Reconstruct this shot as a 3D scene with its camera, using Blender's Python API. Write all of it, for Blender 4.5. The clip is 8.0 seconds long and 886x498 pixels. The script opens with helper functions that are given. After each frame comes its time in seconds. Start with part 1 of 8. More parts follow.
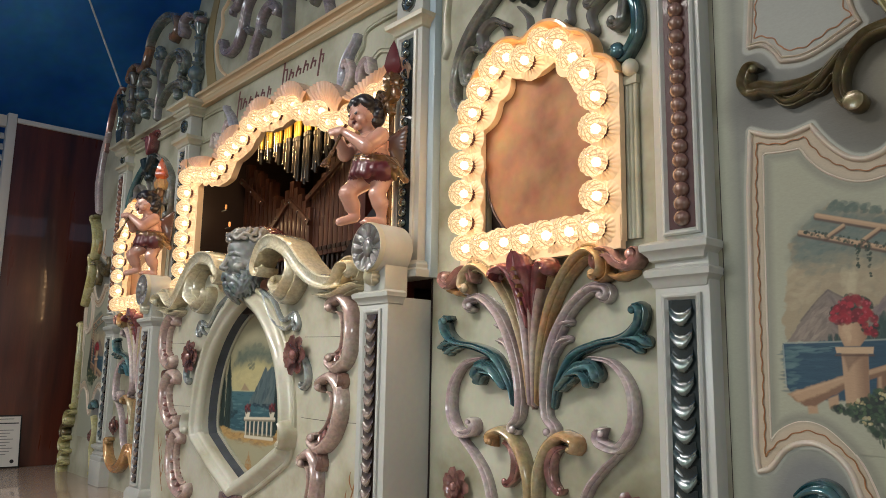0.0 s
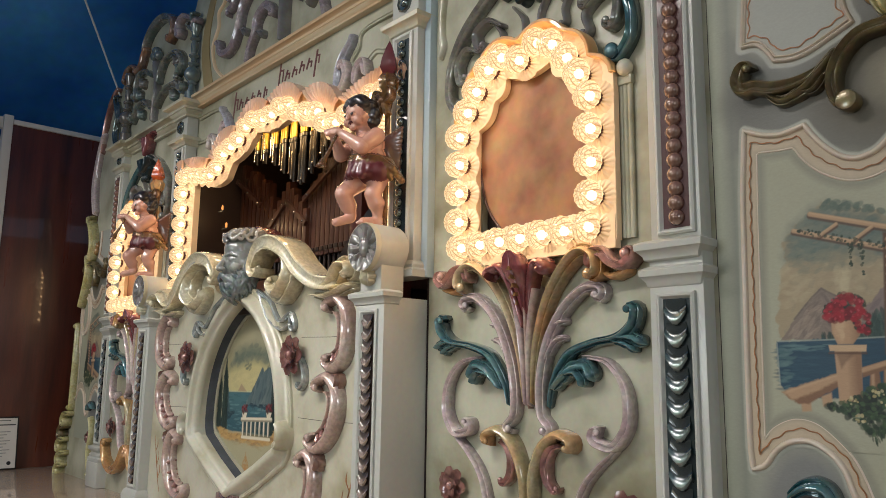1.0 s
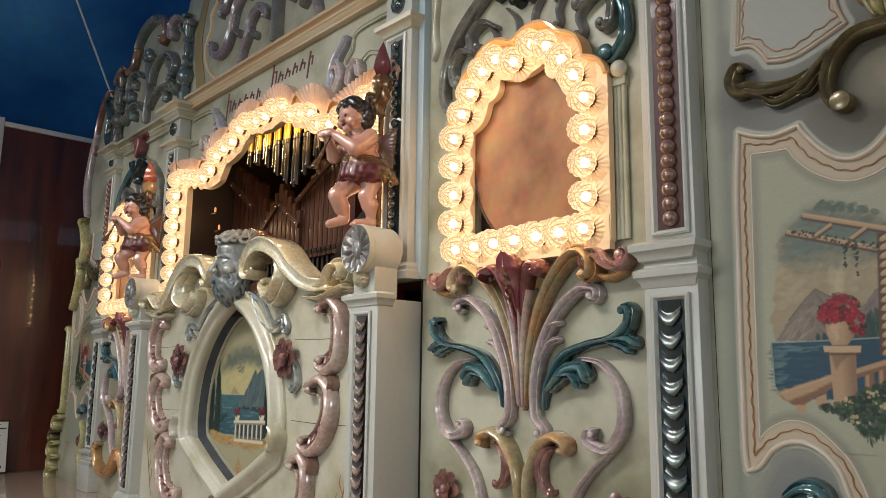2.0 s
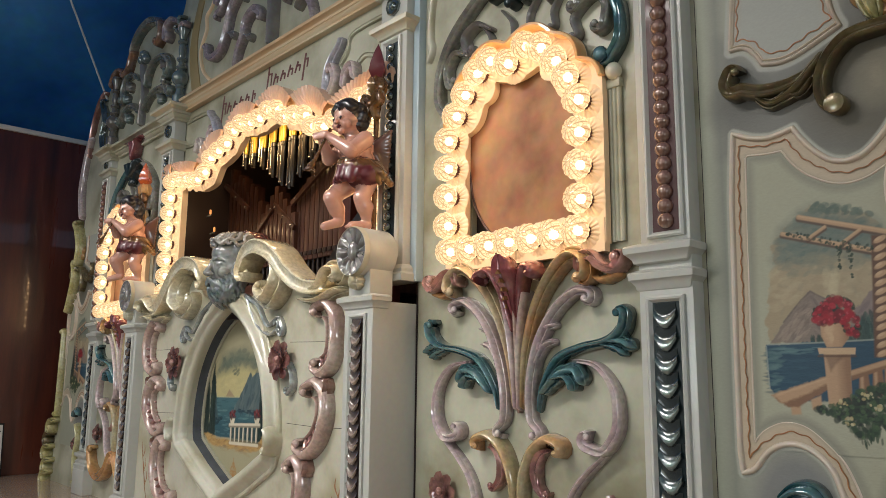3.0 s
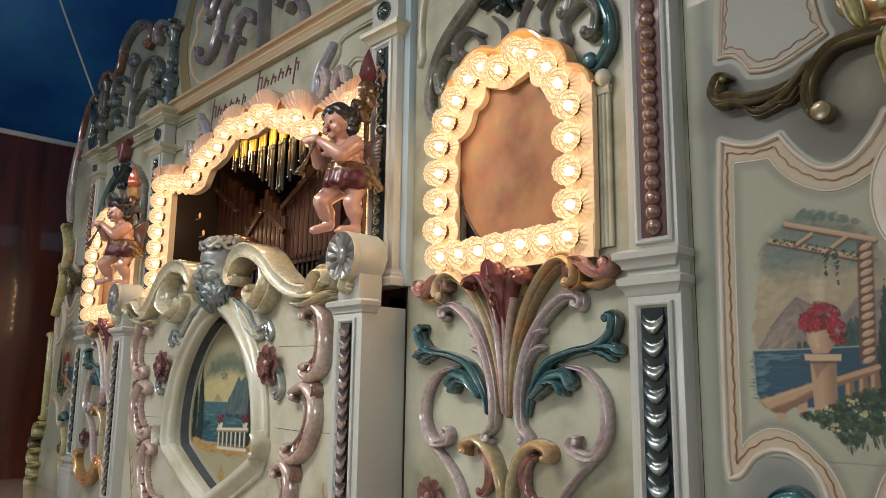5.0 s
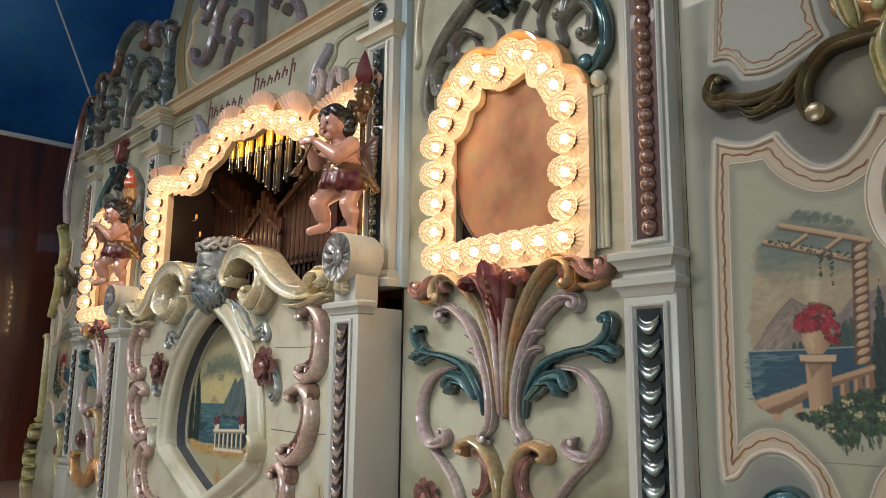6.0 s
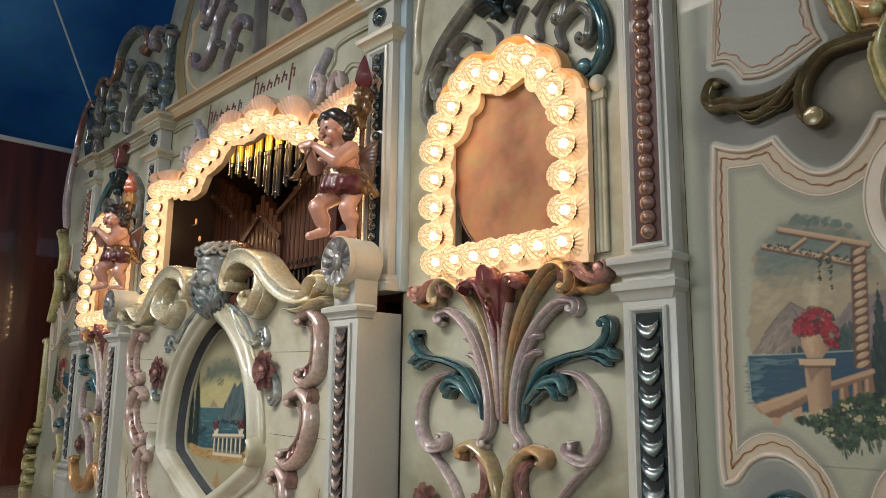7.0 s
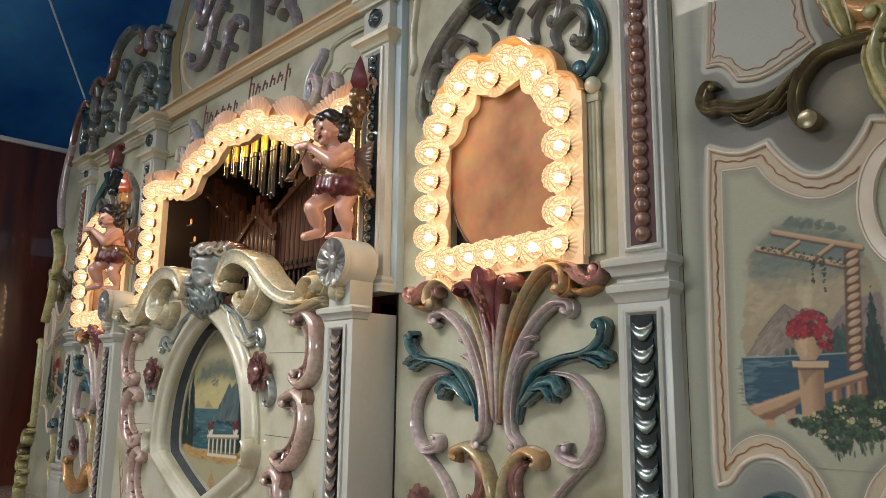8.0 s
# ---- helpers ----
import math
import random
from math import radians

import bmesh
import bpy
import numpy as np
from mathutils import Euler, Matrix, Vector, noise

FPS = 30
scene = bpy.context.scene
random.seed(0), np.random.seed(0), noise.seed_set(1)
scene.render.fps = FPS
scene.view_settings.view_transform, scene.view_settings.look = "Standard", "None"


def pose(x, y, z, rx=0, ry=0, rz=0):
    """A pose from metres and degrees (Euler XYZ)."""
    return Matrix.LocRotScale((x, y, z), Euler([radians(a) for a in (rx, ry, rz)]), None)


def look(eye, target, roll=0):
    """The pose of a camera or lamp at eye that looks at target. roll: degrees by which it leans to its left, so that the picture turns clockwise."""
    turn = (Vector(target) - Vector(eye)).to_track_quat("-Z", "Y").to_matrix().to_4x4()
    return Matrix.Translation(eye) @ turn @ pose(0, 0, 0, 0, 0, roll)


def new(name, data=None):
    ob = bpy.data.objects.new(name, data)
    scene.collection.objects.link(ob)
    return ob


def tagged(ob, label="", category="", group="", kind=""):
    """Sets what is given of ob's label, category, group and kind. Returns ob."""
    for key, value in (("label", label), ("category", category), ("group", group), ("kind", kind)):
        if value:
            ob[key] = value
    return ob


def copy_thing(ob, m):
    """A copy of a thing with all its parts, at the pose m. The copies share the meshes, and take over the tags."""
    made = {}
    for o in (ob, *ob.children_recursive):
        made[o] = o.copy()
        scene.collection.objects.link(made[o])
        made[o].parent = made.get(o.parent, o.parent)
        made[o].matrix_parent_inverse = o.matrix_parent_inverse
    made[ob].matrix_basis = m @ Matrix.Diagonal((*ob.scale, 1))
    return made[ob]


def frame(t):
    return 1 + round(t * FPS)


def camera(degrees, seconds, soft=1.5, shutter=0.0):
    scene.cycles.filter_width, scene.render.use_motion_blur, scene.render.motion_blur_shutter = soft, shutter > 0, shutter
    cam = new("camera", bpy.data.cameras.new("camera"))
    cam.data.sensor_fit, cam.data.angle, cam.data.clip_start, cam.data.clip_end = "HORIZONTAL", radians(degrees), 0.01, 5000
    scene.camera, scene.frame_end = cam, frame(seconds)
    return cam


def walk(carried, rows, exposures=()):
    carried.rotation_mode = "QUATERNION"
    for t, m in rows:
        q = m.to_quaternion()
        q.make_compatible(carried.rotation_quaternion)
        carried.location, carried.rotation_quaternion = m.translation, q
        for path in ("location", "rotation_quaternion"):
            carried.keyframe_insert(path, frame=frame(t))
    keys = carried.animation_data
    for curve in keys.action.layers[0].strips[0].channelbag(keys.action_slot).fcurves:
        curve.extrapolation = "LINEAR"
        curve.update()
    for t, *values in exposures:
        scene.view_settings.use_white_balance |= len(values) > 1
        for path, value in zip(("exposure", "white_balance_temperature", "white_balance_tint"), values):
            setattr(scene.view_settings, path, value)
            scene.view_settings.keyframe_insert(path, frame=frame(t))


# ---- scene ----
DATUM = 1.55  # height of the organ's ledge line over the room floor


cam = camera(60.0, 8.0, soft=0.6)
# seconds, eye, target, roll
PATH = [
    (0, (2.8942, -1.5705, 1.3652), (1.4104, -0.2688, 1.6874), 0.960),
    (0.5, (2.8985, -1.5723, 1.3629), (1.4183, -0.2673, 1.6887), 0.872),
    (1, (2.9015, -1.5701, 1.3619), (1.4221, -0.2639, 1.6861), 0.784),
    (1.5, (2.8947, -1.5682, 1.3596), (1.4224, -0.2549, 1.6877), 0.693),
    (3, (2.8952, -1.5622, 1.3616), (1.4351, -0.2375, 1.6978), 0.564),
    (3.5, (2.8959, -1.5634, 1.3621), (1.4430, -0.2318, 1.7025), 0.391),
    (4, (2.8978, -1.5617, 1.3605), (1.4482, -0.2279, 1.7062), 0.489),
    (4.5, (2.8978, -1.5612, 1.3624), (1.4523, -0.2232, 1.7096), 0.668),
    (6, (2.9016, -1.5577, 1.3632), (1.4640, -0.2121, 1.7134), 0.653),
    (6.5, (2.9030, -1.5577, 1.3629), (1.4666, -0.2125, 1.7200), 0.627),
    (7, (2.9030, -1.5569, 1.3622), (1.4670, -0.2125, 1.7241), 0.618),
    (7.5, (2.9042, -1.5555, 1.3656), (1.4719, -0.2073, 1.7272), 0.655),
    (8, (2.9056, -1.5574, 1.3644), (1.4775, -0.2050, 1.7276), 0.694),
]
walk(cam, [(t, look(eye, target, roll)) for t, eye, target, roll in PATH])

# ---- light ----
world = bpy.data.worlds.new("room_air")
scene.world = world
world.use_nodes = True
sky = world.node_tree.nodes.new("ShaderNodeTexSky")
sky.sky_type, sky.sun_disc = "NISHITA", False
sky.sun_elevation, sky.sun_rotation = radians(35), radians(200)
world.node_tree.links.new(sky.outputs[0], world.node_tree.nodes["Background"].inputs[0])
world.node_tree.nodes["Background"].inputs[1].default_value = 0.1
scene.view_settings.exposure = 0.0


def area_lamp(name, eye, target, sx, sy, watts, colour, spread=180):
    data = bpy.data.lights.new(name, "AREA")
    data.shape, data.size, data.size_y, data.energy, data.color = "RECTANGLE", sx, sy, watts, colour
    data.spread = radians(spread)
    lamp = new(name, data)
    lamp.matrix_world = look(eye, target)
    return lamp


# daylight through the windows behind and beside the viewer
area_lamp("window_light", (0.6, -4.86, 2.0), (-0.2, 0, 1.1), 1.3, 0.85, 36, (0.82, 0.93, 1.0))
area_lamp("window_light", (3.6, -4.86, 2.0), (3.4, 0, 1.4), 1.6, 1.5, 3, (0.95, 0.97, 0.96))
area_lamp("window_light", (5.86, -2.2, 2.0), (0, -1.2, 1.6), 1.0, 0.85, 24, (0.88, 0.95, 1.0))


def spot_lamp(eye, target, watts, degrees, colour):
    data = bpy.data.lights.new("ceiling_spot", "SPOT")
    data.energy, data.spot_size, data.spot_blend, data.shadow_soft_size, data.color = watts, radians(degrees), 0.7, 0.06, colour
    lamp = new("ceiling_spot", data)
    lamp.matrix_world = look(eye, target)
    return lamp


# ceiling spots over the visitors, aimed at the organ
spot_lamp((-1.6, -2.4, 3.2), (-1.6, 0, 1.15), 70, 66, (1.0, 0.95, 0.91))
spot_lamp((0.1, -2.1, 3.25), (1.05, 0, 0.50), 70, 52, (1.0, 0.95, 0.93))
# fluorescent tubes under the roof
area_lamp("tube_light", (-1.0, -1.9, 3.25), (-1.0, 0, 0.9), 1.5, 0.07, 9, (1.0, 0.94, 0.87), 120)
area_lamp("tube_light", (0.9, -1.9, 3.35), (0.9, 0, 0.4), 1.5, 0.07, 17, (1.0, 0.95, 0.90), 110)
area_lamp("tube_light", (3.3, -2.9, 3.3), (1.6, 0, 0.7), 0.07, 1.5, 3, (0.96, 0.97, 0.98), 120)


def pipe_lamp(x, z, watts):
    data = bpy.data.lights.new("pipe_lamp", "POINT")
    data.energy, data.shadow_soft_size, data.color = watts, 0.03, (1.0, 0.68, 0.36)
    new("pipe_lamp", data).location = (x, 0.11, z + DATUM)


# point lamps hidden behind the arch and its jambs, added to light the pipe chamber
for px, pz, watts in ((-0.45, 0.965, 1.5), (-0.15, 0.965, 1.5), (0.15, 0.965, 1.5), (-0.87, 0.62, 0.4), (0.87, 0.62, 0.2)):
    pipe_lamp(px, pz, watts)

# ---- materials ----
def surface(name, colour, rough=0.4, metal=0.0, coat=0.0, vary=0.12, scale=5.0, bump=0.15, grain=60.0, second=None, third=None, mixat=(0.45, 0.65), stretch=(1, 1, 1), shine=0.5, film=0.04, ground=1.0):
    """A painted, stained or bare surface: two scales of colour variation and a fine relief. ground: how far a carving's
    colour is shaded at its edges; the ridge is lightened.
    """
    m = bpy.data.materials.new(name)
    m.use_nodes = True
    nt = m.node_tree
    n, l = nt.nodes, nt.links
    b = n["Principled BSDF"]
    tc = n.new("ShaderNodeTexCoord")
    mp = n.new("ShaderNodeMapping")
    mp.inputs["Scale"].default_value = stretch
    l.new(tc.outputs["Object"], mp.inputs[0])
    big, fine = n.new("ShaderNodeTexNoise"), n.new("ShaderNodeTexNoise")
    big.inputs["Scale"].default_value, big.inputs["Detail"].default_value = scale, 5
    fine.inputs["Scale"].default_value, fine.inputs["Detail"].default_value = grain, 4
    l.new(mp.outputs[0], big.inputs["Vector"])
    l.new(mp.outputs[0], fine.inputs["Vector"])
    ramp = n.new("ShaderNodeValToRGB")
    dark = tuple(c * (1 - vary) for c in colour)
    other = second or tuple(min(1, c * (1 + vary * 0.6)) for c in colour)
    ramp.color_ramp.elements[0].position, ramp.color_ramp.elements[1].position = mixat[0] - 0.15, mixat[1] + 0.1
    ramp.color_ramp.elements[0].color, ramp.color_ramp.elements[1].color = (*(colour if second else dark), 1), (*other, 1)
    if third:
        ramp.color_ramp.elements.new(0.5 * (mixat[0] + mixat[1])).color = (*third, 1)
    l.new(big.outputs["Fac"], ramp.inputs[0])
    mul = n.new("ShaderNodeMix")
    mul.data_type, mul.blend_type = "RGBA", "MULTIPLY"
    mul.inputs[0].default_value = vary * 1.5
    l.new(ramp.outputs[0], mul.inputs[6])
    l.new(fine.outputs["Color"], mul.inputs[7])
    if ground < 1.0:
        # shade at the edges and light on the ridge of carvings, put into colour
        ridge, tone, edge_shade = n.new("ShaderNodeAttribute"), n.new("ShaderNodeMapRange"), n.new("ShaderNodeMix")
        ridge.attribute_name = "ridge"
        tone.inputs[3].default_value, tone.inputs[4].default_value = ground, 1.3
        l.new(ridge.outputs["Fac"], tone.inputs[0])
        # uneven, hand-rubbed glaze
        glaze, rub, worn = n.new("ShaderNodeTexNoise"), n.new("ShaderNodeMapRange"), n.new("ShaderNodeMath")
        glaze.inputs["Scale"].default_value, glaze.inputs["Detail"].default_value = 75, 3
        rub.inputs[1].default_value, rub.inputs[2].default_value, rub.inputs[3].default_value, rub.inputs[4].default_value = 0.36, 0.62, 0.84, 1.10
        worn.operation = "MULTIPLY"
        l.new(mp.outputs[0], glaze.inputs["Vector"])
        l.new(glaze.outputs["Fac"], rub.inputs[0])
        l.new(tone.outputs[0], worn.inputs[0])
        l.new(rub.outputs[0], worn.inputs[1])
        edge_shade.data_type, edge_shade.blend_type = "RGBA", "MULTIPLY"
        edge_shade.inputs[0].default_value = 1.0
        l.new(mul.outputs[2], edge_shade.inputs[6])
        l.new(worn.outputs[0], edge_shade.inputs[7])
        l.new(edge_shade.outputs[2], b.inputs["Base Color"])
    else:
        l.new(mul.outputs[2], b.inputs["Base Color"])
    rr = n.new("ShaderNodeMapRange")
    rr.inputs[3].default_value, rr.inputs[4].default_value = max(0.03, rough - 0.1), min(1, rough + 0.12)
    l.new(big.outputs["Fac"], rr.inputs[0])
    l.new(rr.outputs[0], b.inputs["Roughness"])
    bp = n.new("ShaderNodeBump")
    bp.inputs["Strength"].default_value, bp.inputs["Distance"].default_value = bump * (0.45 if coat >= 0.8 else 1.0), 0.002
    add = n.new("ShaderNodeMath")
    add.operation = "MULTIPLY_ADD"
    add.inputs[1].default_value = 0.35
    l.new(fine.outputs["Fac"], add.inputs[0])
    l.new(big.outputs["Fac"], add.inputs[2])
    l.new(add.outputs[0], bp.inputs["Height"])
    l.new(bp.outputs[0], b.inputs["Normal"])
    b.inputs["Metallic"].default_value = metal
    b.inputs["Specular IOR Level"].default_value = shine
    b.inputs["Coat Weight"].default_value = coat
    b.inputs["Coat Roughness"].default_value = film
    b.inputs["Coat IOR"].default_value = 1.65
    return m


def hue(r, g, b):
    """Linear colour from 0-255 display values."""
    f = lambda c: c / 255 / 12.92 if c < 10.3 else ((c / 255 + 0.055) / 1.055) ** 2.4
    return (f(r), f(g), f(b))


M_GREY = surface("pale_green_paint", hue(140, 134, 106), 0.42, coat=0.25, vary=0.14, scale=4.2, second=hue(200, 198, 176), third=hue(186, 184, 160), mixat=(0.45, 0.58), bump=0.35, film=0.22)
M_BLUEGREY = surface("pale_blue_grey_paint", hue(190, 192, 184), 0.38, coat=0.2, vary=0.12, scale=3, second=hue(200, 198, 186), bump=0.3, film=0.22)
M_CREAM = surface("cream_paint", hue(160, 148, 112), 0.34, coat=0.35, vary=0.16, scale=5, second=hue(210, 206, 186), third=hue(202, 197, 172), mixat=(0.40, 0.56), film=0.15)
M_PEACH = surface("tan_streaked_cream_paint", hue(214, 172, 126), 0.36, coat=0.3, vary=0.16, scale=3, second=hue(216, 204, 172), third=hue(216, 188, 148), mixat=(0.42, 0.58), stretch=(0.6, 6, 14), film=0.15)
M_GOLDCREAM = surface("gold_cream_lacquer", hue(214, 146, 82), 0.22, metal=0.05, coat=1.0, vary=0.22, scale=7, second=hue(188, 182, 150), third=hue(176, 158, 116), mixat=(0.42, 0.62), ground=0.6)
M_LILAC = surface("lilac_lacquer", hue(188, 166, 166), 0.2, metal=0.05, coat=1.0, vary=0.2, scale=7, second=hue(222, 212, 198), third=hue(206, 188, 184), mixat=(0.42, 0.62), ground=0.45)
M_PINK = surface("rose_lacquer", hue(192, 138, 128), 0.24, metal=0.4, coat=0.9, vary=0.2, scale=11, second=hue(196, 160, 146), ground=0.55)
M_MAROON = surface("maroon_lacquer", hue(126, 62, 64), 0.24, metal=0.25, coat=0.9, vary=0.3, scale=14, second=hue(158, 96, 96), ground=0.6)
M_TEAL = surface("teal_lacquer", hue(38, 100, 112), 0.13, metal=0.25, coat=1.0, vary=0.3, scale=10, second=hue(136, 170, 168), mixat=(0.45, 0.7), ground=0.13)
M_DARKTEAL = surface("dark_teal_paint", hue(24, 42, 44), 0.3, coat=0.5, vary=0.2, scale=16)
M_SHELLTEAL = surface("grey_teal_lacquer", hue(70, 88, 88), 0.2, metal=0.7, coat=1.0, vary=0.3, scale=14, second=hue(150, 156, 148), mixat=(0.45, 0.7))
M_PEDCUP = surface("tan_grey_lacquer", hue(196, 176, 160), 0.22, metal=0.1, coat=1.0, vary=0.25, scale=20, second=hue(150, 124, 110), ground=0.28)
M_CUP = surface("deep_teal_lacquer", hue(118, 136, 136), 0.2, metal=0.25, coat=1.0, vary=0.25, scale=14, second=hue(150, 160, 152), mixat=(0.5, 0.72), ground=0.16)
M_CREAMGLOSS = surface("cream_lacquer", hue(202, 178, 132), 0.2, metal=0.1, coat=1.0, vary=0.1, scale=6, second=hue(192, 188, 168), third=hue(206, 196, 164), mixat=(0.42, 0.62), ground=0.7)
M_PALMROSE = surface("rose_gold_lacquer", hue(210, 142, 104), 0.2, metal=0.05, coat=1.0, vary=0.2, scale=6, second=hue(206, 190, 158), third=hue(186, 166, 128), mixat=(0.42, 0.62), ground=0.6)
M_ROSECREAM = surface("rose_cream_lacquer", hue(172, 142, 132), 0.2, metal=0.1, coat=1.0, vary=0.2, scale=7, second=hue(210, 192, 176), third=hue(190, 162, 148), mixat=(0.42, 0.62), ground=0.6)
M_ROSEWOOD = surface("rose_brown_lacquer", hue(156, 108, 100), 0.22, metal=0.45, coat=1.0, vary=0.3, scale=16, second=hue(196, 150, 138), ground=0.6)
M_BROWNBEAD = surface("bronze_bead_lacquer", hue(122, 86, 74), 0.2, metal=0.25, coat=1.0, vary=0.2, scale=18, second=hue(152, 116, 100))
M_OXBLOOD = surface("oxblood_paint", hue(84, 42, 38), 0.45, coat=0.05, vary=0.2, scale=14)
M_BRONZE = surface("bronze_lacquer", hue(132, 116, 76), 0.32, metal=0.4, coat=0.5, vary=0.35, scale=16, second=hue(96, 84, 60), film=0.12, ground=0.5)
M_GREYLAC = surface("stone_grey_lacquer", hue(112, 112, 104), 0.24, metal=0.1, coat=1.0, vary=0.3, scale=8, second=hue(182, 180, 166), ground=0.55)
M_PEWTER = surface("pewter_lacquer", hue(158, 152, 144), 0.22, metal=0.15, coat=0.9, vary=0.25, scale=15, second=hue(122, 120, 116))
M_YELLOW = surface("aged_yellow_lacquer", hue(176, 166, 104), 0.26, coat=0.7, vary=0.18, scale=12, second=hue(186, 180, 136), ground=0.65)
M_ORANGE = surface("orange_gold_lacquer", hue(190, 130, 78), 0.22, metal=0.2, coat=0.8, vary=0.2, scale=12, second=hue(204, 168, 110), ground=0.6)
M_WHITE = surface("ivory_shell_paint", hue(242, 212, 172), 0.42, coat=0.2, vary=0.08, scale=8, film=0.3)
M_COPPER = surface("aged_copper_cloth", hue(202, 152, 108), 0.42, metal=0.2, vary=0.32, scale=5.5, second=hue(142, 96, 66), third=hue(180, 130, 92), bump=0.3, grain=24, mixat=(0.42, 0.58))
M_DARK = surface("dark_case_wood", hue(44, 28, 22), 0.5, vary=0.25, scale=6, stretch=(6, 6, 1))
M_PIPEWOOD = surface("reddish_pipe_wood", hue(94, 58, 44), 0.4, coat=0.25, vary=0.3, scale=4, second=hue(66, 40, 30), stretch=(14, 14, 1.2), grain=40)
M_BRASS = surface("brass_pipe_metal", hue(206, 172, 74), 0.3, metal=0.45, vary=0.15, scale=10)
M_BLACK = surface("black_iron", hue(18, 18, 20), 0.4, metal=0.0, coat=0.6, vary=0.2, scale=12)
M_STEEL = surface("bright_steel", hue(190, 190, 186), 0.22, metal=0.95, vary=0.1, scale=12)
M_MAHOG = surface("mahogany_veneer", hue(116, 56, 38), 0.3, coat=0.5, vary=0.3, scale=1.6, second=hue(54, 26, 18), stretch=(7, 7, 0.7), bump=0.05, grain=30)
M_TARP = surface("blue_tarpaulin", hue(86, 178, 255), 0.32, coat=0.3, vary=0.25, scale=1.2, second=hue(40, 110, 210), bump=0.3, grain=12)
M_STONE = surface("veined_beige_marble", hue(206, 188, 170), 0.2, coat=0.4, vary=0.14, scale=3.5, second=hue(184, 158, 138), mixat=(0.42, 0.55))
M_FLOOR = surface("room_floor_boards", hue(128, 96, 66), 0.4, vary=0.25, scale=3, stretch=(1, 9, 1))
M_PLASTER = surface("room_plaster", hue(206, 200, 188), 0.8, vary=0.08, scale=2)
M_TRIM = surface("white_trim_paint", hue(214, 214, 210), 0.4, vary=0.06, scale=5)
M_LINE = surface("painted_ochre_line", hue(170, 112, 62), 0.45, vary=0.25, scale=30)
M_LETTER = surface("painted_maroon_letter", hue(104, 50, 46), 0.4, vary=0.15, scale=20)


def glow(name, colour, strength):
    """A burning lamp body."""
    m = bpy.data.materials.new(name)
    m.use_nodes = True
    b = m.node_tree.nodes["Principled BSDF"]
    b.inputs["Base Color"].default_value = (*colour, 1)
    b.inputs["Roughness"].default_value = 0.2
    b.inputs["Emission Color"].default_value = (*colour, 1)
    b.inputs["Emission Strength"].default_value = strength
    return m


def lit_glass(name, pale, amber, strength, thin, cuts):
    """Lit cut glass: a star of amber cuts over clear, glowing glass that lets the lamp in it show."""
    m = bpy.data.materials.new(name)
    m.use_nodes = True
    n, l = m.node_tree.nodes, m.node_tree.links
    b = n["Principled BSDF"]
    b.inputs["Roughness"].default_value = 0.06
    b.inputs["Base Color"].default_value = (0.03, 0.02, 0.01, 1)

    def math_node(op, a, b=0.0):
        m_ = n.new("ShaderNodeMath")
        m_.operation = op
        for slot, val in zip(m_.inputs, (a, b)):
            if isinstance(val, float):
                slot.default_value = val
            else:
                l.new(val, slot)
        return m_.outputs[0]

    tc, xyz = n.new("ShaderNodeTexCoord"), n.new("ShaderNodeSeparateXYZ")
    l.new(tc.outputs["Object"], xyz.inputs[0])
    # star cuts round the cap's axis, and small facets between them
    rays = math_node("ABSOLUTE", math_node("SINE", math_node("MULTIPLY", math_node("ARCTAN2", xyz.outputs[0], xyz.outputs[2]), cuts)))
    v = n.new("ShaderNodeTexVoronoi")
    v.feature = "DISTANCE_TO_EDGE"
    v.inputs["Scale"].default_value = 105.0
    l.new(tc.outputs["Object"], v.inputs["Vector"])
    facet = math_node("MULTIPLY", v.outputs["Distance"], 4.5)
    clear = n.new("ShaderNodeMapRange")
    clear.inputs[1].default_value, clear.inputs[2].default_value = 0.10, 0.62
    l.new(math_node("MINIMUM", math_node("ADD", math_node("MULTIPLY", rays, 0.9), 0.08), math_node("ADD", facet, 0.16)), clear.inputs[0])
    mix = n.new("ShaderNodeMix")
    mix.data_type = "RGBA"
    mix.inputs[6].default_value, mix.inputs[7].default_value = (*amber, 1), (*pale, 1)
    l.new(clear.outputs[0], mix.inputs[0])
    l.new(mix.outputs[2], b.inputs["Emission Color"])
    # the glass burns hotter close to the filament
    far = n.new("ShaderNodeVectorMath")
    far.operation = "DISTANCE"
    far.inputs[1].default_value = (0, -0.030, 0)
    l.new(tc.outputs["Object"], far.inputs[0])
    hot = n.new("ShaderNodeMapRange")
    hot.inputs[1].default_value, hot.inputs[2].default_value = 0.018, 0.040
    hot.inputs[3].default_value, hot.inputs[4].default_value = strength * 2.2, strength * 0.9
    l.new(far.outputs["Value"], hot.inputs[0])
    l.new(hot.outputs[0], b.inputs["Emission Strength"])
    a = n.new("ShaderNodeMapRange")
    a.inputs[3].default_value, a.inputs[4].default_value = 0.92, thin
    l.new(clear.outputs[0], a.inputs[0])
    l.new(a.outputs[0], b.inputs["Alpha"])
    return m


M_BULB = lit_glass("lit_cut_glass", (1.0, 0.74, 0.42), (0.44, 0.20, 0.06), 1.12, 0.6, 6.0)
M_CORE = glow("burning_filament", (1.0, 0.60, 0.29), 34.0)

# ---- shaping helpers ----
FLIP = [1]  # -1 while the mirrored half is built


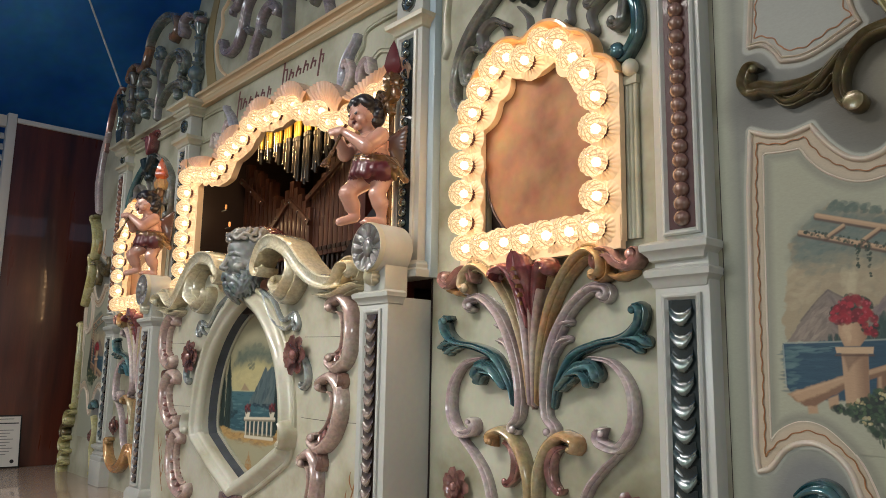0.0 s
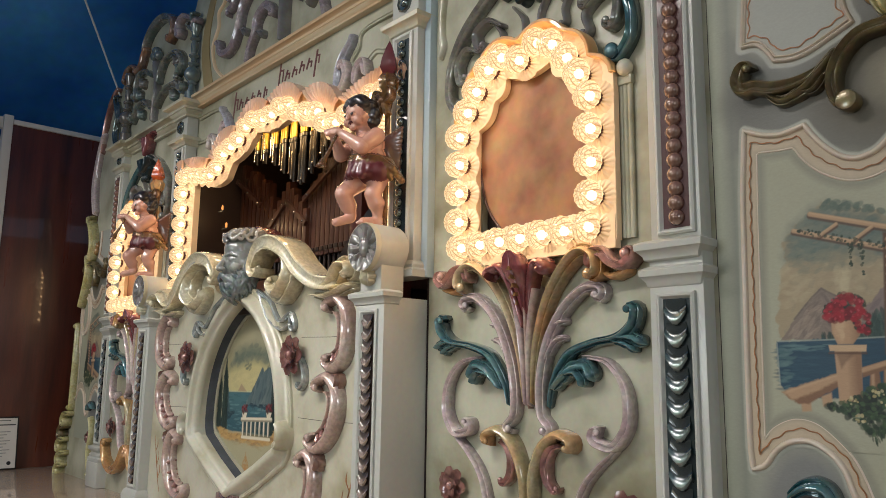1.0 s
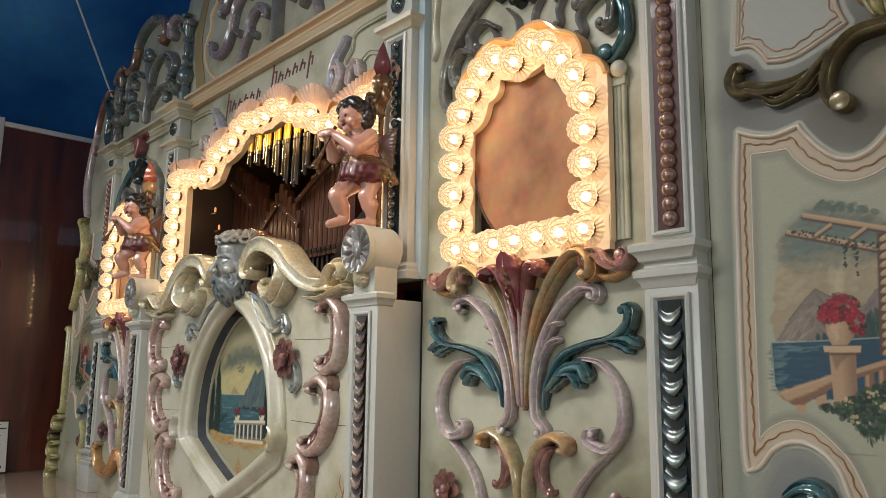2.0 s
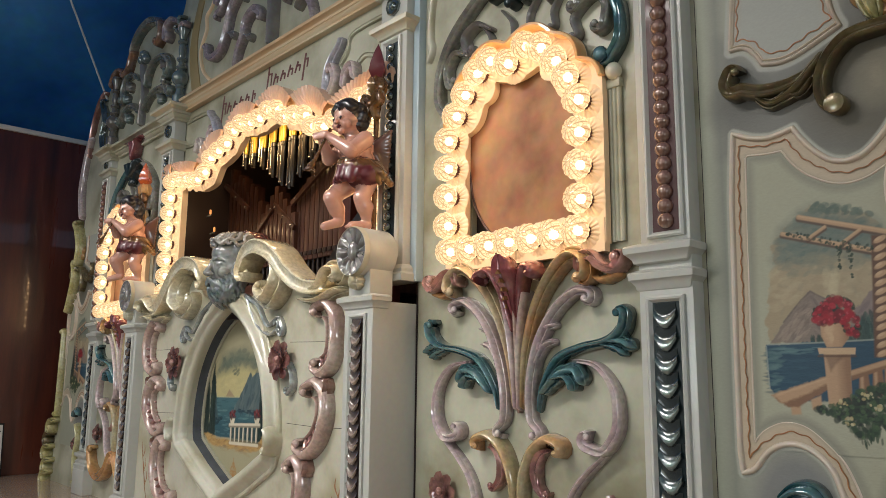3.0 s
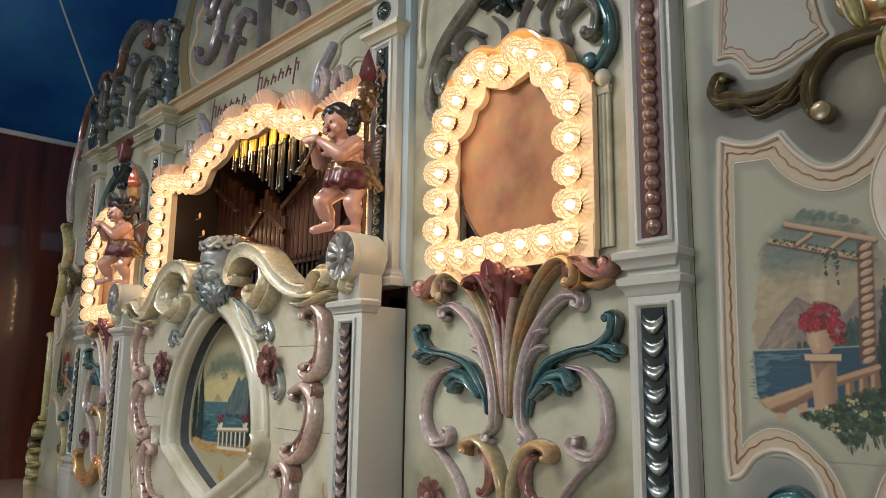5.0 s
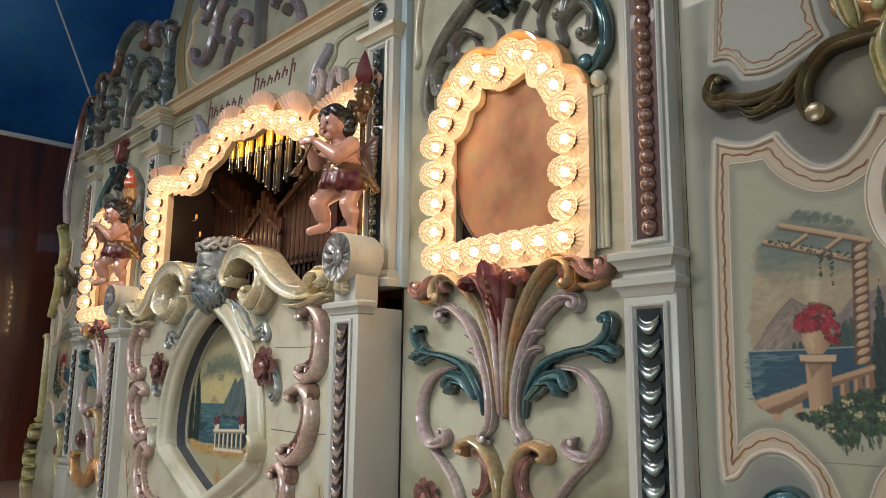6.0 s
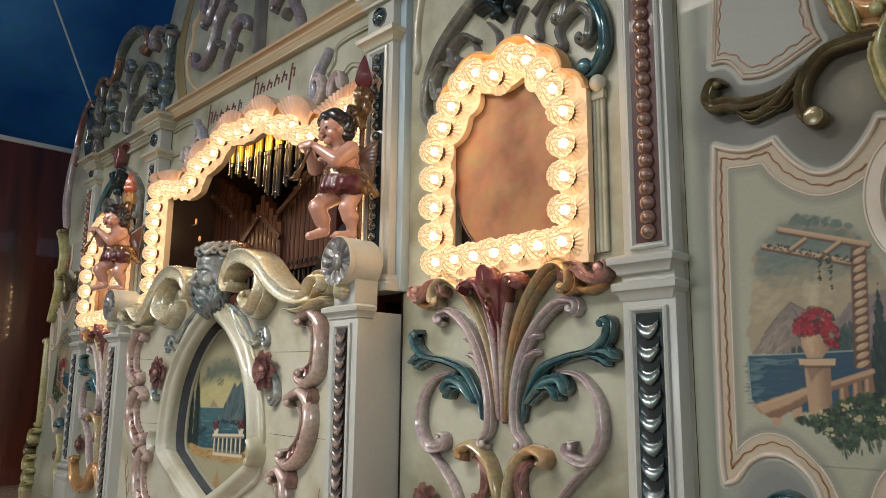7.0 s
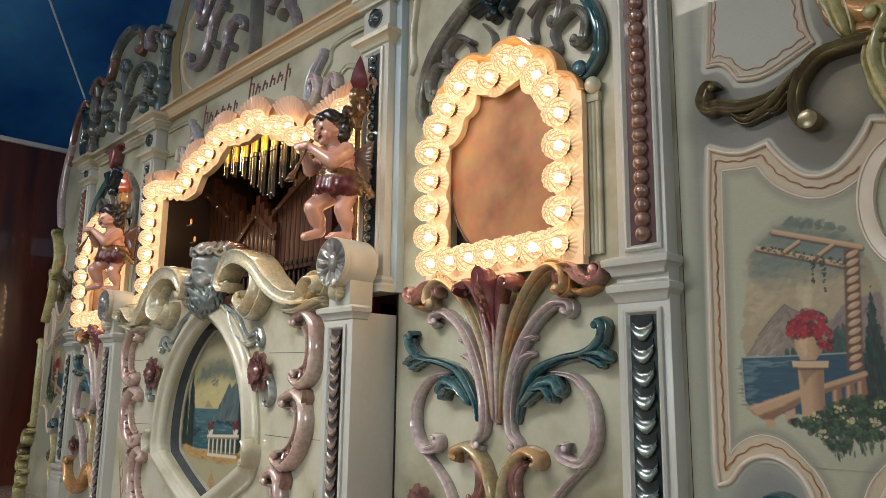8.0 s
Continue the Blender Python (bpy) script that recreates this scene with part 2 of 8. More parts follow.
def part(name, bm, mat, parent=None, label="", smooth=True):
    """Links a bmesh as one mesh object under a thing or a part; mirrors it while the other half is built."""
    if FLIP[0] < 0:
        for v in bm.verts:
            v.co.x = -v.co.x
        bmesh.ops.reverse_faces(bm, faces=bm.faces)
    for v in bm.verts:
        v.co.z += DATUM
    bmesh.ops.recalc_face_normals(bm, faces=bm.faces)
    me = bpy.data.meshes.new(name)
    bm.to_mesh(me)
    bm.free()
    for one in mat if isinstance(mat, (list, tuple)) else [mat]:
        me.materials.append(one)
    if smooth:
        me.shade_smooth()
        me.set_sharp_from_angle(angle=radians(38))
    ob = new(name, me)
    if parent:
        ob.parent = parent
        ob.matrix_parent_inverse = parent.matrix_world.inverted()
    if label:
        ob["label"] = label
    return ob


def thing(name, x, y, z, label, category, group="", kind=""):
    """An Empty at the base of a thing, which holds its parts."""
    ob = new(name)
    ob.empty_display_size = 0.05
    ob.matrix_world = Matrix.Translation((x * FLIP[0], y, z + DATUM))
    return tagged(ob, label, category, group, kind)


def box(bm, x0, x1, y0, y1, z0, z1, bevel=0.003):
    r = bmesh.ops.create_cube(bm, size=1)
    for v in r["verts"]:
        v.co = Vector(((x0 + x1) / 2 + v.co.x * (x1 - x0), (y0 + y1) / 2 + v.co.y * (y1 - y0), (z0 + z1) / 2 + v.co.z * (z1 - z0)))
    if bevel:
        es = list({e for v in r["verts"] for e in v.link_edges})
        bmesh.ops.bevel(bm, geom=es, offset=bevel, segments=2, affect="EDGES", profile=0.6)
    return bm


def boxed(*a, **k):
    return box(bmesh.new(), *a, **k)


def prism(bm, outline, y0, y1, bevel=0.0):
    """An outline of (x, z) with its face at y0 and its back at y1."""
    front = [bm.verts.new((x, y0, z)) for x, z in outline]
    back = [bm.verts.new((x, y1, z)) for x, z in outline]
    f = bm.faces.new(front)
    bm.faces.new(back[::-1])
    for i in range(len(outline)):
        j = (i + 1) % len(outline)
        bm.faces.new((front[i], back[i], back[j], front[j]))
    if bevel:
        bmesh.ops.bevel(bm, geom=list(f.edges), offset=bevel, segments=2, affect="EDGES", profile=0.6)
    return bm


def ring(bm, outer, inner, y0, y1):
    """A board with an opening; both outlines have as many corners."""
    n = len(outer)
    vs = [[bm.verts.new((x, y, z)) for x, z in o] for o, y in ((outer, y0), (inner, y0), (inner, y1), (outer, y1))]
    for i in range(n):
        j = (i + 1) % n
        for a in range(4):
            b = (a + 1) % 4
            bm.faces.new((vs[a][i], vs[a][j], vs[b][j], vs[b][i]))
    return bm


def spline(ctrl, n=10, closed=False):
    """Points along a smooth curve through the control points."""
    p = [Vector(c) for c in ctrl]
    out = []
    m = len(p)
    for i in range(m if closed else m - 1):
        if closed:
            a, b, c, d = (p[(i + k) % m] for k in (-1, 0, 1, 2))
        else:
            a, b, c, d = p[max(i - 1, 0)], p[i], p[i + 1], p[min(i + 2, m - 1)]
        for k in range(n):
            t = k / n
            out.append(0.5 * (2 * b + (c - a) * t + (2 * a - 5 * b + 4 * c - d) * t * t + (3 * b - a - 3 * c + d) * t ** 3))
    if not closed:
        out.append(p[-1])
    return [tuple(q) for q in out]


def curl(path, radius, turns, sign):
    """Lets a path of (x, z) run out into a tightening volute."""
    x, z = path[-1]
    a = math.atan2(z - path[-2][1], x - path[-2][0])
    n = max(8, int(turns * 18))
    out, step = list(path), turns * 2 * math.pi / n
    for k in range(n):
        r = radius * (1 - 0.72 * k / n)
        a += sign * step
        x, z = x + math.cos(a - sign * step / 2) * r * step, z + math.sin(a - sign * step / 2) * r * step
        out.append((x, z))
    return out


def scroll(ctrl, start=None, end=None, n=9):
    """A carved scroll's centre line: control points with volutes (radius, turns, sign) at its ends."""
    p = spline(ctrl, n)
    if end:
        p = curl(p, *end)
    if start:
        p = curl(p[::-1], *start)[::-1]
    return p


HALF = [(math.cos(math.pi * k / 8) * -1, math.sin(math.pi * k / 8)) for k in range(9)]
GUTTER = [(-0.96, -0.1), (-1, 0.35), (-0.93, 0.66), (-0.78, 0.88), (-0.58, 0.95), (-0.38, 0.86), (-0.18, 0.72), (0, 0.68), (0.18, 0.72), (0.38, 0.86), (0.58, 0.95), (0.78, 0.88), (0.93, 0.66), (1, 0.35), (0.96, -0.1)]
RIDGED = [(-0.95, -0.1), (-1, 0.25), (-0.92, 0.5), (-0.78, 0.66), (-0.62, 0.66), (-0.48, 0.6), (-0.34, 0.8), (-0.18, 0.97), (0, 1.02), (0.18, 0.97), (0.34, 0.8), (0.48, 0.6), (0.62, 0.66), (0.78, 0.66), (0.92, 0.5), (1, 0.25), (0.95, -0.1)]
FLAT = [(-1, -0.1), (-1, 0.75), (-0.85, 1), (0.85, 1), (1, 0.75), (1, -0.1)]


def taper(*stops):
    """A width along 0..1 from even stops."""
    return lambda t: float(np.interp(t, np.linspace(0, 1, len(stops)), stops))


def sweep(bm, path, w, h, prof=HALF, y=0.0, lift=None, lobes=0, closed=False):
    """A relief along a path of (x, z) on the plane y, w wide and h proud. lobes: scallops along its edges. lift: how far it stands off."""
    wf = w if callable(w) else (lambda t: w)
    hf = h if callable(h) else (lambda t: h)
    lf = lift if callable(lift) else (lambda t: lift or 0.0)
    n = len(path)
    rings = []
    toned = bm.verts.layers.float.get("ridge") or bm.verts.layers.float.new("ridge")
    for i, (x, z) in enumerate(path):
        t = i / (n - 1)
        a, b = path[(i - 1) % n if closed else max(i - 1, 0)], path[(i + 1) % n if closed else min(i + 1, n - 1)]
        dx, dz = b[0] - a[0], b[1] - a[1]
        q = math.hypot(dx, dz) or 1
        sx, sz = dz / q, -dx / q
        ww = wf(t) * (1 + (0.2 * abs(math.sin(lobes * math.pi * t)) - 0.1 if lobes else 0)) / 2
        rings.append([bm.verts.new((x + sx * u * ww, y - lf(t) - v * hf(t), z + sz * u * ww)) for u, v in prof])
        # high on the crest, low at the edges: shading kept for the colour
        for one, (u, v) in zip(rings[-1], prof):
            one[toned] = max(0.0, v) ** 1.6
    m = len(prof)
    for i in range(n if closed else n - 1):
        a, b = rings[i], rings[(i + 1) % n]
        for k in range(m - 1):
            bm.faces.new((a[k], a[k + 1], b[k + 1], b[k]))
    if not closed:
        bm.faces.new(rings[0][::-1])
        bm.faces.new(rings[-1])
    return bm


def swept(*a, **k):
    return sweep(bmesh.new(), *a, **k)


def moulding(bm, x0, x1, y, ret, z0, prof):
    """A straight moulding along x with returned ends: prof of (proud, height); ret: the y to which its ends run back."""
    rows = []
    for out, h in prof:
        rows.append([bm.verts.new(c) for c in ((x0 - out, ret, z0 + h), (x0 - out, y - out, z0 + h), (x1 + out, y - out, z0 + h), (x1 + out, ret, z0 + h))])
    for a, b in zip(rows, rows[1:]):
        for k in range(3):
            bm.faces.new((a[k], a[k + 1], b[k + 1], b[k]))
    bm.faces.new(rows[-1])
    bm.faces.new(rows[0][::-1])
    return bm


CAP = [(0.0, 0.0), (0.006, 0.004), (0.008, 0.012), (0.020, 0.024), (0.024, 0.026), (0.026, 0.040), (0.022, 0.044), (0.004, 0.050), (0.0, 0.050)]
BASE = [(0.0, 0.0), (0.022, 0.0), (0.024, 0.022), (0.016, 0.030), (0.018, 0.040), (0.010, 0.052), (0.0, 0.056)]
CORNICE = [(0.0, 0.0), (0.010, 0.0), (0.010, 0.014), (0.004, 0.018), (0.008, 0.024), (0.022, 0.036), (0.024, 0.042), (0.020, 0.046), (0.026, 0.050), (0.028, 0.064), (0.024, 0.067), (0.040, 0.080), (0.052, 0.084), (0.054, 0.088), (0.054, 0.104), (0.048, 0.110), (0.0, 0.116)]


def lathe(bm, prof, centre, axis=(0, 0, 1), n=20, rib=0.0, ribs=0):
    """A turned form: prof of (radius, height) along the axis from the centre."""
    toned = bm.verts.layers.float.get("ridge") or bm.verts.layers.float.new("ridge")
    q = Vector((0, 0, 1)).rotation_difference(Vector(axis)).to_matrix()
    c = Vector(centre)
    rings = []
    for r, h in prof:
        if r < 1e-5:
            rings.append([bm.verts.new(c + q @ Vector((0, 0, h)))])
        else:
            rings.append([bm.verts.new(c + q @ Vector((math.cos(2 * math.pi * k / n) * r * (1 + rib * math.cos(ribs * 2 * math.pi * k / n)), math.sin(2 * math.pi * k / n) * r * (1 + rib * math.cos(ribs * 2 * math.pi * k / n)), h))) for k in range(n)])
    for a, b in zip(rings, rings[1:]):
        for k in range(n):
            j = (k + 1) % n
            if len(a) > 1 and len(b) > 1:
                bm.faces.new((a[k], a[j], b[j], b[k]))
            elif len(a) > 1:
                bm.faces.new((a[k], a[j], b[0]))
            elif len(b) > 1:
                bm.faces.new((a[0], b[j], b[k]))
    for e in (rings[0], rings[-1]):
        if len(e) > 1:
            bm.faces.new(e)
    for some in rings:
        for v in some:
            v[toned] = 0.8
    return bm


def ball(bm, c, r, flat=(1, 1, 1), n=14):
    toned = bm.verts.layers.float.get("ridge") or bm.verts.layers.float.new("ridge")
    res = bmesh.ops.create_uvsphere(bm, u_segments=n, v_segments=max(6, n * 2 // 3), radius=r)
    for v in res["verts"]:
        # front of the ball lightened, rim and back shaded, through the colour tone
        v[toned] = max(0.15, -v.co.y / r)
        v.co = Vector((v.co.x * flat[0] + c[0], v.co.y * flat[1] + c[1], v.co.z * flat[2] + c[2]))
    return bm


def resample(path, n):
    """The same open path with n evenly spaced points."""
    p = np.array(path)
    s = np.concatenate([[0], np.cumsum(np.hypot(*np.diff(p, axis=0).T))])
    t = np.linspace(0, s[-1], n)
    return list(zip(np.interp(t, s, p[:, 0]).tolist(), np.interp(t, s, p[:, 1]).tolist()))


def arcs(stops):
    """A chain of arcs: (x, z, sag) of each corner; sag bows the piece that follows out to its left."""
    out = []
    for (x0, z0, s), (x1, z1, _) in zip(stops, stops[1:]):
        dx, dz = x1 - x0, z1 - z0
        for k in range(12):
            t = k / 12
            b = 4 * t * (1 - t) * s
            q = math.hypot(dx, dz)
            out.append((x0 + dx * t - dz / q * b, z0 + dz * t + dx / q * b))
    out.append(stops[-1][:2])
    return out


def band(bm, a, b, y0, y1):
    """A board between two open outlines of as many points, from its face y0 to its back y1."""
    vs = [[bm.verts.new((x, y, z)) for x, z in o] for o, y in ((a, y0), (b, y0), (b, y1), (a, y1))]
    for i in range(len(a) - 1):
        for k in range(4):
            j = (k + 1) % 4
            bm.faces.new((vs[k][i], vs[k][i + 1], vs[j][i + 1], vs[j][i]))
    bm.faces.new([vs[k][0] for k in range(4)])
    bm.faces.new([vs[k][-1] for k in (3, 2, 1, 0)])
    return bm


# ---- the room ----
def walls():
    tagged(part("floor", boxed(-4.4, 6.0, -5.0, 2.4, -1.65, -1.55, 0), M_FLOOR, smooth=False), "brown boarded floor of the exhibition room", "floor", kind="structure")
    tagged(part("wall_north", boxed(-4.4, 6.0, 2.3, 2.4, -1.55, 2.9, 0), M_PLASTER, smooth=False), "plain plastered wall behind the organ", "wall", kind="structure")
    bm = bmesh.new()
    for x0, x1, z0, z1 in ((-4.4, -0.6, -1.55, 2.9), (-0.6, 4.4, -1.55, -0.3), (-0.6, 4.4, 1.2, 2.9), (1.8, 2.8, -0.3, 1.2), (4.4, 6.0, -1.55, 2.9)):
        box(bm, x0, x1, -5.0, -4.9, z0, z1, 0)
    tagged(part("wall_south", bm, M_PLASTER, smooth=False), "plastered wall with two tall window openings", "wall", kind="structure")
    bm = bmesh.new()
    for y0, y1, z0, z1 in ((-5.0, -3.1, -1.55, 2.9), (-3.1, -1.3, -1.55, -0.3), (-3.1, -1.3, 1.2, 2.9), (-1.3, 2.4, -1.55, 2.9)):
        box(bm, 5.9, 6.0, y0, y1, z0, z1, 0)
    tagged(part("wall_east", bm, M_PLASTER, smooth=False), "plastered wall with a window opening", "wall", kind="structure")
    tagged(part("wall_west", boxed(-4.4, -4.3, -5.0, 2.4, -1.55, 2.9, 0), M_TARP, smooth=False), "wall hung with blue sheeting", "wall", kind="structure")
    # sagging blue tarpaulin roof, rising from the side wall
    bm = bmesh.new()
    nx, ny = 44, 60
    grid = []
    for i in range(nx + 1):
        row = []
        for j in range(ny + 1):
            x, y = -4.4 + 10.4 * i / nx, -5.0 + 7.4 * j / ny
            z = 1.35 + 0.62 * min(x + 4.4, 3.2) + 0.02 * (x + 4.4)
            z += 0.05 * math.sin(y * 2.6 + 0.8 * math.sin(x * 1.3)) + 0.03 * math.sin(x * 3.1 + y * 5.3) - 0.06 * math.cos(x * 2.4)
            row.append(bm.verts.new((x, y, z)))
        grid.append(row)
    for i in range(nx):
        for j in range(ny):
            bm.faces.new((grid[i][j], grid[i + 1][j], grid[i + 1][j + 1], grid[i][j + 1]))
    roof = part("ceiling", bm, M_TARP)
    sol = roof.modifiers.new("cloth", "SOLIDIFY")
    sol.thickness = 0.004
    tagged(roof, "sagging blue tarpaulin ceiling with soft folds", "ceiling", kind="structure")


def side_partition():
    t = thing("partition_screen", -3.13, 0.7, -0.86, "dark mahogany screen with a white top trim on the stage", "screen")
    part("panel", boxed(-3.14, -3.10, -0.39, 2.0, -0.86, 1.54, 0.004), M_MAHOG, t)
    part("top_trim", boxed(-3.15, -3.085, -0.39, 2.0, 1.54, 1.575, 0.004), M_TRIM, t, "thin white painted capping strip")
    part("post", boxed(-3.15, -3.08, -0.452, -0.392, -0.86, 1.60, 0.006), M_TRIM, t, "white painted corner post")
    s = thing("louvre_shutter", -3.13, -0.8, -0.86, "white louvred shutter beside the mahogany screen", "shutter")
    part("frame", box(box(box(bmesh.new(), -3.15, -3.09, -1.3, -0.455, 1.50, 1.58), -3.15, -3.09, -1.3, -1.24, -0.86, 1.50), -3.15, -3.09, -1.24, -0.455, -0.86, -0.76), M_TRIM, s)
    for k in range(28):
        bm = bmesh.new()
        box(bm, -0.03, 0.03, -1.235, -0.457, -0.006, 0.006, 0.002)
        bmesh.ops.rotate(bm, verts=bm.verts, cent=(0, 0, 0), matrix=Matrix.Rotation(radians(50), 3, "Y"))
        bmesh.ops.translate(bm, verts=bm.verts, vec=(-3.12, 0, -0.70 + k * 0.079))
        part("slat", bm, M_TRIM, s)


def stage():
    t = thing("stage", 0, 0.5, -1.55, "low stage with a polished beige marble top", "stage", kind="structure")
    part("top", boxed(-3.35, 3.5, -0.75, 2.1, -0.90, -0.86, 0.006), M_STONE, t)
    part("base", boxed(-3.3, 3.45, -0.70, 2.1, -1.55, -0.90, 0.004), M_MAHOG, t, "dark veneered stage front")


# ---- the organ front ----
M_BLUEPALE = surface("pale_blue_paint", hue(172, 190, 198), 0.36, coat=0.3, vary=0.08, scale=3)


def shared(name, me, m, parent, label=""):
    """A part that shares its mesh with its like."""
    ob = new(name, me)
    ob.parent = parent
    ob.matrix_parent_inverse = parent.matrix_world.inverted()
    ob.matrix_basis = m
    if label:
        ob["label"] = label
    return ob


def mesh_of(bm, mats, smooth=True):
    bmesh.ops.recalc_face_normals(bm, faces=bm.faces)
    me = bpy.data.meshes.new("piece")
    bm.to_mesh(me)
    bm.free()
    for one in mats:
        me.materials.append(one)
    if smooth:
        me.shade_smooth()
        me.set_sharp_from_angle(angle=radians(42))
    return me


def round_bead_mesh(mat):
    bm = bmesh.new()
    lathe(bm, [(0.0155, 0.0), (0.016, 0.004), (0.0135, 0.011), (0.008, 0.0155), (0.003, 0.017), (0, 0.0172)], (0, 0, 0), (0, -1, 0), 14)
    return mesh_of(bm, [mat])


def husk_mesh(mat, w=0.036, h=0.05):
    """A hanging husk: a tongue that swells towards its round, undercut lower lip."""
    bm = bmesh.new()
    toned = bm.verts.layers.float.new("ridge")
    rows = []
    us = [-1, -0.8, -0.5, -0.2, 0.2, 0.5, 0.8, 1]
    for i in range(10):
        t = i / 9
        row = []
        for u in us:
            drop = h * (t - 0.5) - h * 0.48 * t * (u * u)
            out = 0.001 + 0.004 * t + 0.011 * math.exp(-(((t - 0.84) / 0.17) ** 2)) * (1 - 0.45 * u * u)
            row.append(bm.verts.new((u * w / 2 * (0.86 + 0.14 * t), -out, -drop)))
            # light on the lip and shade in the hollow over it, put into the tone
            row[-1][toned] = math.exp(-(((t - 0.84) / 0.2) ** 2)) * (1 - 0.6 * u * u)
        rows.append(row)
    lip = [bm.verts.new((v.co.x * 0.94, v.co.y * 0.75 + 0.001, v.co.z - 0.003 * (1 - us[k] ** 2))) for k, v in enumerate(rows[-1])]
    back = [bm.verts.new((v.co.x * 0.9, 0.002, v.co.z + 0.004)) for v in lip]
    for a, b in zip(rows + [lip], (rows + [lip, back])[1:]):
        for k in range(7):
            bm.faces.new((a[k], a[k + 1], b[k + 1], b[k]))
    return mesh_of(bm, [mat])


def inset(t, x0, x1, z0, z1, y, mat_frame, mat_in, w=0.016, proud=0.012):
    """A moulded frame round a sunk coloured strip."""
    prof = [(0, -0.002), (0.0, proud * 0.7), (0.3 * w, proud), (0.55 * w, proud * 0.9), (0.75 * w, proud * 0.45), (w, 0.001), (w, -0.002)]
    bm = bmesh.new()
    rows = []
    for d, h in prof:
        rows.append([bm.verts.new(c) for c in ((x0 + d, y - h, z0 + d), (x1 - d, y - h, z0 + d), (x1 - d, y - h, z1 - d), (x0 + d, y - h, z1 - d))])
    for a, b in zip(rows, rows[1:]):
        for k in range(4):
            j = (k + 1) % 4
            bm.faces.new((a[k], a[j], b[j], b[k]))
    part("inset_frame", bm, mat_frame, t)
    part("inset_strip", boxed(x0 + w - 0.001, x1 - w + 0.001, y - 0.0025, y + 0.004, z0 + w - 0.001, z1 - w + 0.001, 0), mat_in, t)


def pilaster():
    s = "right" if FLIP[0] > 0 else "left"
    t = thing("organ_pilaster", 1.933, 0.02, -0.86, "pale painted organ pilaster with two beaded insets and a moulded capital", "pilaster", "organ pilasters")
    part("shaft", boxed(1.868, 2.008, 0.0, 0.09, -0.86, 0.10, 0.003), M_BLUEGREY, t)
    part("upper_shaft", boxed(1.876, 2.007, 0.0, 0.09, 0.10, 1.13, 0.003), M_BLUEGREY, t)
    part("plinth", boxed(1.838, 2.028, -0.026, 0.09, -0.86, -0.72, 0.004), M_BLUEGREY, t)
    part("base_moulding", moulding(bmesh.new(), 1.862, 2.005, 0.0, 0.09, -0.72, BASE), M_BLUEGREY, t)
    part("base_moulding", moulding(bmesh.new(), 1.862, 2.005, 0.0, 0.09, -0.675, CAP), M_BLUEGREY, t)
    part("lower_capital", moulding(bmesh.new(), 1.868, 2.000, 0.0, 0.075, 0.022, [(a * 0.75, b) for a, b in CAP]), M_BLUEGREY, t)
    part("upper_capital", moulding(bmesh.new(), 1.866, 1.998, -0.006, 0.075, 0.084, [(a * 0.9, b) for a, b in CAP]), M_BLUEGREY, t)
    inset(t, 1.889, 1.988, -0.62, 0.008, 0.0, M_BLUEGREY, M_DARKTEAL)
    inset(t, 1.898, 1.996, 0.143, 1.02, 0.0, M_BLUEGREY, M_OXBLOOD)
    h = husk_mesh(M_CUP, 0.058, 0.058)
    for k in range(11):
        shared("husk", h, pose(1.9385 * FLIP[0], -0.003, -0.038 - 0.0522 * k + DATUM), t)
    b = round_bead_mesh(M_BROWNBEAD)
    for k in range(24):
        shared("bead", b, pose(1.949 * FLIP[0], -0.002, 0.182 + 0.0343 * k + DATUM) @ Matrix.Scale(1.25, 4), t)
    part("neck_moulding", moulding(bmesh.new(), 1.862, 2.005, 0.0, 0.075, 1.03, CAP), M_CREAM, t)
    medallion(t, 1.934, -0.008, 1.104, 0.024)
    part("head_block", boxed(1.856, 2.011, -0.008, 0.09, 1.076, 1.13, 0.003), M_BLUEGREY, t)
    part("cornice", moulding(bmesh.new(), 1.856, 2.011, -0.008, 0.10, 1.122, [(a, b * 0.8) for a, b in CORNICE]), M_CREAM, t)


def medallion(t, x, y, z, r=0.034):
    bm = bmesh.new()
    lathe(bm, [(r, 0), (r, 0.008), (r * 0.88, 0.013), (r * 0.8, 0.006), (r * 0.45, 0.005), (r * 0.3, 0.014), (0, 0.018)], (x, y, z), (0, -1, 0), 24, 0.04, 8)
    part("medallion", bm, M_SHELLTEAL, t, "small grey-green lacquered medallion")


def column():
    t = thing("organ_column", 0.943, 0.0, 0.12, "pale blue-grey organ column with a dark beaded inset", "column", "organ columns")
    part("shaft", boxed(0.872, 1.014, -0.03, 0.03, 0.13, 1.13, 0.003), M_BLUEGREY, t)
    part("corner_strip", boxed(1.015, 1.045, 0.0, 0.035, 0.12, 1.13, 0.003), M_BLUEPALE, t)
    part("base_moulding", moulding(bmesh.new(), 0.872, 1.014, -0.03, 0.035, 0.12, BASE), M_BLUEGREY, t)
    part("capital", moulding(bmesh.new(), 0.872, 1.014, -0.03, 0.035, 0.972, [(a * 1.2, b * 1.1) for a, b in CAP]), M_CREAM, t)
    inset(t, 0.886, 0.992, 0.20, 0.965, -0.03, M_BLUEGREY, M_DARKTEAL, 0.02)
    b = round_bead_mesh(M_SHELLTEAL)
    for k in range(21):
        shared("bead", b, pose(0.939 * FLIP[0], -0.032, 0.236 + 0.0347 * k + DATUM), t)
    medallion(t, 0.943, -0.03, 1.082)
    part("cornice", moulding(bmesh.new(), 0.866, 1.02, -0.036, 0.04, 1.128, [(a, b * 0.74) for a, b in CORNICE]), M_CREAM, t)


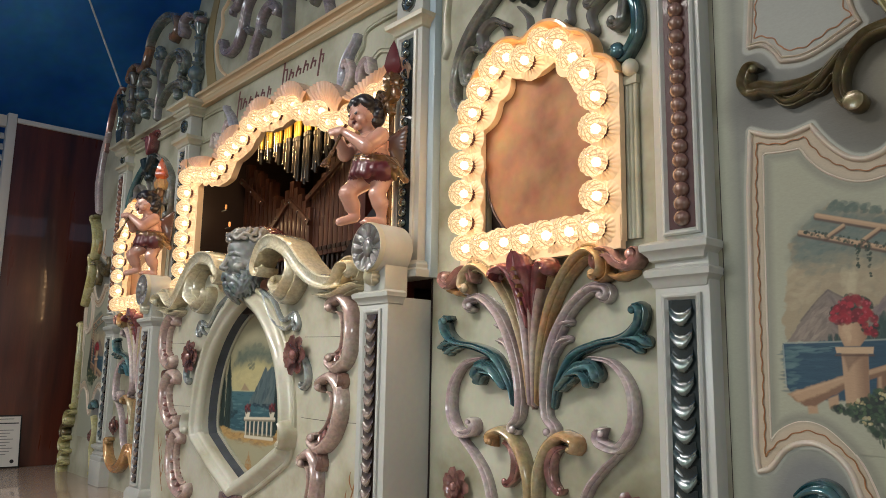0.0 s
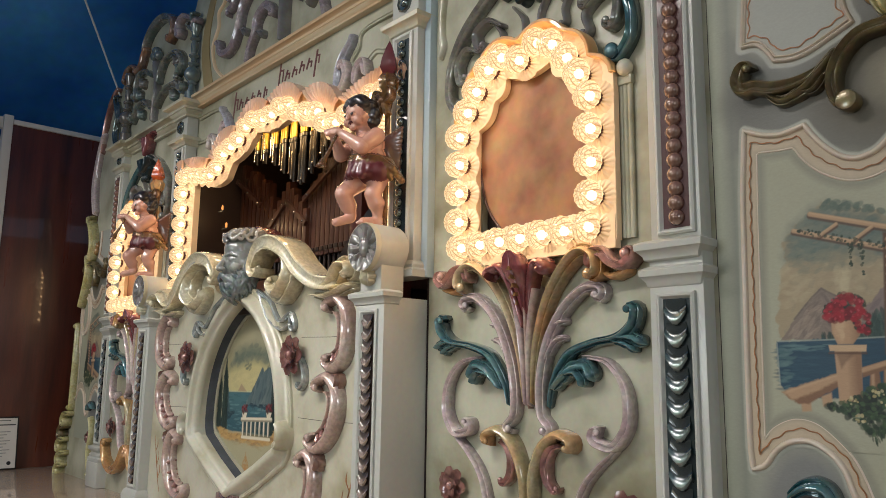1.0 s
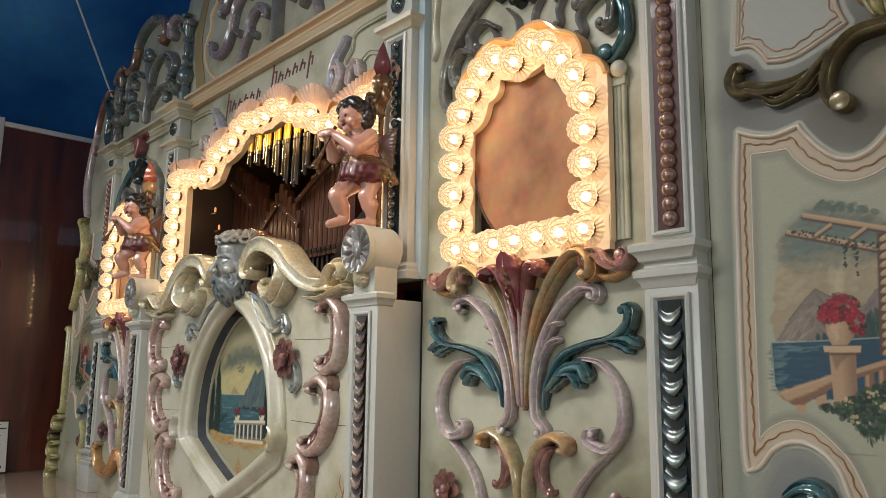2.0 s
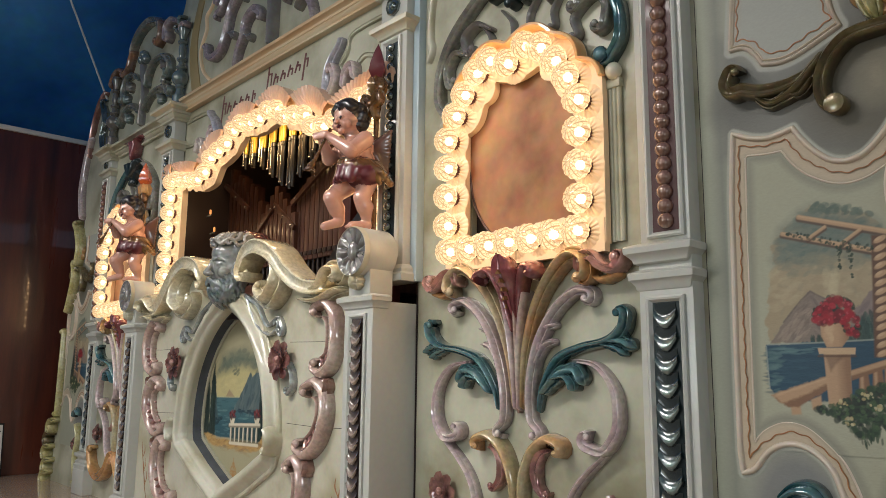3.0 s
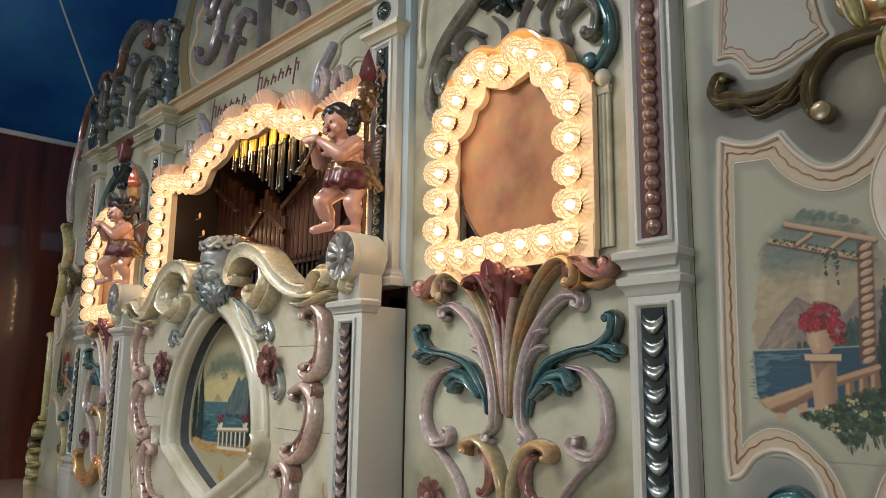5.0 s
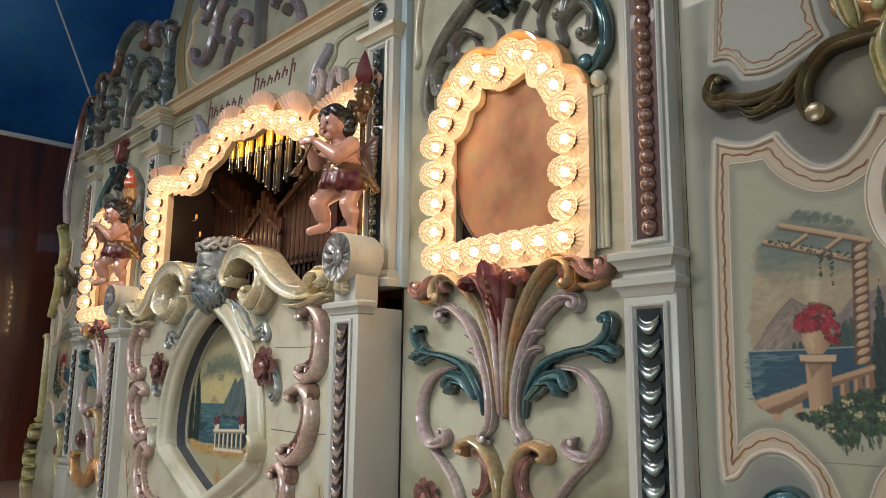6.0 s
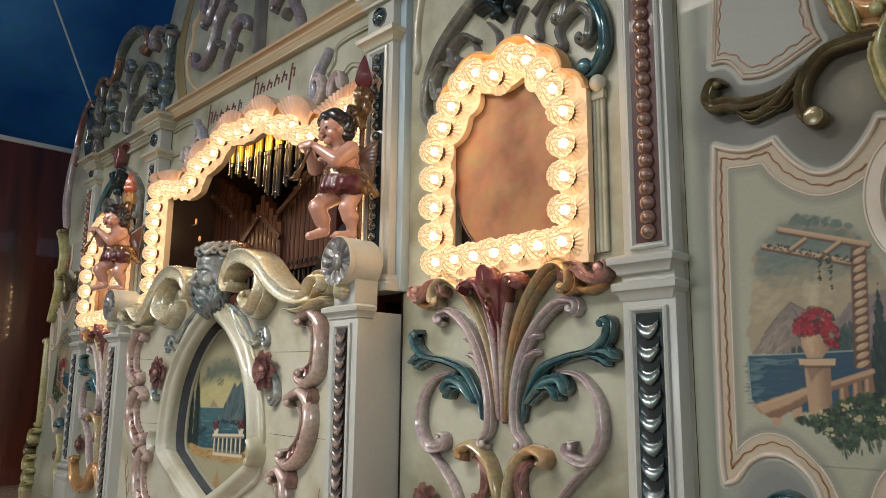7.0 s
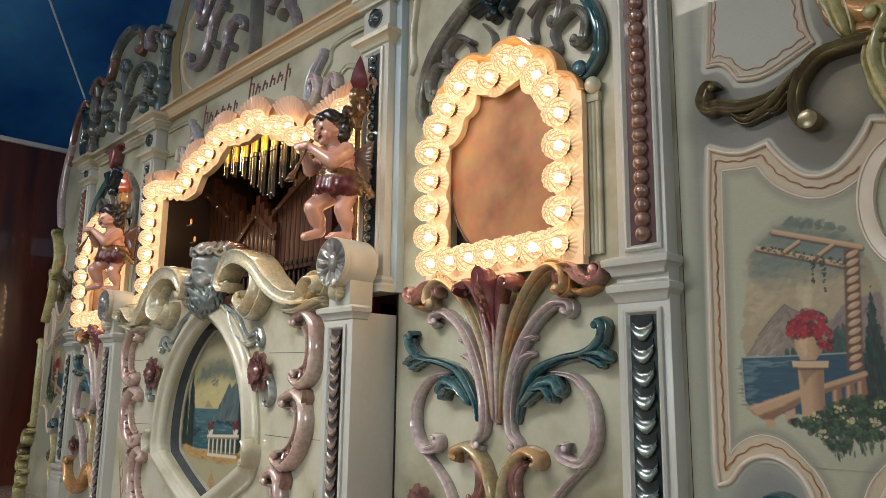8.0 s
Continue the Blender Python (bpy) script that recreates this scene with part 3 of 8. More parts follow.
def shell_mesh(r=0.05):
    """A fluted shell rosette that backs a lamp."""
    bm = bmesh.new()
    n, rows = 88, []
    for i in range(6):
        t = i / 5
        row = []
        for k in range(n):
            a = 2 * math.pi * k / n
            f = abs(math.cos(9 * a))
            rr = r * t * (1 + 0.04 * f * t)
            row.append(bm.verts.new((rr * math.cos(a), -0.006 - (0.0055 * f + 0.001) * math.sin(math.pi * min(1, t * 1.05)) + 0.006 * t * t, rr * math.sin(a))) if i else None)
        rows.append(row)
    c = bm.verts.new((0, -0.010, 0))
    for k in range(n):
        j = (k + 1) % n
        bm.faces.new((c, rows[1][k], rows[1][j]))
        for a, b in zip(rows[1:], rows[2:]):
            bm.faces.new((a[k], b[k], b[j], a[j]))
    return mesh_of(bm, [M_WHITE])


def bulb_mesh():
    """A lamp: dark collar and the burning filament over it."""
    bm = bmesh.new()
    lathe(bm, [(0.016, 0.0), (0.0175, 0.003), (0.0175, 0.012), (0.015, 0.015)], (0, -0.007, 0), (0, -1, 0), 14)
    dark = len(bm.faces)
    ball(bm, (0, -0.031, 0), 0.0105, (1, 1, 1), 10)
    bm.faces.ensure_lookup_table()
    for i, f in enumerate(bm.faces):
        f.material_index = 0 if i < dark else 1
    return mesh_of(bm, [M_OXBLOOD, M_CORE])


def glass_mesh():
    """A round cap of cut glass."""
    bm = bmesh.new()
    prof = [(0.0155, 0.0)] + [(0.031 * math.sin(a), 0.024 - 0.027 * math.cos(a)) for a in np.linspace(0.62, 2.9, 9)] + [(0, 0.0515)]
    lathe(bm, prof, (0, -0.018, 0), (0, -1, 0), 28, 0.04, 14)
    return mesh_of(bm, [M_BULB])


HOOD = [(-1, -0.1), (-1, 0.9), (-0.6, 1.0), (0.6, 1.0), (1, 0.9), (1, -0.1)]
# the orange glow of the bulbs is put into this shell colour
M_HOOD = surface("glow_tinted_shell_paint", hue(238, 190, 130), 0.35, coat=0.5, vary=0.2, scale=24, second=hue(226, 160, 96))
SHELL, BULB, GLASS = shell_mesh(0.049), bulb_mesh(), glass_mesh()


def lamps_at(t, places, y):
    """A fluted shell, a burning lamp and its cut-glass cap at each place."""
    for k, (x, z) in enumerate(places):
        turn = (k * 37) % 360
        shared("shell", SHELL, pose(x * FLIP[0], y, z + DATUM, 0, turn, 0), t)
        at = pose(x * FLIP[0], y + 0.004, z + DATUM, 0, turn, 0) @ Matrix.Scale(1.25, 4)
        shared("bulb", BULB, at, t)
        shared("glass_cap", GLASS, at, t, "lit cut-glass cap").visible_shadow = False


def bay():
    cx = 1.487
    t = thing("organ_bay", 1.44, 0.06, -0.86, "pale green organ side bay with carved scrollwork and a lit opening", "organ bay", "organ side bays")
    bm = bmesh.new()
    for x0, x1, z0, z1 in ((1.02, 1.862, -0.86, 0.19), (1.02, 1.27, 0.19, 0.73), (1.66, 1.862, 0.19, 0.73), (1.02, 1.862, 0.73, 1.19)):
        box(bm, x0, x1, 0.03, 0.09, z0, z1, 0)
    bmesh.ops.remove_doubles(bm, verts=bm.verts, dist=0.0001)
    part("panel", bm, M_GREY, t)
    rim = spline([(1.30, 0.73), (1.262, 0.60), (1.272, 0.45), (1.295, 0.33), (1.35, 0.245), (1.42, 0.195), (1.50, 0.17), (1.74, 0.17)], 6) + [(1.74, 0.58), (1.66, 0.70), (1.60, 0.73)]
    part("speaker_cloth", prism(bmesh.new(), rim, 0.018, 0.026), M_COPPER, t, "mottled copper-brown cloth behind the opening")
    part("cloth_rim", swept(rim[3:42], 0.008, 0.006, HALF, 0.019), M_PIPEWOOD, t)
    part("opening_back", boxed(1.26, 1.68, 0.05, 0.06, 0.15, 0.75, 0), M_DARK, t)
    part("cornice", moulding(bmesh.new(), 1.07, 1.80, 0.02, 0.10, 1.128, [(a, b * 0.74) for a, b in CORNICE]), M_CREAM, t)
    outer = arcs([(-0.295, 0.15, 0), (-0.295, 0.58, 0.02), (-0.235, 0.645, 0.025), (-0.165, 0.735, 0.04), (0, 0.758, 0.042), (0.165, 0.735, 0.025), (0.235, 0.645, 0.02), (0.295, 0.58, 0), (0.295, 0.15, 0)])
    inner = arcs([(-0.21, 0.215, 0), (-0.21, 0.545, -0.022), (-0.135, 0.622, -0.022), (-0.088, 0.684, -0.022), (0.088, 0.684, -0.022), (0.135, 0.622, -0.022), (0.21, 0.545, 0), (0.21, 0.215, 0)])
    o, i = [(x + cx, z) for x, z in resample(outer, 90)], [(x + cx, z) for x, z in resample(inner, 90)]
    bm = band(bmesh.new(), o, i, -0.006, 0.016)
    box(bm, cx - 0.292, cx + 0.292, -0.0085, 0.013, 0.13, 0.216, 0)
    fr = part("lamp_frame", bm, M_WHITE, t, "white scalloped board set with lit bulbs")
    part("hood_rim", swept([p for p in o if p[1] > 0.585], 0.012, taper(0.02, 0.05, 0.055, 0.05, 0.02), HOOD, 0.0), M_HOOD, fr)
    half = [(0.246, 0.264), (0.246, 0.352), (0.246, 0.440), (0.246, 0.527), (0.212, 0.597), (0.174, 0.654), (0.123, 0.708), (0.070, 0.730)]
    lamps_at(fr, [(cx - x, z) for x, z in half] + [(cx, 0.700)] + [(cx + x, z) for x, z in half[::-1]] + [(cx - 0.235 + 0.0783 * k, 0.184) for k in range(7)], -0.006)
    part("joint", boxed(1.0205, 1.0245, 0.026, 0.032, -0.86, 0.12, 0), M_DARK, t)
    bay_carving(t, cx)
    return t


ARCH_LOBES = [(-0.965, 0.83, 0.03), (-0.86, 0.885, 0.012), (-0.56, 0.835, 0.055), (-0.29, 0.935, 0.062), (0, 0.98, 0.062), (0.29, 0.935, 0.055), (0.56, 0.835, 0.012), (0.86, 0.885, 0.03), (0.965, 0.83, 0)]


def fan_lobe(t, a, b, sag):
    """A fluted shell hood that fills one lobe of the arch, arched forward over the lamps."""
    rim = arcs([(*a, sag), (*b, 0)])
    n = 60
    rim = resample(rim, n + 1)
    fx, fz = (a[0] + b[0]) / 2, (a[1] + b[1]) / 2 - 0.11
    bm = bmesh.new()
    rows = []
    for i in range(6):
        q = i / 5
        k0 = 0.34 + 0.66 * q
        rows.append([bm.verts.new((fx + (x - fx) * k0, -0.004 - 0.034 * math.sin(math.pi * 0.52 * q) - 0.010 * abs(math.sin(k * math.pi * 12 / n)) * min(1, q * 1.5), fz + (z - fz) * k0)) for k, (x, z) in enumerate(rim)])
    rows.append([bm.verts.new((x, 0.0, z)) for x, z in rim])
    for p, q in zip(rows, rows[1:]):
        for k in range(n):
            bm.faces.new((p[k], p[k + 1], q[k + 1], q[k]))
    part("shell_hood", bm, M_HOODPINK, t, "pinkish fluted shell hood")


M_HOODPINK = surface("pink_ivory_paint", hue(216, 172, 144), 0.4, coat=0.3, vary=0.14, scale=14, second=hue(228, 192, 164), film=0.2)


def centre():
    t = thing("organ_centre", 0, 0.3, 0.1, "organ centre section with a lit lobed arch over the pipe chamber", "organ centre")
    outer = arcs([(-0.965, 0.15, 0)] + ARCH_LOBES + [(0.965, 0.15, 0)])
    inner = arcs([(-0.79, 0.15, 0), (-0.79, 0.765, 0), (-0.62, 0.712, -0.014), (-0.43, 0.715, 0), (-0.375, 0.785, -0.024), (-0.155, 0.885, -0.026), (0.155, 0.885, -0.024), (0.375, 0.785, 0), (0.43, 0.715, -0.014), (0.62, 0.712, 0), (0.79, 0.765, 0), (0.79, 0.15, 0)])
    o, i = resample(outer, 160), resample(inner, 160)
    fr = part("lamp_arch", band(bmesh.new(), o, i, 0.0, 0.03), M_WHITE, t, "white lobed arch set with lit bulbs")
    for (ax, az, sag), (bx, bz, _) in zip(ARCH_LOBES, ARCH_LOBES[1:]):
        fan_lobe(fr, (ax, az), (bx, bz), sag)
    mid = [(a[0] * 0.34 + b[0] * 0.66, a[1] * 0.32 + b[1] * 0.68) for a, b in zip(o, i)]
    lamps_at(fr, resample(mid, 40), 0.0)
    low = [(max(-0.9, min(0.9, x)), z - 0.015) for x, z in o if z > 0.8]
    part("sign_board", band(bmesh.new(), low, [(x, 1.18) for x, _ in low], 0.034, 0.07), M_GREY, t)
    part("cornice", moulding(bmesh.new(), -0.84, 0.84, 0.012, 0.10, 1.176, [(a * 0.6, b * 0.66) for a, b in CORNICE]), M_PEACH, t, "cream moulded cornice with tan streaks")
    # dark chamber behind the arch
    for nm, c in (("chamber_back", (-1.0, 1.0, 0.80, 0.84, -0.86, 1.2)), ("chamber_side", (-1.04, -1.0, 0.09, 0.84, -0.86, 1.2)), ("chamber_side", (1.0, 1.04, 0.09, 0.84, -0.86, 1.2)), ("chamber_roof", (-1.04, 1.04, 0.09, 0.84, 1.2, 1.24)), ("chamber_floor", (-1.0, 1.0, 0.09, 0.80, 0.0, 0.04))):
        part(nm, boxed(*c, 0), M_DARK, t, "dark wooden board of the pipe chamber", smooth=False)
    # unseen bulbs added behind the arch, to go with the light on the pipes
    for x in (-0.5, -0.2, 0.1, 0.4):
        shared("bulb", BULB, pose(x, 0.11, 1.06 + DATUM, -60, 0, 180), fr)
    return t


def heart_line(n):
    """The heart-shaped opening, point up, from its apex round to the right."""
    half = spline([(0.0, 0.10), (0.12, 0.04), (0.225, -0.05), (0.305, -0.17), (0.342, -0.30), (0.349, -0.41)], 8) + [(0.335, -0.455), (0.18, -0.54), (0.0, -0.625)]
    half = resample(half, n // 2 + 1)
    return half + [(-x, z) for x, z in half[-2:0:-1]]


def wing():
    t = thing("organ_wing", 2.3, 0.06, -0.86, "pale green organ wing panel with a painted lake scene", "organ wing", "organ wings")
    edge = spline([(2.70, -0.86), (2.70, -0.66), (2.62, -0.45), (2.60, -0.1), (2.60, 0.1), (2.55, 0.3), (2.47, 0.6), (2.45, 0.85), (2.51, 1.08), (2.45, 1.32), (2.3, 1.5), (2.14, 1.62), (2.0, 1.66)], 6)
    bm = bmesh.new()
    prism(bm, [(1.98, -0.86)] + edge + [(1.98, 1.66)], 0.045, 0.09)
    part("panel", bm, M_GREY, t)
    part("joint", boxed(2.0185, 2.0199, 0.0443, 0.046, -0.86, 1.12, 0), M_DARK, t)
    wing_carving(t)
    return t


def rounded(path, w, at_start, at_end):
    """A width that closes in a round at the free ends of a carving."""
    wf = w if callable(w) else (lambda t: w)
    p = np.array(path)
    run = float(np.hypot(*np.diff(p, axis=0).T).sum())

    def share(t):
        out = 1.0
        for on, d, at in ((at_start, t, 0.0), (at_end, 1 - t, 1.0)):
            if on:
                r = max(0.45 * wf(abs(at - 0.12)), 0.004)
                q = min(1.0, d * run / r)
                out *= max(0.12, math.sqrt(max(0.0, 1 - (1 - q) ** 2)))
        return out
    return share


def carve(t, name, mat, ctrl, w, h, y=0.03, prof=HALF, start=None, end=None, eye=0.0, label="", **k):
    """One carved scroll as a part; eye: the button in its volutes."""
    p = scroll(ctrl, start, end)
    hh = 1.3 * (h(0.98) if callable(h) else h)
    cap_at = rounded(p, w, not start, not end)
    wf, hf = (w if callable(w) else lambda q: w), (h if callable(h) else lambda q: h)
    p = ends_dense(p)
    bm = swept(p, lambda q: wf(q) * cap_at(q), lambda q: 1.3 * hf(q) * (0.35 + 0.65 * cap_at(q)), prof, y, **k)
    if eye:
        for on, q in ((start, p[0]), (end, p[-1])):
            if on:
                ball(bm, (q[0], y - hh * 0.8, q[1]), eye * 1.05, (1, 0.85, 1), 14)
    return part(name, bm, mat, t, label)


def ends_dense(path):
    """The same path, evenly spaced, fine enough to round its ends."""
    return resample(path, max(40, len(path)))


def flower(t, x, y, z, r, mat, petals=8, name="flower"):
    """A carved bloom: two whorls of cupped petals round a button."""
    bm = bmesh.new()
    for ringno, (n, rr, out, tilt) in enumerate(((petals, r, 0.010, 0.22), (petals - 2, r * 0.6, 0.022, 0.7))):
        for k in range(n):
            a = 2 * math.pi * (k + 0.5 * ringno) / n
            ca, sa = math.cos(a), math.sin(a)
            rows = []
            for i in range(5):
                s = i / 4
                half = rr * 0.36 * math.sin(math.pi * (0.12 + 0.74 * s)) + 0.002
                d = rr * (0.12 + 0.88 * s)
                lift = out + tilt * rr * 0.5 * s * s + 0.006 * math.sin(math.pi * s)
                rows.append([bm.verts.new((x + ca * d - sa * u * half, y - lift - abs(u) * 0.25 * half, z + sa * d + ca * u * half)) for u in (-1, -0.5, 0, 0.5, 1)])
            for p, q in zip(rows, rows[1:]):
                for c in range(4):
                    bm.faces.new((p[c], p[c + 1], q[c + 1], q[c]))
    g = bm.faces[:]
    bmesh.ops.solidify(bm, geom=g, thickness=0.004)
    ball(bm, (x, y - 0.026, z), r * 0.24, (1, 0.9, 1), 10)
    lathe(bm, [(r * 0.5, 0), (r * 0.45, 0.012), (0, 0.016)], (x, y, z), (0, -1, 0), 12)
    return part(name, bm, mat, t)


def leaf(t, name, mat, ctrl, w, h, y, lobes=4, label="", lift=None):
    """An acanthus leaf: a ridged blade with scalloped edges and a round tip."""
    p = ends_dense(spline(ctrl, 12))
    wf, hf = taper(0.35 * w, 0.8 * w, w, 1.0 * w, 0.8 * w), h if callable(h) else (lambda q: h)
    cap = rounded(p, wf, True, True)
    return part(name, swept(p, lambda q: wf(q) * cap(q), lambda q: 1.25 * hf(q) * (0.3 + 0.7 * cap(q)), RIDGED, y, lift=lift, lobes=lobes), mat, t, label)


def mirror_pts(p, c):
    return [(2 * c - x, z) for x, z in p]


SPOON = [(-0.95, -0.1), (-1, 0.4), (-0.9, 0.75), (-0.72, 0.9), (-0.4, 0.92), (-0.08, 0.9), (0, 0.8), (0.08, 0.9), (0.4, 0.92), (0.72, 0.9), (0.9, 0.75), (1, 0.4), (0.95, -0.1)]


def bay_carving(t, cx):
    c = 1.468
    part("centre_leaf", swept(spline([(c, -0.02), (c, 0.04), (c, 0.09), (c, 0.150)], 16), taper(0.014, 0.022, 0.030, 0.040, 0.054, 0.072, 0.082, 0.080, 0.066, 0.02), taper(0.02, 0.028, 0.034, 0.045, 0.03), SPOON, 0.03, lift=taper(0.012, 0.026, 0.046, 0.072)), M_MAROON, t, "maroon lacquered palmette leaf")
    for k in range(5):
        part("gilt_mark", prism(bmesh.new(), [(c - 0.007 + 0.0008 * k, 0.096 - 0.023 * k), (c + 0.007 - 0.0008 * k, 0.096 - 0.023 * k), (c, 0.108 - 0.023 * k)], -0.070 + 0.0085 * k, -0.03), M_ORANGE, t)
    part("stem_rib", swept(spline([(c, -0.275), (c, -0.2), (c, -0.1), (c, 0.0)], 10), taper(0.008, 0.013, 0.016, 0.018), taper(0.020, 0.028, 0.034, 0.04), HALF, 0.03), M_ROSECREAM, t)
    for s in (1, -1):
        q = (lambda pts: [(c + s * x, z) for x, z in pts])
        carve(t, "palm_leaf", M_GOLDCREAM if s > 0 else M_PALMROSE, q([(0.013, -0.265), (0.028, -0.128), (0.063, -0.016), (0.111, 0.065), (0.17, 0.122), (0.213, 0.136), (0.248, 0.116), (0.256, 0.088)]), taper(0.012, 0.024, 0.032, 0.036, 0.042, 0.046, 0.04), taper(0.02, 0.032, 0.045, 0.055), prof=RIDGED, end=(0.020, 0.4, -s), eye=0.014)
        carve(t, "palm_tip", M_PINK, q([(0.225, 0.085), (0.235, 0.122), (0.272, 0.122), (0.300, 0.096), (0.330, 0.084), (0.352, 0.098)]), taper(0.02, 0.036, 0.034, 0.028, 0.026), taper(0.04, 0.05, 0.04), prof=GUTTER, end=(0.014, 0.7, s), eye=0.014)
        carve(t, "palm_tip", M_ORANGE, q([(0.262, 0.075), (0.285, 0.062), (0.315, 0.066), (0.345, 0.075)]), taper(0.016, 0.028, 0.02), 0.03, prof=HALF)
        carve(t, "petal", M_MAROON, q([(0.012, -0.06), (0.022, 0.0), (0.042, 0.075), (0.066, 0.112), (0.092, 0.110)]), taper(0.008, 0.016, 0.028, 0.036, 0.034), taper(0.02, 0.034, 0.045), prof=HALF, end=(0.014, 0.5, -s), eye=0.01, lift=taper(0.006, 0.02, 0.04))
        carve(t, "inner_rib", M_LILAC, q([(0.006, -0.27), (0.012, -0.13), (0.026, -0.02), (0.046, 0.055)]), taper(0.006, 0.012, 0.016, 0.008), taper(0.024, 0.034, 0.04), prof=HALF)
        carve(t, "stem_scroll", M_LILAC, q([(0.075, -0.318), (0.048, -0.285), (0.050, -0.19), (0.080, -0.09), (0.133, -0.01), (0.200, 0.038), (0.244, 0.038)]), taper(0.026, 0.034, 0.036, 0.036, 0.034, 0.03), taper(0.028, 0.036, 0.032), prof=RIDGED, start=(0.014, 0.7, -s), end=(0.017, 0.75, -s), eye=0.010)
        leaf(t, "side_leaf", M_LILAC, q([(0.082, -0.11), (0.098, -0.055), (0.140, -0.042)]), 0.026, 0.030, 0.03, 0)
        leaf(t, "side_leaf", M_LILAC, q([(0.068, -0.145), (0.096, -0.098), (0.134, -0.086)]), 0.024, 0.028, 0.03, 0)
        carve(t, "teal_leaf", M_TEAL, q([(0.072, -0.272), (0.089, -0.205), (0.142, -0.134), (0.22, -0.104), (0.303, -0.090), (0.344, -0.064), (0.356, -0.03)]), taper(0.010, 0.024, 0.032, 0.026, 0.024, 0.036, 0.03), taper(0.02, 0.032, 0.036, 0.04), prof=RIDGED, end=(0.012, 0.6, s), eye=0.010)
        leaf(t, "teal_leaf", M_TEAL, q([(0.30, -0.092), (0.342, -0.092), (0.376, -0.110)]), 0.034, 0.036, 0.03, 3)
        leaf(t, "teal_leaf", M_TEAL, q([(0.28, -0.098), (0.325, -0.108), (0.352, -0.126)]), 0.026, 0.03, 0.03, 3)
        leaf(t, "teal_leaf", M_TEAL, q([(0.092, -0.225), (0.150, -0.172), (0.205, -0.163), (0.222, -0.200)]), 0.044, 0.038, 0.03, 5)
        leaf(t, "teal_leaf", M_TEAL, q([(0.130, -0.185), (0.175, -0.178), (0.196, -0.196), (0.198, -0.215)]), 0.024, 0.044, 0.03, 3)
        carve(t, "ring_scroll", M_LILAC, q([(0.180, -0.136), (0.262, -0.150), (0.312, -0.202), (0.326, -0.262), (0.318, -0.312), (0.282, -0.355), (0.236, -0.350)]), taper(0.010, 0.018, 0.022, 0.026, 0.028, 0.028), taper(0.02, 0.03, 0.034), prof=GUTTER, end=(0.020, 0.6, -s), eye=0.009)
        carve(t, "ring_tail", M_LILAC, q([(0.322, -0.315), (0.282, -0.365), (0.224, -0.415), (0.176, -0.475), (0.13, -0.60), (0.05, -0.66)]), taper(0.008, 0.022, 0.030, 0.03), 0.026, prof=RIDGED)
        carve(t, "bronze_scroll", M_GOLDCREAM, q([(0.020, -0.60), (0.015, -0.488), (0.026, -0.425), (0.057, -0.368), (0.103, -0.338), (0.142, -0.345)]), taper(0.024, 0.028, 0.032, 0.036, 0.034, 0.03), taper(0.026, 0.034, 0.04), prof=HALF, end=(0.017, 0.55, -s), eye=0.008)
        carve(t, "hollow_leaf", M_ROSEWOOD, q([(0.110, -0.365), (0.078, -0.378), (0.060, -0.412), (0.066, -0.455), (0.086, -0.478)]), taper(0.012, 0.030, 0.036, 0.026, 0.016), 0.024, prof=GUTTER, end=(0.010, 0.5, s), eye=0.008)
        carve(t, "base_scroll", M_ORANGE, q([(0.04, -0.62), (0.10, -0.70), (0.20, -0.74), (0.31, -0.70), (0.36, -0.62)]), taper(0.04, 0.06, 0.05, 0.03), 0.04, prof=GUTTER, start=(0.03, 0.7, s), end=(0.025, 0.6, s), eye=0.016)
        flower(t, c + s * 0.306, 0.03, -0.51, 0.056, M_BLOOM, 7)
        # crest above the opening
        d = (lambda pts: [(cx + s * x, z) for x, z in pts])
        carve(t, "crest_scroll", M_TEAL if s > 0 else M_GREYLAC, d([(0.03, 1.05), (0.16, 0.985), (0.27, 0.895), (0.335, 0.79), (0.345, 0.69), (0.31, 0.635)]), taper(0.022, 0.036, 0.036, 0.03, 0.028), taper(0.026, 0.034, 0.03), prof=GUTTER, end=(0.018, 0.6, -s), eye=0.022)
        carve(t, "crest_curl", M_GREYLAC, d([(0.20, 0.80), (0.265, 0.83), (0.305, 0.79), (0.30, 0.74)]), taper(0.016, 0.028, 0.03), 0.03, prof=GUTTER, end=(0.02, 0.6, -s), eye=0.01)
        carve(t, "crest_curl", M_PEWTER, d([(0.11, 0.86), (0.17, 0.895), (0.225, 0.87), (0.215, 0.82)]), taper(0.014, 0.026, 0.028), 0.03, prof=GUTTER, end=(0.016, 0.6, -s), eye=0.01)
        carve(t, "crest_rib", M_PEWTER, d([(0.03, 0.815), (0.035, 0.86), (0.075, 0.91)]), taper(0.016, 0.018, 0.012), 0.02, start=(0.01, 0.5, -s), eye=0.007)
        carve(t, "crest_rib", M_PEWTER, d([(0.125, 0.80), (0.122, 0.84), (0.155, 0.885)]), taper(0.016, 0.018, 0.012), 0.02, start=(0.01, 0.5, -s), eye=0.007)
        carve(t, "crest_rib", M_PEWTER, d([(0.205, 0.745), (0.195, 0.79), (0.245, 0.825)]), taper(0.022, 0.026, 0.016), 0.024, start=(0.012, 0.5, -s), eye=0.01)
        carve(t, "crest_bud", M_DARKTEAL, d([(0.02, 0.93), (0.06, 0.965), (0.12, 0.95)]), taper(0.03, 0.04, 0.02), 0.035, start=(0.015, 0.5, s), eye=0.014)
        bm = bmesh.new()
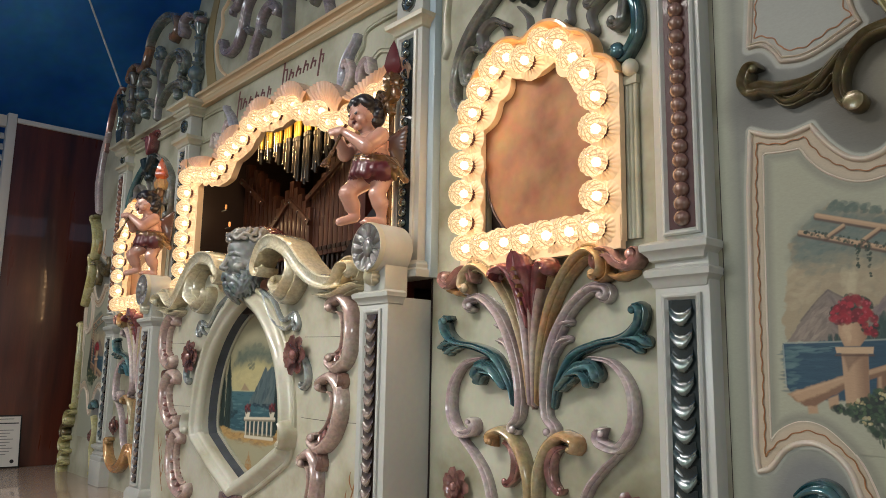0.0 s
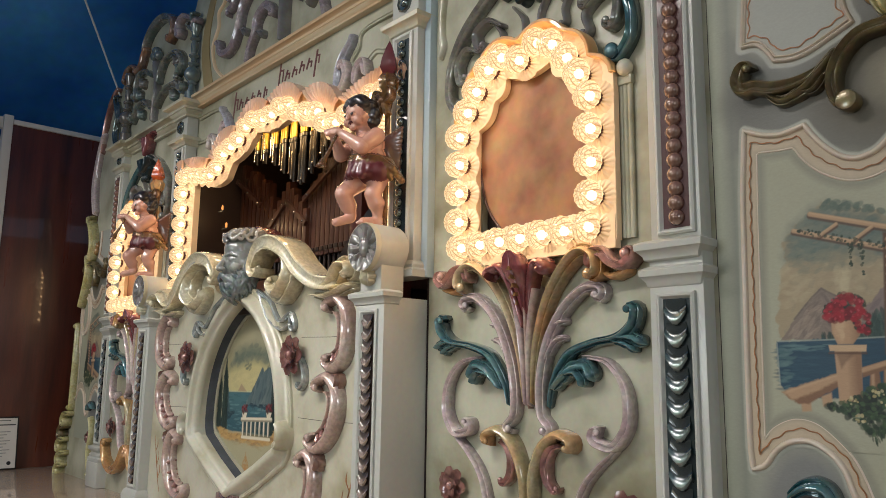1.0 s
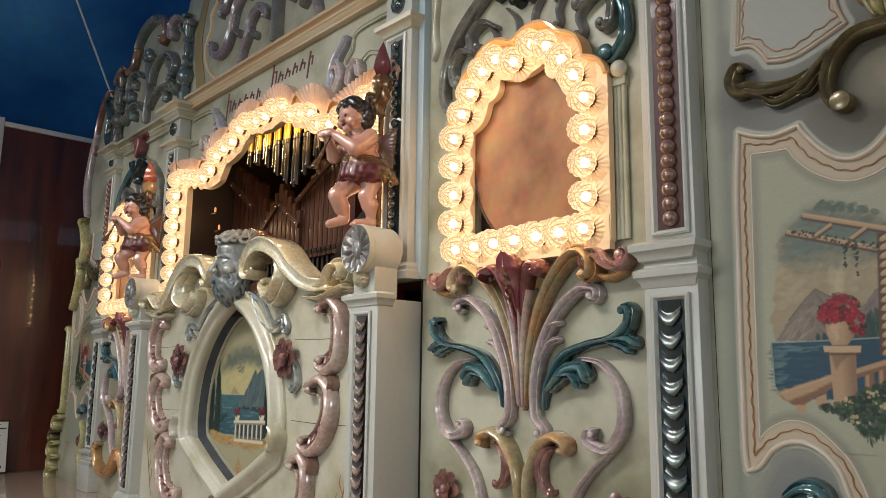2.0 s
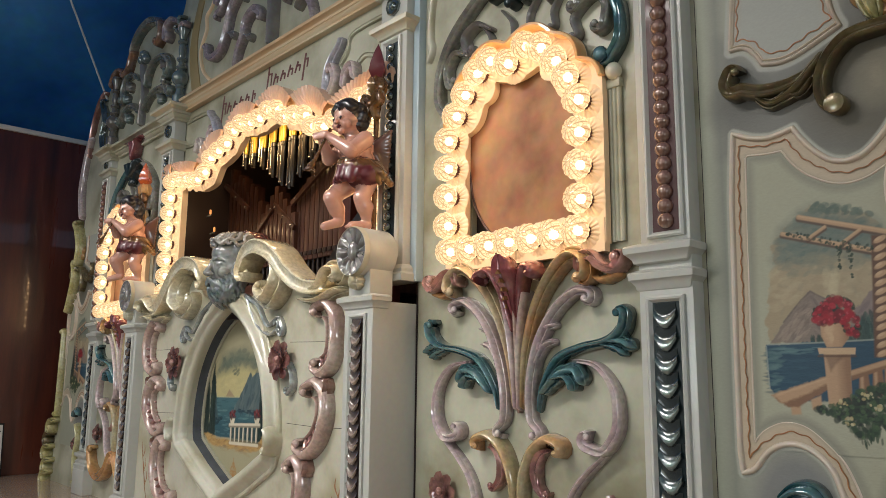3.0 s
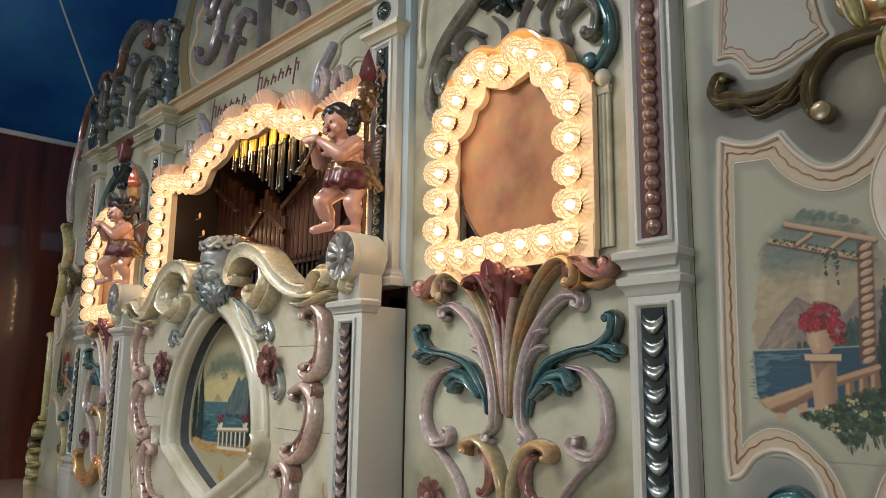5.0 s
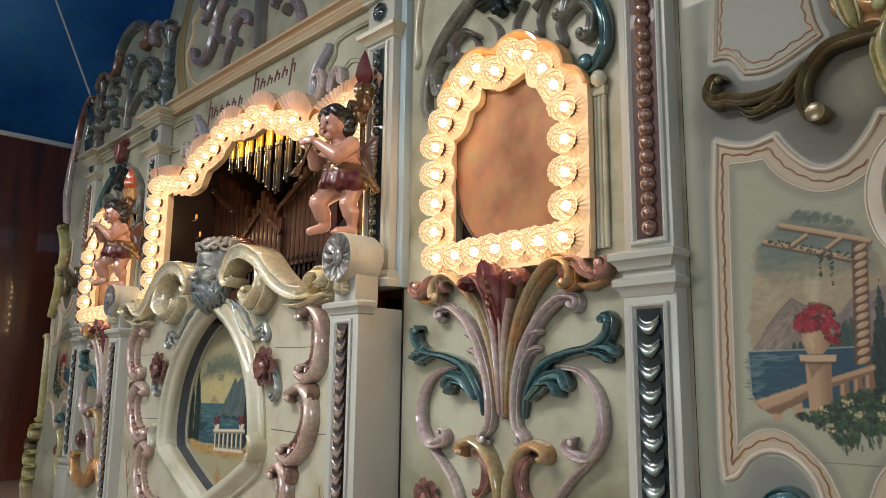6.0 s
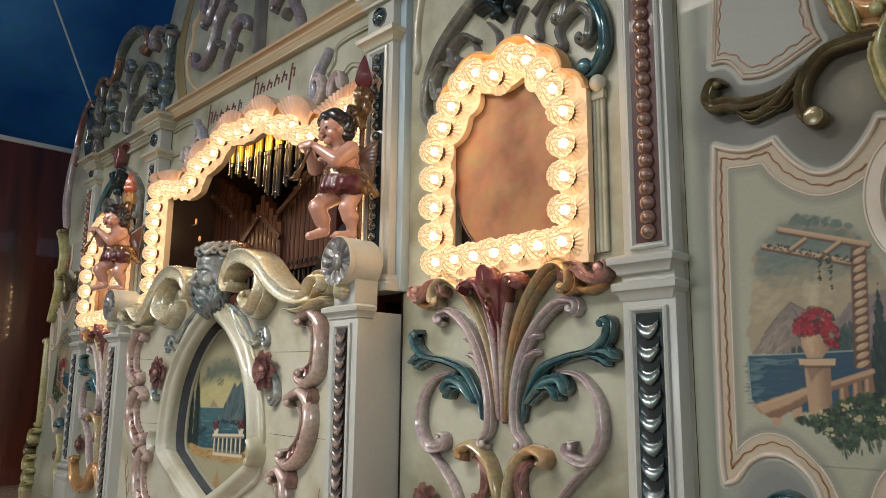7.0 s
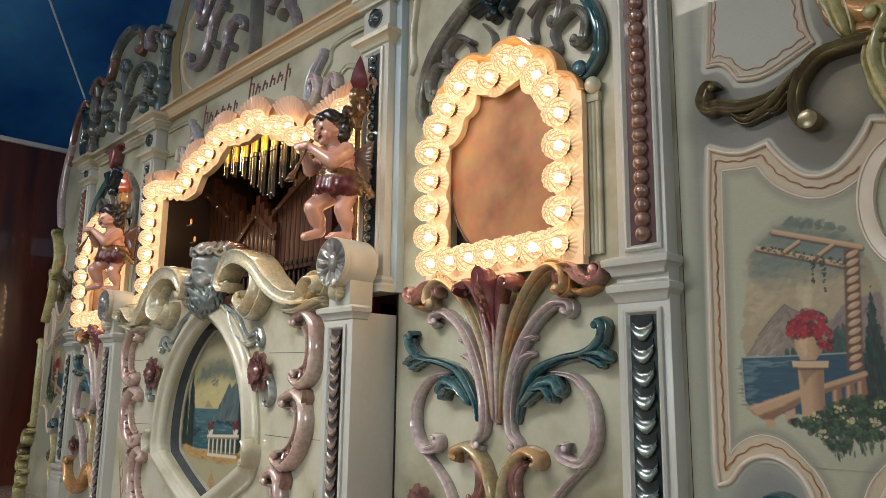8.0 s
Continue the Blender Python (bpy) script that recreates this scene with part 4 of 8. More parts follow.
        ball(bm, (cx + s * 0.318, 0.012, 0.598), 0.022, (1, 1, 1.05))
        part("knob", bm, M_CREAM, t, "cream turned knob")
        bm = bmesh.new()
        for k in (-1, 0, 1):
            lathe(bm, [(0.0075, 0), (0.0075, 0.42)], (cx + s * 0.312 + k * 0.013, 0.024, 0.155), (0, 0, 1), 10)
        box(bm, cx + s * 0.312 - 0.023, cx + s * 0.312 + 0.023, 0.012, 0.032, 0.555, 0.58, 0.003)
        part("reeded_strip", bm, M_GREY, t)
    part("crest_edge", swept(spline([(1.10, 1.12), (1.082, 1.02), (1.078, 0.93), (1.085, 0.89), (1.072, 0.85)], 8), taper(0.018, 0.022, 0.03, 0.01), 0.02, HALF, 0.03), M_CREAM, t)
    for dx, bend in ((-0.05, -0.05), (0.05, 0.05), (-0.025, -0.015), (0.025, 0.015)):
        leaf(t, "lily_petal", M_MAROON, [(cx, 1.04), (cx + dx * 0.5, 1.10), (cx + dx, 1.155), (cx + dx + bend * 1.5, 1.165)], 0.034, 0.04, 0.02, 0, "maroon carved lily petal")
        leaf(t, "lily_leaf", M_DARKTEAL, [(cx, 0.94), (cx + dx, 0.99), (cx + dx * 1.6, 1.04)], 0.05, 0.045, 0.02, 3)


def inside(p, poly):
    x, z = p
    hit = False
    for (x0, z0), (x1, z1) in zip(poly, poly[1:] + poly[:1]):
        if (z0 > z) != (z1 > z) and x < (x1 - x0) * (z - z0) / (z1 - z0) + x0:
            hit = not hit
    return hit


def paint(name, a, b=None, sc=18, vary=0.2, stretch=(1, 1, 1)):
    return surface(name, hue(*a), 0.55, coat=0.0, shine=0.2, vary=vary, scale=sc, second=hue(*b) if b else None, bump=0.1, stretch=stretch, mixat=(0.42, 0.58))


class Canvas:
    """A painter's ground: a grid of points on an upright board, brushed with colour and kept as the mesh's own paint."""

    def __init__(self, x0, x1, z0, z1, cell):
        self.nx, self.nz, self.cell = int((x1 - x0) / cell) + 1, int((z1 - z0) / cell) + 1, cell
        self.x0, self.z0 = x0, z0
        self.X, self.Z = np.meshgrid(x0 + cell * np.arange(self.nx), z0 + cell * np.arange(self.nz), indexing="ij")
        self.rgb = np.zeros((self.nx, self.nz, 3))
        self.tone = 1.0  # how far the old varnish has darkened what is laid on

    def cloud(self, size, seed, tall=1.0):
        """Soft noise of 0..1 with patches of the given size."""
        total = 0
        for k, share in ((1, 0.6), (2.3, 0.28), (5.1, 0.12)):
            u, v = self.X / size * k + seed * 3.7, self.Z / (size * tall) * k + seed * 1.9
            iu, iv = np.floor(u), np.floor(v)
            fu, fv = u - iu, v - iv
            fu, fv = fu * fu * (3 - 2 * fu), fv * fv * (3 - 2 * fv)
            h = lambda a, b: np.modf(np.abs(np.sin(a * 127.1 + b * 311.7 + seed * 74.7) * 43758.5453))[0]
            total = total + share * ((h(iu, iv) * (1 - fu) + h(iu + 1, iv) * fu) * (1 - fv) + (h(iu, iv + 1) * (1 - fu) + h(iu + 1, iv + 1) * fu) * fv)
        return total

    def away(self, pts, closed=True):
        """The distance from an outline or a line; below nought inside a closed one."""
        best, odd = np.full(self.X.shape, 9.0), np.zeros(self.X.shape, bool)
        for (ax, az), (bx, bz) in zip(pts, list(pts[1:]) + list(pts[:1])) if closed else zip(pts, pts[1:]):
            dx, dz = bx - ax, bz - az
            h = np.clip(((self.X - ax) * dx + (self.Z - az) * dz) / max(dx * dx + dz * dz, 1e-12), 0, 1)
            best = np.minimum(best, np.hypot(self.X - ax - h * dx, self.Z - az - h * dz))
            if closed and az != bz:
                odd ^= ((az > self.Z) != (bz > self.Z)) & (self.X < dx * (self.Z - az) / dz + ax)
        return np.where(odd, -best, best) if closed else best

    def lay(self, mask, colour):
        self.rgb += (np.asarray(colour) - self.rgb) * np.clip(mask, 0, 1)[..., None]

    def fill(self, pts, colour, soft=0.002, rough=0.0, grain=0.012, seed=1, thick=1.0):
        d = self.away(pts)
        if rough:
            d = d + rough * 2 * (self.cloud(grain, seed) - 0.5)
        self.lay(thick * np.clip(0.5 - d / soft, 0, 1), self.tone * np.array(hue(*colour)))

    def line(self, pts, width, colour, soft=0.0015, thick=1.0):
        self.lay(thick * np.clip(0.5 + (width / 2 - self.away(pts, False)) / soft, 0, 1), self.tone * np.array(hue(*colour)))

    def glaze(self, mask, colour):
        self.lay(mask, self.tone * np.array(hue(*colour)))

    def dab(self, x, z, rx, rz, turn, colour, thick=1.0):
        """One touch of the brush."""
        r = max(rx, rz) * 1.2
        i0, i1 = max(0, int((x - r - self.x0) / self.cell)), min(self.nx, int((x + r - self.x0) / self.cell) + 2)
        j0, j1 = max(0, int((z - r - self.z0) / self.cell)), min(self.nz, int((z + r - self.z0) / self.cell) + 2)
        if i0 >= i1 or j0 >= j1:
            return
        dx, dz = self.X[i0:i1, j0:j1] - x, self.Z[i0:i1, j0:j1] - z
        c, q = math.cos(turn), math.sin(turn)
        d = np.hypot((dx * c + dz * q) / rx, (dz * c - dx * q) / rz)
        m = thick * np.clip((1.1 - d) / 0.35, 0, 1)
        self.rgb[i0:i1, j0:j1] += (self.tone * np.array(hue(*colour)) - self.rgb[i0:i1, j0:j1]) * m[..., None]

    def dabs(self, poly, count, rx, rz, turn, colours, seed, thick=0.8, spread=0.3):
        rnd = random.Random(seed)
        xs, zs = [p[0] for p in poly], [p[1] for p in poly]
        made = 0
        while made < count:
            p = (rnd.uniform(min(xs), max(xs)), rnd.uniform(min(zs), max(zs)))
            if inside(p, poly):
                made += 1
                k = rnd.uniform(0.6, 1.3)
                self.dab(*p, rx * k, rz * k, turn + rnd.uniform(-spread, spread), colours[made % len(colours)], thick * rnd.uniform(0.6, 1))

    def hang(self, name, y, parent, label="", outline=None):
        """The painted face as a mesh at the depth y, cut to an outline."""
        n = self.nx * self.nz
        side = FLIP[0]
        v = np.stack([self.X.ravel() * side, np.full(n, y), self.Z.ravel() + DATUM], 1)
        i = np.arange(n).reshape(self.nx, self.nz)
        q = np.stack([i[:-1, :-1], i[1:, :-1], i[1:, 1:], i[:-1, 1:]], -1)
        if side < 0:
            q = q[..., ::-1]
        if outline:
            q = q[self.away(outline)[:-1, :-1] < 0]
        me = bpy.data.meshes.new(name)
        me.from_pydata(v.tolist(), [], q.reshape(-1, 4).tolist())
        col = me.color_attributes.new("paint", "FLOAT_COLOR", "POINT")
        col.data.foreach_set("color", np.concatenate([self.rgb.reshape(-1, 3), np.ones((n, 1))], 1).astype(np.float32).ravel())
        me.materials.append(M_PAINTED)
        ob = new(name, me)
        ob.parent = parent
        ob.matrix_parent_inverse = parent.matrix_world.inverted()
        if label:
            ob["label"] = label
        return ob


def painted_ground():
    """Brushed oil paint under old varnish; its colours are those laid on the mesh."""
    m = bpy.data.materials.new("brushed_oil_paint")
    m.use_nodes = True
    n, l = m.node_tree.nodes, m.node_tree.links
    b = n["Principled BSDF"]
    at, tc, mp = n.new("ShaderNodeAttribute"), n.new("ShaderNodeTexCoord"), n.new("ShaderNodeMapping")
    at.attribute_name = "paint"
    mp.inputs["Scale"].default_value = (1, 1, 2.2)
    fine, big, bp, mix, rr = n.new("ShaderNodeTexNoise"), n.new("ShaderNodeTexNoise"), n.new("ShaderNodeBump"), n.new("ShaderNodeMix"), n.new("ShaderNodeMapRange")
    fine.inputs["Scale"].default_value, fine.inputs["Detail"].default_value = 130, 4
    big.inputs["Scale"].default_value, big.inputs["Detail"].default_value = 6, 4
    l.new(tc.outputs["Object"], mp.inputs[0])
    l.new(mp.outputs[0], fine.inputs["Vector"])
    l.new(tc.outputs["Object"], big.inputs["Vector"])
    mix.data_type, mix.blend_type = "RGBA", "MULTIPLY"
    mix.inputs[0].default_value = 0.16
    l.new(at.outputs["Color"], mix.inputs[6])
    l.new(fine.outputs["Fac"], mix.inputs[7])
    l.new(mix.outputs[2], b.inputs["Base Color"])
    bp.inputs["Strength"].default_value, bp.inputs["Distance"].default_value = 0.25, 0.0015
    l.new(fine.outputs["Fac"], bp.inputs["Height"])
    l.new(bp.outputs[0], b.inputs["Normal"])
    rr.inputs[3].default_value, rr.inputs[4].default_value = 0.34, 0.56
    l.new(big.outputs["Fac"], rr.inputs[0])
    l.new(rr.outputs[0], b.inputs["Roughness"])
    b.inputs["Specular IOR Level"].default_value = 0.35
    return m


M_PAINTED = painted_ground()


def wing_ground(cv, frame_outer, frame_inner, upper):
    """The board of a wing: airbrushed fields, painted-in shading and pale borders round the two mouldings."""
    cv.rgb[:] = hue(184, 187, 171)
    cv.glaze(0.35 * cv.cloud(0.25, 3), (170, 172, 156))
    # soft shade beside the pilaster and round the scrolls, put into the colour
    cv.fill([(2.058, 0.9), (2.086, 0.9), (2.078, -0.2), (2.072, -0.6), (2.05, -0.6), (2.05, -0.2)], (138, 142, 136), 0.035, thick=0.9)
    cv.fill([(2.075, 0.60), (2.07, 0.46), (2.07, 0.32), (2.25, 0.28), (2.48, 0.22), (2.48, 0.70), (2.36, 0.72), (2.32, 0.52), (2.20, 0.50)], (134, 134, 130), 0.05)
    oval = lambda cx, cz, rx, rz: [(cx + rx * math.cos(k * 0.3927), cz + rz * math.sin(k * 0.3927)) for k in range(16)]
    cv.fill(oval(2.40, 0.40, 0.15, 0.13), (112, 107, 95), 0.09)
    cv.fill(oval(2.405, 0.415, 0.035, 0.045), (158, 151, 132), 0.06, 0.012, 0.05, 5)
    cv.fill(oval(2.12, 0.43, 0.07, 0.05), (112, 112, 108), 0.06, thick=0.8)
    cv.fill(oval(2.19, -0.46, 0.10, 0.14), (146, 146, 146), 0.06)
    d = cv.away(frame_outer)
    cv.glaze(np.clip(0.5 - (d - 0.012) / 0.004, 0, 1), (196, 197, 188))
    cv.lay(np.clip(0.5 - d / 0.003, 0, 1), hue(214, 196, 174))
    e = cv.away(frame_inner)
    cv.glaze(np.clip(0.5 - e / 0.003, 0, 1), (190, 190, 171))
    # a shade line painted along the inside of the frame
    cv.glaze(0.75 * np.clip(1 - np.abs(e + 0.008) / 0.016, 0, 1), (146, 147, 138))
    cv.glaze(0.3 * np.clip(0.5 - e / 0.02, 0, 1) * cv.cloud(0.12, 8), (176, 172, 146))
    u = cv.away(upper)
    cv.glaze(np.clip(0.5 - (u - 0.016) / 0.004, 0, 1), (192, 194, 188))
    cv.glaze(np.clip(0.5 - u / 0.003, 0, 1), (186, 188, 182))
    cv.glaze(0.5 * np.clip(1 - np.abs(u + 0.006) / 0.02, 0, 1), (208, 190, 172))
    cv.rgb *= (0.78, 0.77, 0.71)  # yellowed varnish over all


def lake_view(cv):
    """A lake under mountains, seen past a pergola post and an urn of red flowers on a balustrade."""
    cv.tone = 0.74
    stone, light, shade, dark = (208, 170, 132), (226, 192, 152), (150, 112, 84), (104, 76, 60)
    sky = [(2.150, -0.105), (2.150, -0.06), (2.158, -0.02), (2.166, 0.02), (2.176, 0.06), (2.170, 0.10), (2.20, 0.130), (2.235, 0.162), (2.264, 0.171), (2.315, 0.158), (2.362, 0.138), (2.396, 0.105), (2.416, 0.07), (2.432, 0.01), (2.432, -0.11)]
    cv.fill(sky, (186, 168, 134), 0.004, 0.010, 0.016, 2)
    high = [(2.175, 0.07), (2.20, 0.128), (2.235, 0.16), (2.264, 0.168), (2.315, 0.155), (2.39, 0.105), (2.40, 0.05), (2.30, 0.06), (2.22, 0.055)]
    cv.fill(high, (122, 136, 124), 0.05, 0.012, 0.03, 4, 0.85)
    cv.dabs(high, 170, 0.016, 0.007, 0.3, ((104, 122, 114), (132, 144, 130), (116, 130, 120)), 3, 0.5, 0.7)
    cv.dabs([(2.17, 0.05), (2.38, 0.05), (2.38, -0.03), (2.25, 0.0), (2.16, -0.05)], 200, 0.015, 0.007, 0.2, ((198, 180, 144), (178, 162, 130), (206, 190, 154), (190, 168, 136)), 4, 0.45, 0.6)
    cv.dabs([(2.17, 0.07), (2.38, 0.07), (2.38, 0.04), (2.2, 0.03)], 70, 0.013, 0.006, 0.2, ((146, 148, 128), (164, 158, 130)), 5, 0.4, 0.6)
    cv.dabs([(2.27, 0.04), (2.30, 0.04), (2.30, -0.02), (2.27, -0.01)], 16, 0.008, 0.012, 0, ((214, 198, 160),), 6, 0.4)
    cv.dabs(sky, 60, 0.012, 0.004, 0, ((170, 158, 130), (150, 150, 132)), 7, 0.25, 1.5)
    cv.fill([(2.30, -0.105), (2.325, -0.05), (2.358, -0.012), (2.40, 0.005), (2.428, 0.012), (2.432, -0.105)], (150, 132, 124), 0.004, 0.004, 0.01, 6)
    cv.dabs([(2.315, -0.09), (2.355, -0.02), (2.42, 0.0), (2.42, -0.09)], 60, 0.012, 0.004, 0.9, ((126, 110, 112), (166, 146, 132)), 8, 0.5)
    mount = [(2.157, -0.106), (2.187, -0.063), (2.225, -0.02), (2.245, -0.003), (2.266, -0.016), (2.29, -0.03), (2.33, -0.06), (2.36, -0.106)]
    cv.fill(mount, (150, 134, 120), 0.003, 0.003, 0.01, 7)
    cv.dabs([(2.172, -0.095), (2.24, -0.012), (2.25, -0.05), (2.23, -0.098)], 90, 0.013, 0.0035, 0.85, ((180, 162, 142), (164, 146, 128), (134, 118, 108)), 9, 0.6)
    cv.dabs([(2.245, -0.012), (2.30, -0.042), (2.33, -0.095), (2.25, -0.095)], 80, 0.013, 0.0035, -0.9, ((126, 112, 106), (112, 100, 98), (160, 142, 128)), 10, 0.55)
    cv.line([(2.187, -0.063), (2.225, -0.02), (2.245, -0.003), (2.29, -0.03)], 0.003, (104, 92, 92), 0.003, 0.7)
    cv.dabs([(2.24, -0.107), (2.37, -0.107), (2.37, -0.094), (2.24, -0.098)], 90, 0.003, 0.009, 0, ((52, 74, 68), (66, 88, 78)), 11, 0.8)
    cv.dabs([(2.332, -0.105), (2.338, -0.062), (2.366, -0.055), (2.368, -0.105)], 60, 0.004, 0.013, 0, ((56, 82, 76), (48, 70, 66), (78, 102, 92)), 12, 0.8)
    water = [(2.146, -0.1085), (2.40, -0.1045), (2.40, -0.20), (2.25, -0.225), (2.165, -0.215), (2.150, -0.20)]
    cv.fill(water, (48, 84, 104), 0.003, 0.004, 0.01, 8)
    cv.dabs(water, 160, 0.022, 0.0028, 0, ((40, 74, 94), (60, 98, 114), (44, 80, 100)), 13, 0.5, 0.06)
    cv.dabs([(2.150, -0.115), (2.19, -0.112), (2.17, -0.16), (2.168, -0.21), (2.152, -0.2)], 50, 0.012, 0.0035, 0.1, ((104, 136, 136), (84, 118, 122)), 14, 0.6, 0.2)
    cv.dabs([(2.17, -0.118), (2.26, -0.116), (2.22, -0.13), (2.18, -0.128)], 18, 0.018, 0.002, 0.02, ((104, 138, 140),), 15, 0.6, 0.05)
    cv.line([(2.150, -0.1085), (2.25, -0.1075), (2.36, -0.1045)], 0.003, (176, 186, 172), 0.002, 0.75)
    cv.line([(2.147, -0.112), (2.149, -0.20)], 0.003, (178, 188, 178), 0.002, 0.6)
    cypress = [(2.384, -0.195), (2.391, -0.10), (2.399, -0.05), (2.410, 0.024), (2.417, -0.04), (2.428, -0.10), (2.444, -0.15), (2.448, -0.23), (2.384, -0.23)]
    cv.fill(cypress, (44, 64, 58), 0.003, 0.006, 0.008, 9)
    cv.dabs(cypress, 110, 0.0028, 0.012, 0.05, ((36, 54, 50), (60, 84, 74), (30, 46, 44)), 16, 0.7, 0.15)
    for a, b, w in (((2.232, 0.154), (2.400, 0.100), 0.012), ((2.196, 0.123), (2.368, 0.068), 0.011), ((2.283, 0.126), (2.248, 0.106), 0.008), ((2.350, 0.112), (2.314, 0.089), 0.008)):
        cv.line([(a[0], a[1] - 0.004), (b[0], b[1] - 0.004)], w * 1.05, dark, 0.003, 0.85)
        cv.line([a, b], w * 0.8, stone, 0.003)
        cv.line([(a[0], a[1] + 0.002), (b[0], b[1] + 0.002)], w * 0.3, light, 0.003, 0.7)
    cv.fill([(2.368, 0.098), (2.397, 0.095), (2.386, -0.140), (2.356, -0.138)], (112, 82, 64), 0.004)
    for k in range(14):
        z = 0.088 - 0.0168 * k
        x = 2.383 - 0.0005 * k * 1.6
        cv.dab(x, z, 0.0135, 0.0058, 0.45, stone)
        cv.dab(x - 0.003, z + 0.0015, 0.0075, 0.003, 0.45, light, 0.8)
    for x, z in ((2.327, -0.166), (2.352, -0.158), (2.373, -0.152)):
        cv.fill([(x, z), (x + 0.015, z + 0.004), (x + 0.017, z - 0.03), (x + 0.013, z - 0.055), (x + 0.001, z - 0.055), (x - 0.003, z - 0.03)], shade, 0.003)
        cv.line([(x + 0.004, z), (x + 0.003, z - 0.03), (x + 0.005, z - 0.05)], 0.006, stone, 0.004, 0.9)
    rail = [(2.312, -0.163), (2.388, -0.139), (2.387, -0.155), (2.312, -0.182)]
    cv.fill(rail, shade, 0.003)
    cv.line([(2.312, -0.168), (2.388, -0.144)], 0.009, stone, 0.004)
    for x, z in ((2.190, -0.232), (2.232, -0.22)):
        cv.fill([(x, z), (x + 0.02, z + 0.008), (x + 0.021, z - 0.018), (x + 0.002, z - 0.02)], stone, 0.004)
    cv.fill([(2.150, -0.213), (2.293, -0.166), (2.293, -0.186), (2.205, -0.236), (2.183, -0.236)], shade, 0.004, 0.003, 0.01, 3)
    cv.fill([(2.150, -0.213), (2.293, -0.166), (2.293, -0.177), (2.19, -0.224), (2.172, -0.228)], stone, 0.006, 0.003, 0.01, 4)
    cv.line([(2.165, -0.212), (2.285, -0.171)], 0.004, light, 0.004, 0.7)
    cv.fill([(2.263, -0.128), (2.313, -0.129), (2.309, -0.235), (2.266, -0.235)], stone, 0.003)
    cv.glaze(np.clip((cv.X - 2.284) / 0.02, 0, 1) * np.clip(0.5 - cv.away([(2.263, -0.128), (2.313, -0.129), (2.309, -0.235), (2.266, -0.235)]) / 0.003, 0, 1) * 0.8, shade)
    cv.fill([(2.263, -0.131), (2.305, -0.132), (2.284, -0.152), (2.274, -0.165), (2.268, -0.142)], dark, 0.006, thick=0.55)
    cv.line([(2.253, -0.134), (2.322, -0.135)], 0.004, dark, 0.003, 0.8)
    cv.fill([(2.252, -0.118), (2.324, -0.119), (2.322, -0.132), (2.254, -0.130)], light, 0.002)
    urn = [(2.260, -0.068), (2.318, -0.070), (2.312, -0.100), (2.299, -0.117), (2.270, -0.117), (2.261, -0.095)]
    cv.fill(urn, stone, 0.003)
    cv.glaze(0.8 * np.clip((cv.X - 2.292) / 0.022, 0, 1) * np.clip(0.5 - cv.away(urn) / 0.003, 0, 1), shade)
    cv.dabs([(2.266, -0.075), (2.285, -0.075), (2.28, -0.11), (2.27, -0.105)], 14, 0.005, 0.010, 0, (light,), 17, 0.5)
    bloom = spline([(2.246, -0.060), (2.258, -0.033), (2.292, -0.014), (2.322, -0.032), (2.334, -0.07), (2.326, -0.102), (2.306, -0.085), (2.292, -0.068), (2.262, -0.072)], 4, True)
    cv.dabs(bloom, 90, 0.006, 0.0045, 0, ((34, 50, 42), (46, 64, 50), (28, 40, 36)), 18, 0.95, 1.5)
    cv.dabs([(2.245, -0.062), (2.258, -0.035), (2.292, -0.014), (2.315, -0.03), (2.318, -0.062), (2.29, -0.066), (2.262, -0.074)], 60, 0.0085, 0.007, 0, ((176, 26, 44), (150, 18, 36), (196, 44, 60), (120, 14, 30)), 19, 0.9, 1.5)
    cv.dabs([(2.30, -0.06), (2.33, -0.05), (2.332, -0.092), (2.312, -0.098)], 16, 0.0075, 0.006, 0, ((176, 26, 44), (140, 18, 36)), 20, 0.9, 1.5)
    cv.dabs(bloom, 34, 0.003, 0.002, 0, ((214, 84, 96), (206, 60, 76)), 21, 0.8, 1.5)
    bush = [(2.240, -0.238), (2.285, -0.222), (2.316, -0.204), (2.377, -0.186), (2.44, -0.190), (2.446, -0.235), (2.41, -0.262), (2.385, -0.268), (2.360, -0.268), (2.336, -0.292), (2.318, -0.290), (2.300, -0.268), (2.278, -0.256)]
    cv.dabs(bush, 420, 0.0075, 0.0055, 0, ((38, 56, 42), (52, 76, 52), (32, 46, 38), (64, 90, 58)), 22, 0.9, 1.5)
    cv.dabs(bush, 160, 0.0045, 0.0035, 0, ((84, 110, 70), (70, 98, 64), (42, 62, 46)), 23, 0.8, 1.5)
    cv.dabs([(2.31, -0.285), (2.43, -0.25), (2.43, -0.275), (2.33, -0.308)], 34, 0.0028, 0.009, 0.1, ((44, 64, 46), (60, 84, 58)), 24, 0.9, 0.3)
    for x, z in ((2.292, -0.228), (2.338, -0.212), (2.352, -0.232), (2.41, -0.204), (2.30, -0.262), (2.40, -0.235)):
        cv.dabs([(x - 0.010, z - 0.006), (x + 0.010, z - 0.006), (x + 0.010, z + 0.008), (x - 0.010, z + 0.008)], 9, 0.0035, 0.0028, 0, ((216, 200, 146), (226, 214, 168), (190, 172, 120)), int(x * 1000), 0.9, 1.5)
    leaf_tone = ((38, 58, 46), (52, 74, 58))
    cv.dabs([(2.20, 0.118), (2.37, 0.064), (2.37, 0.076), (2.20, 0.130)], 60, 0.0032, 0.0026, 0, leaf_tone, 25, 0.9, 1.5)
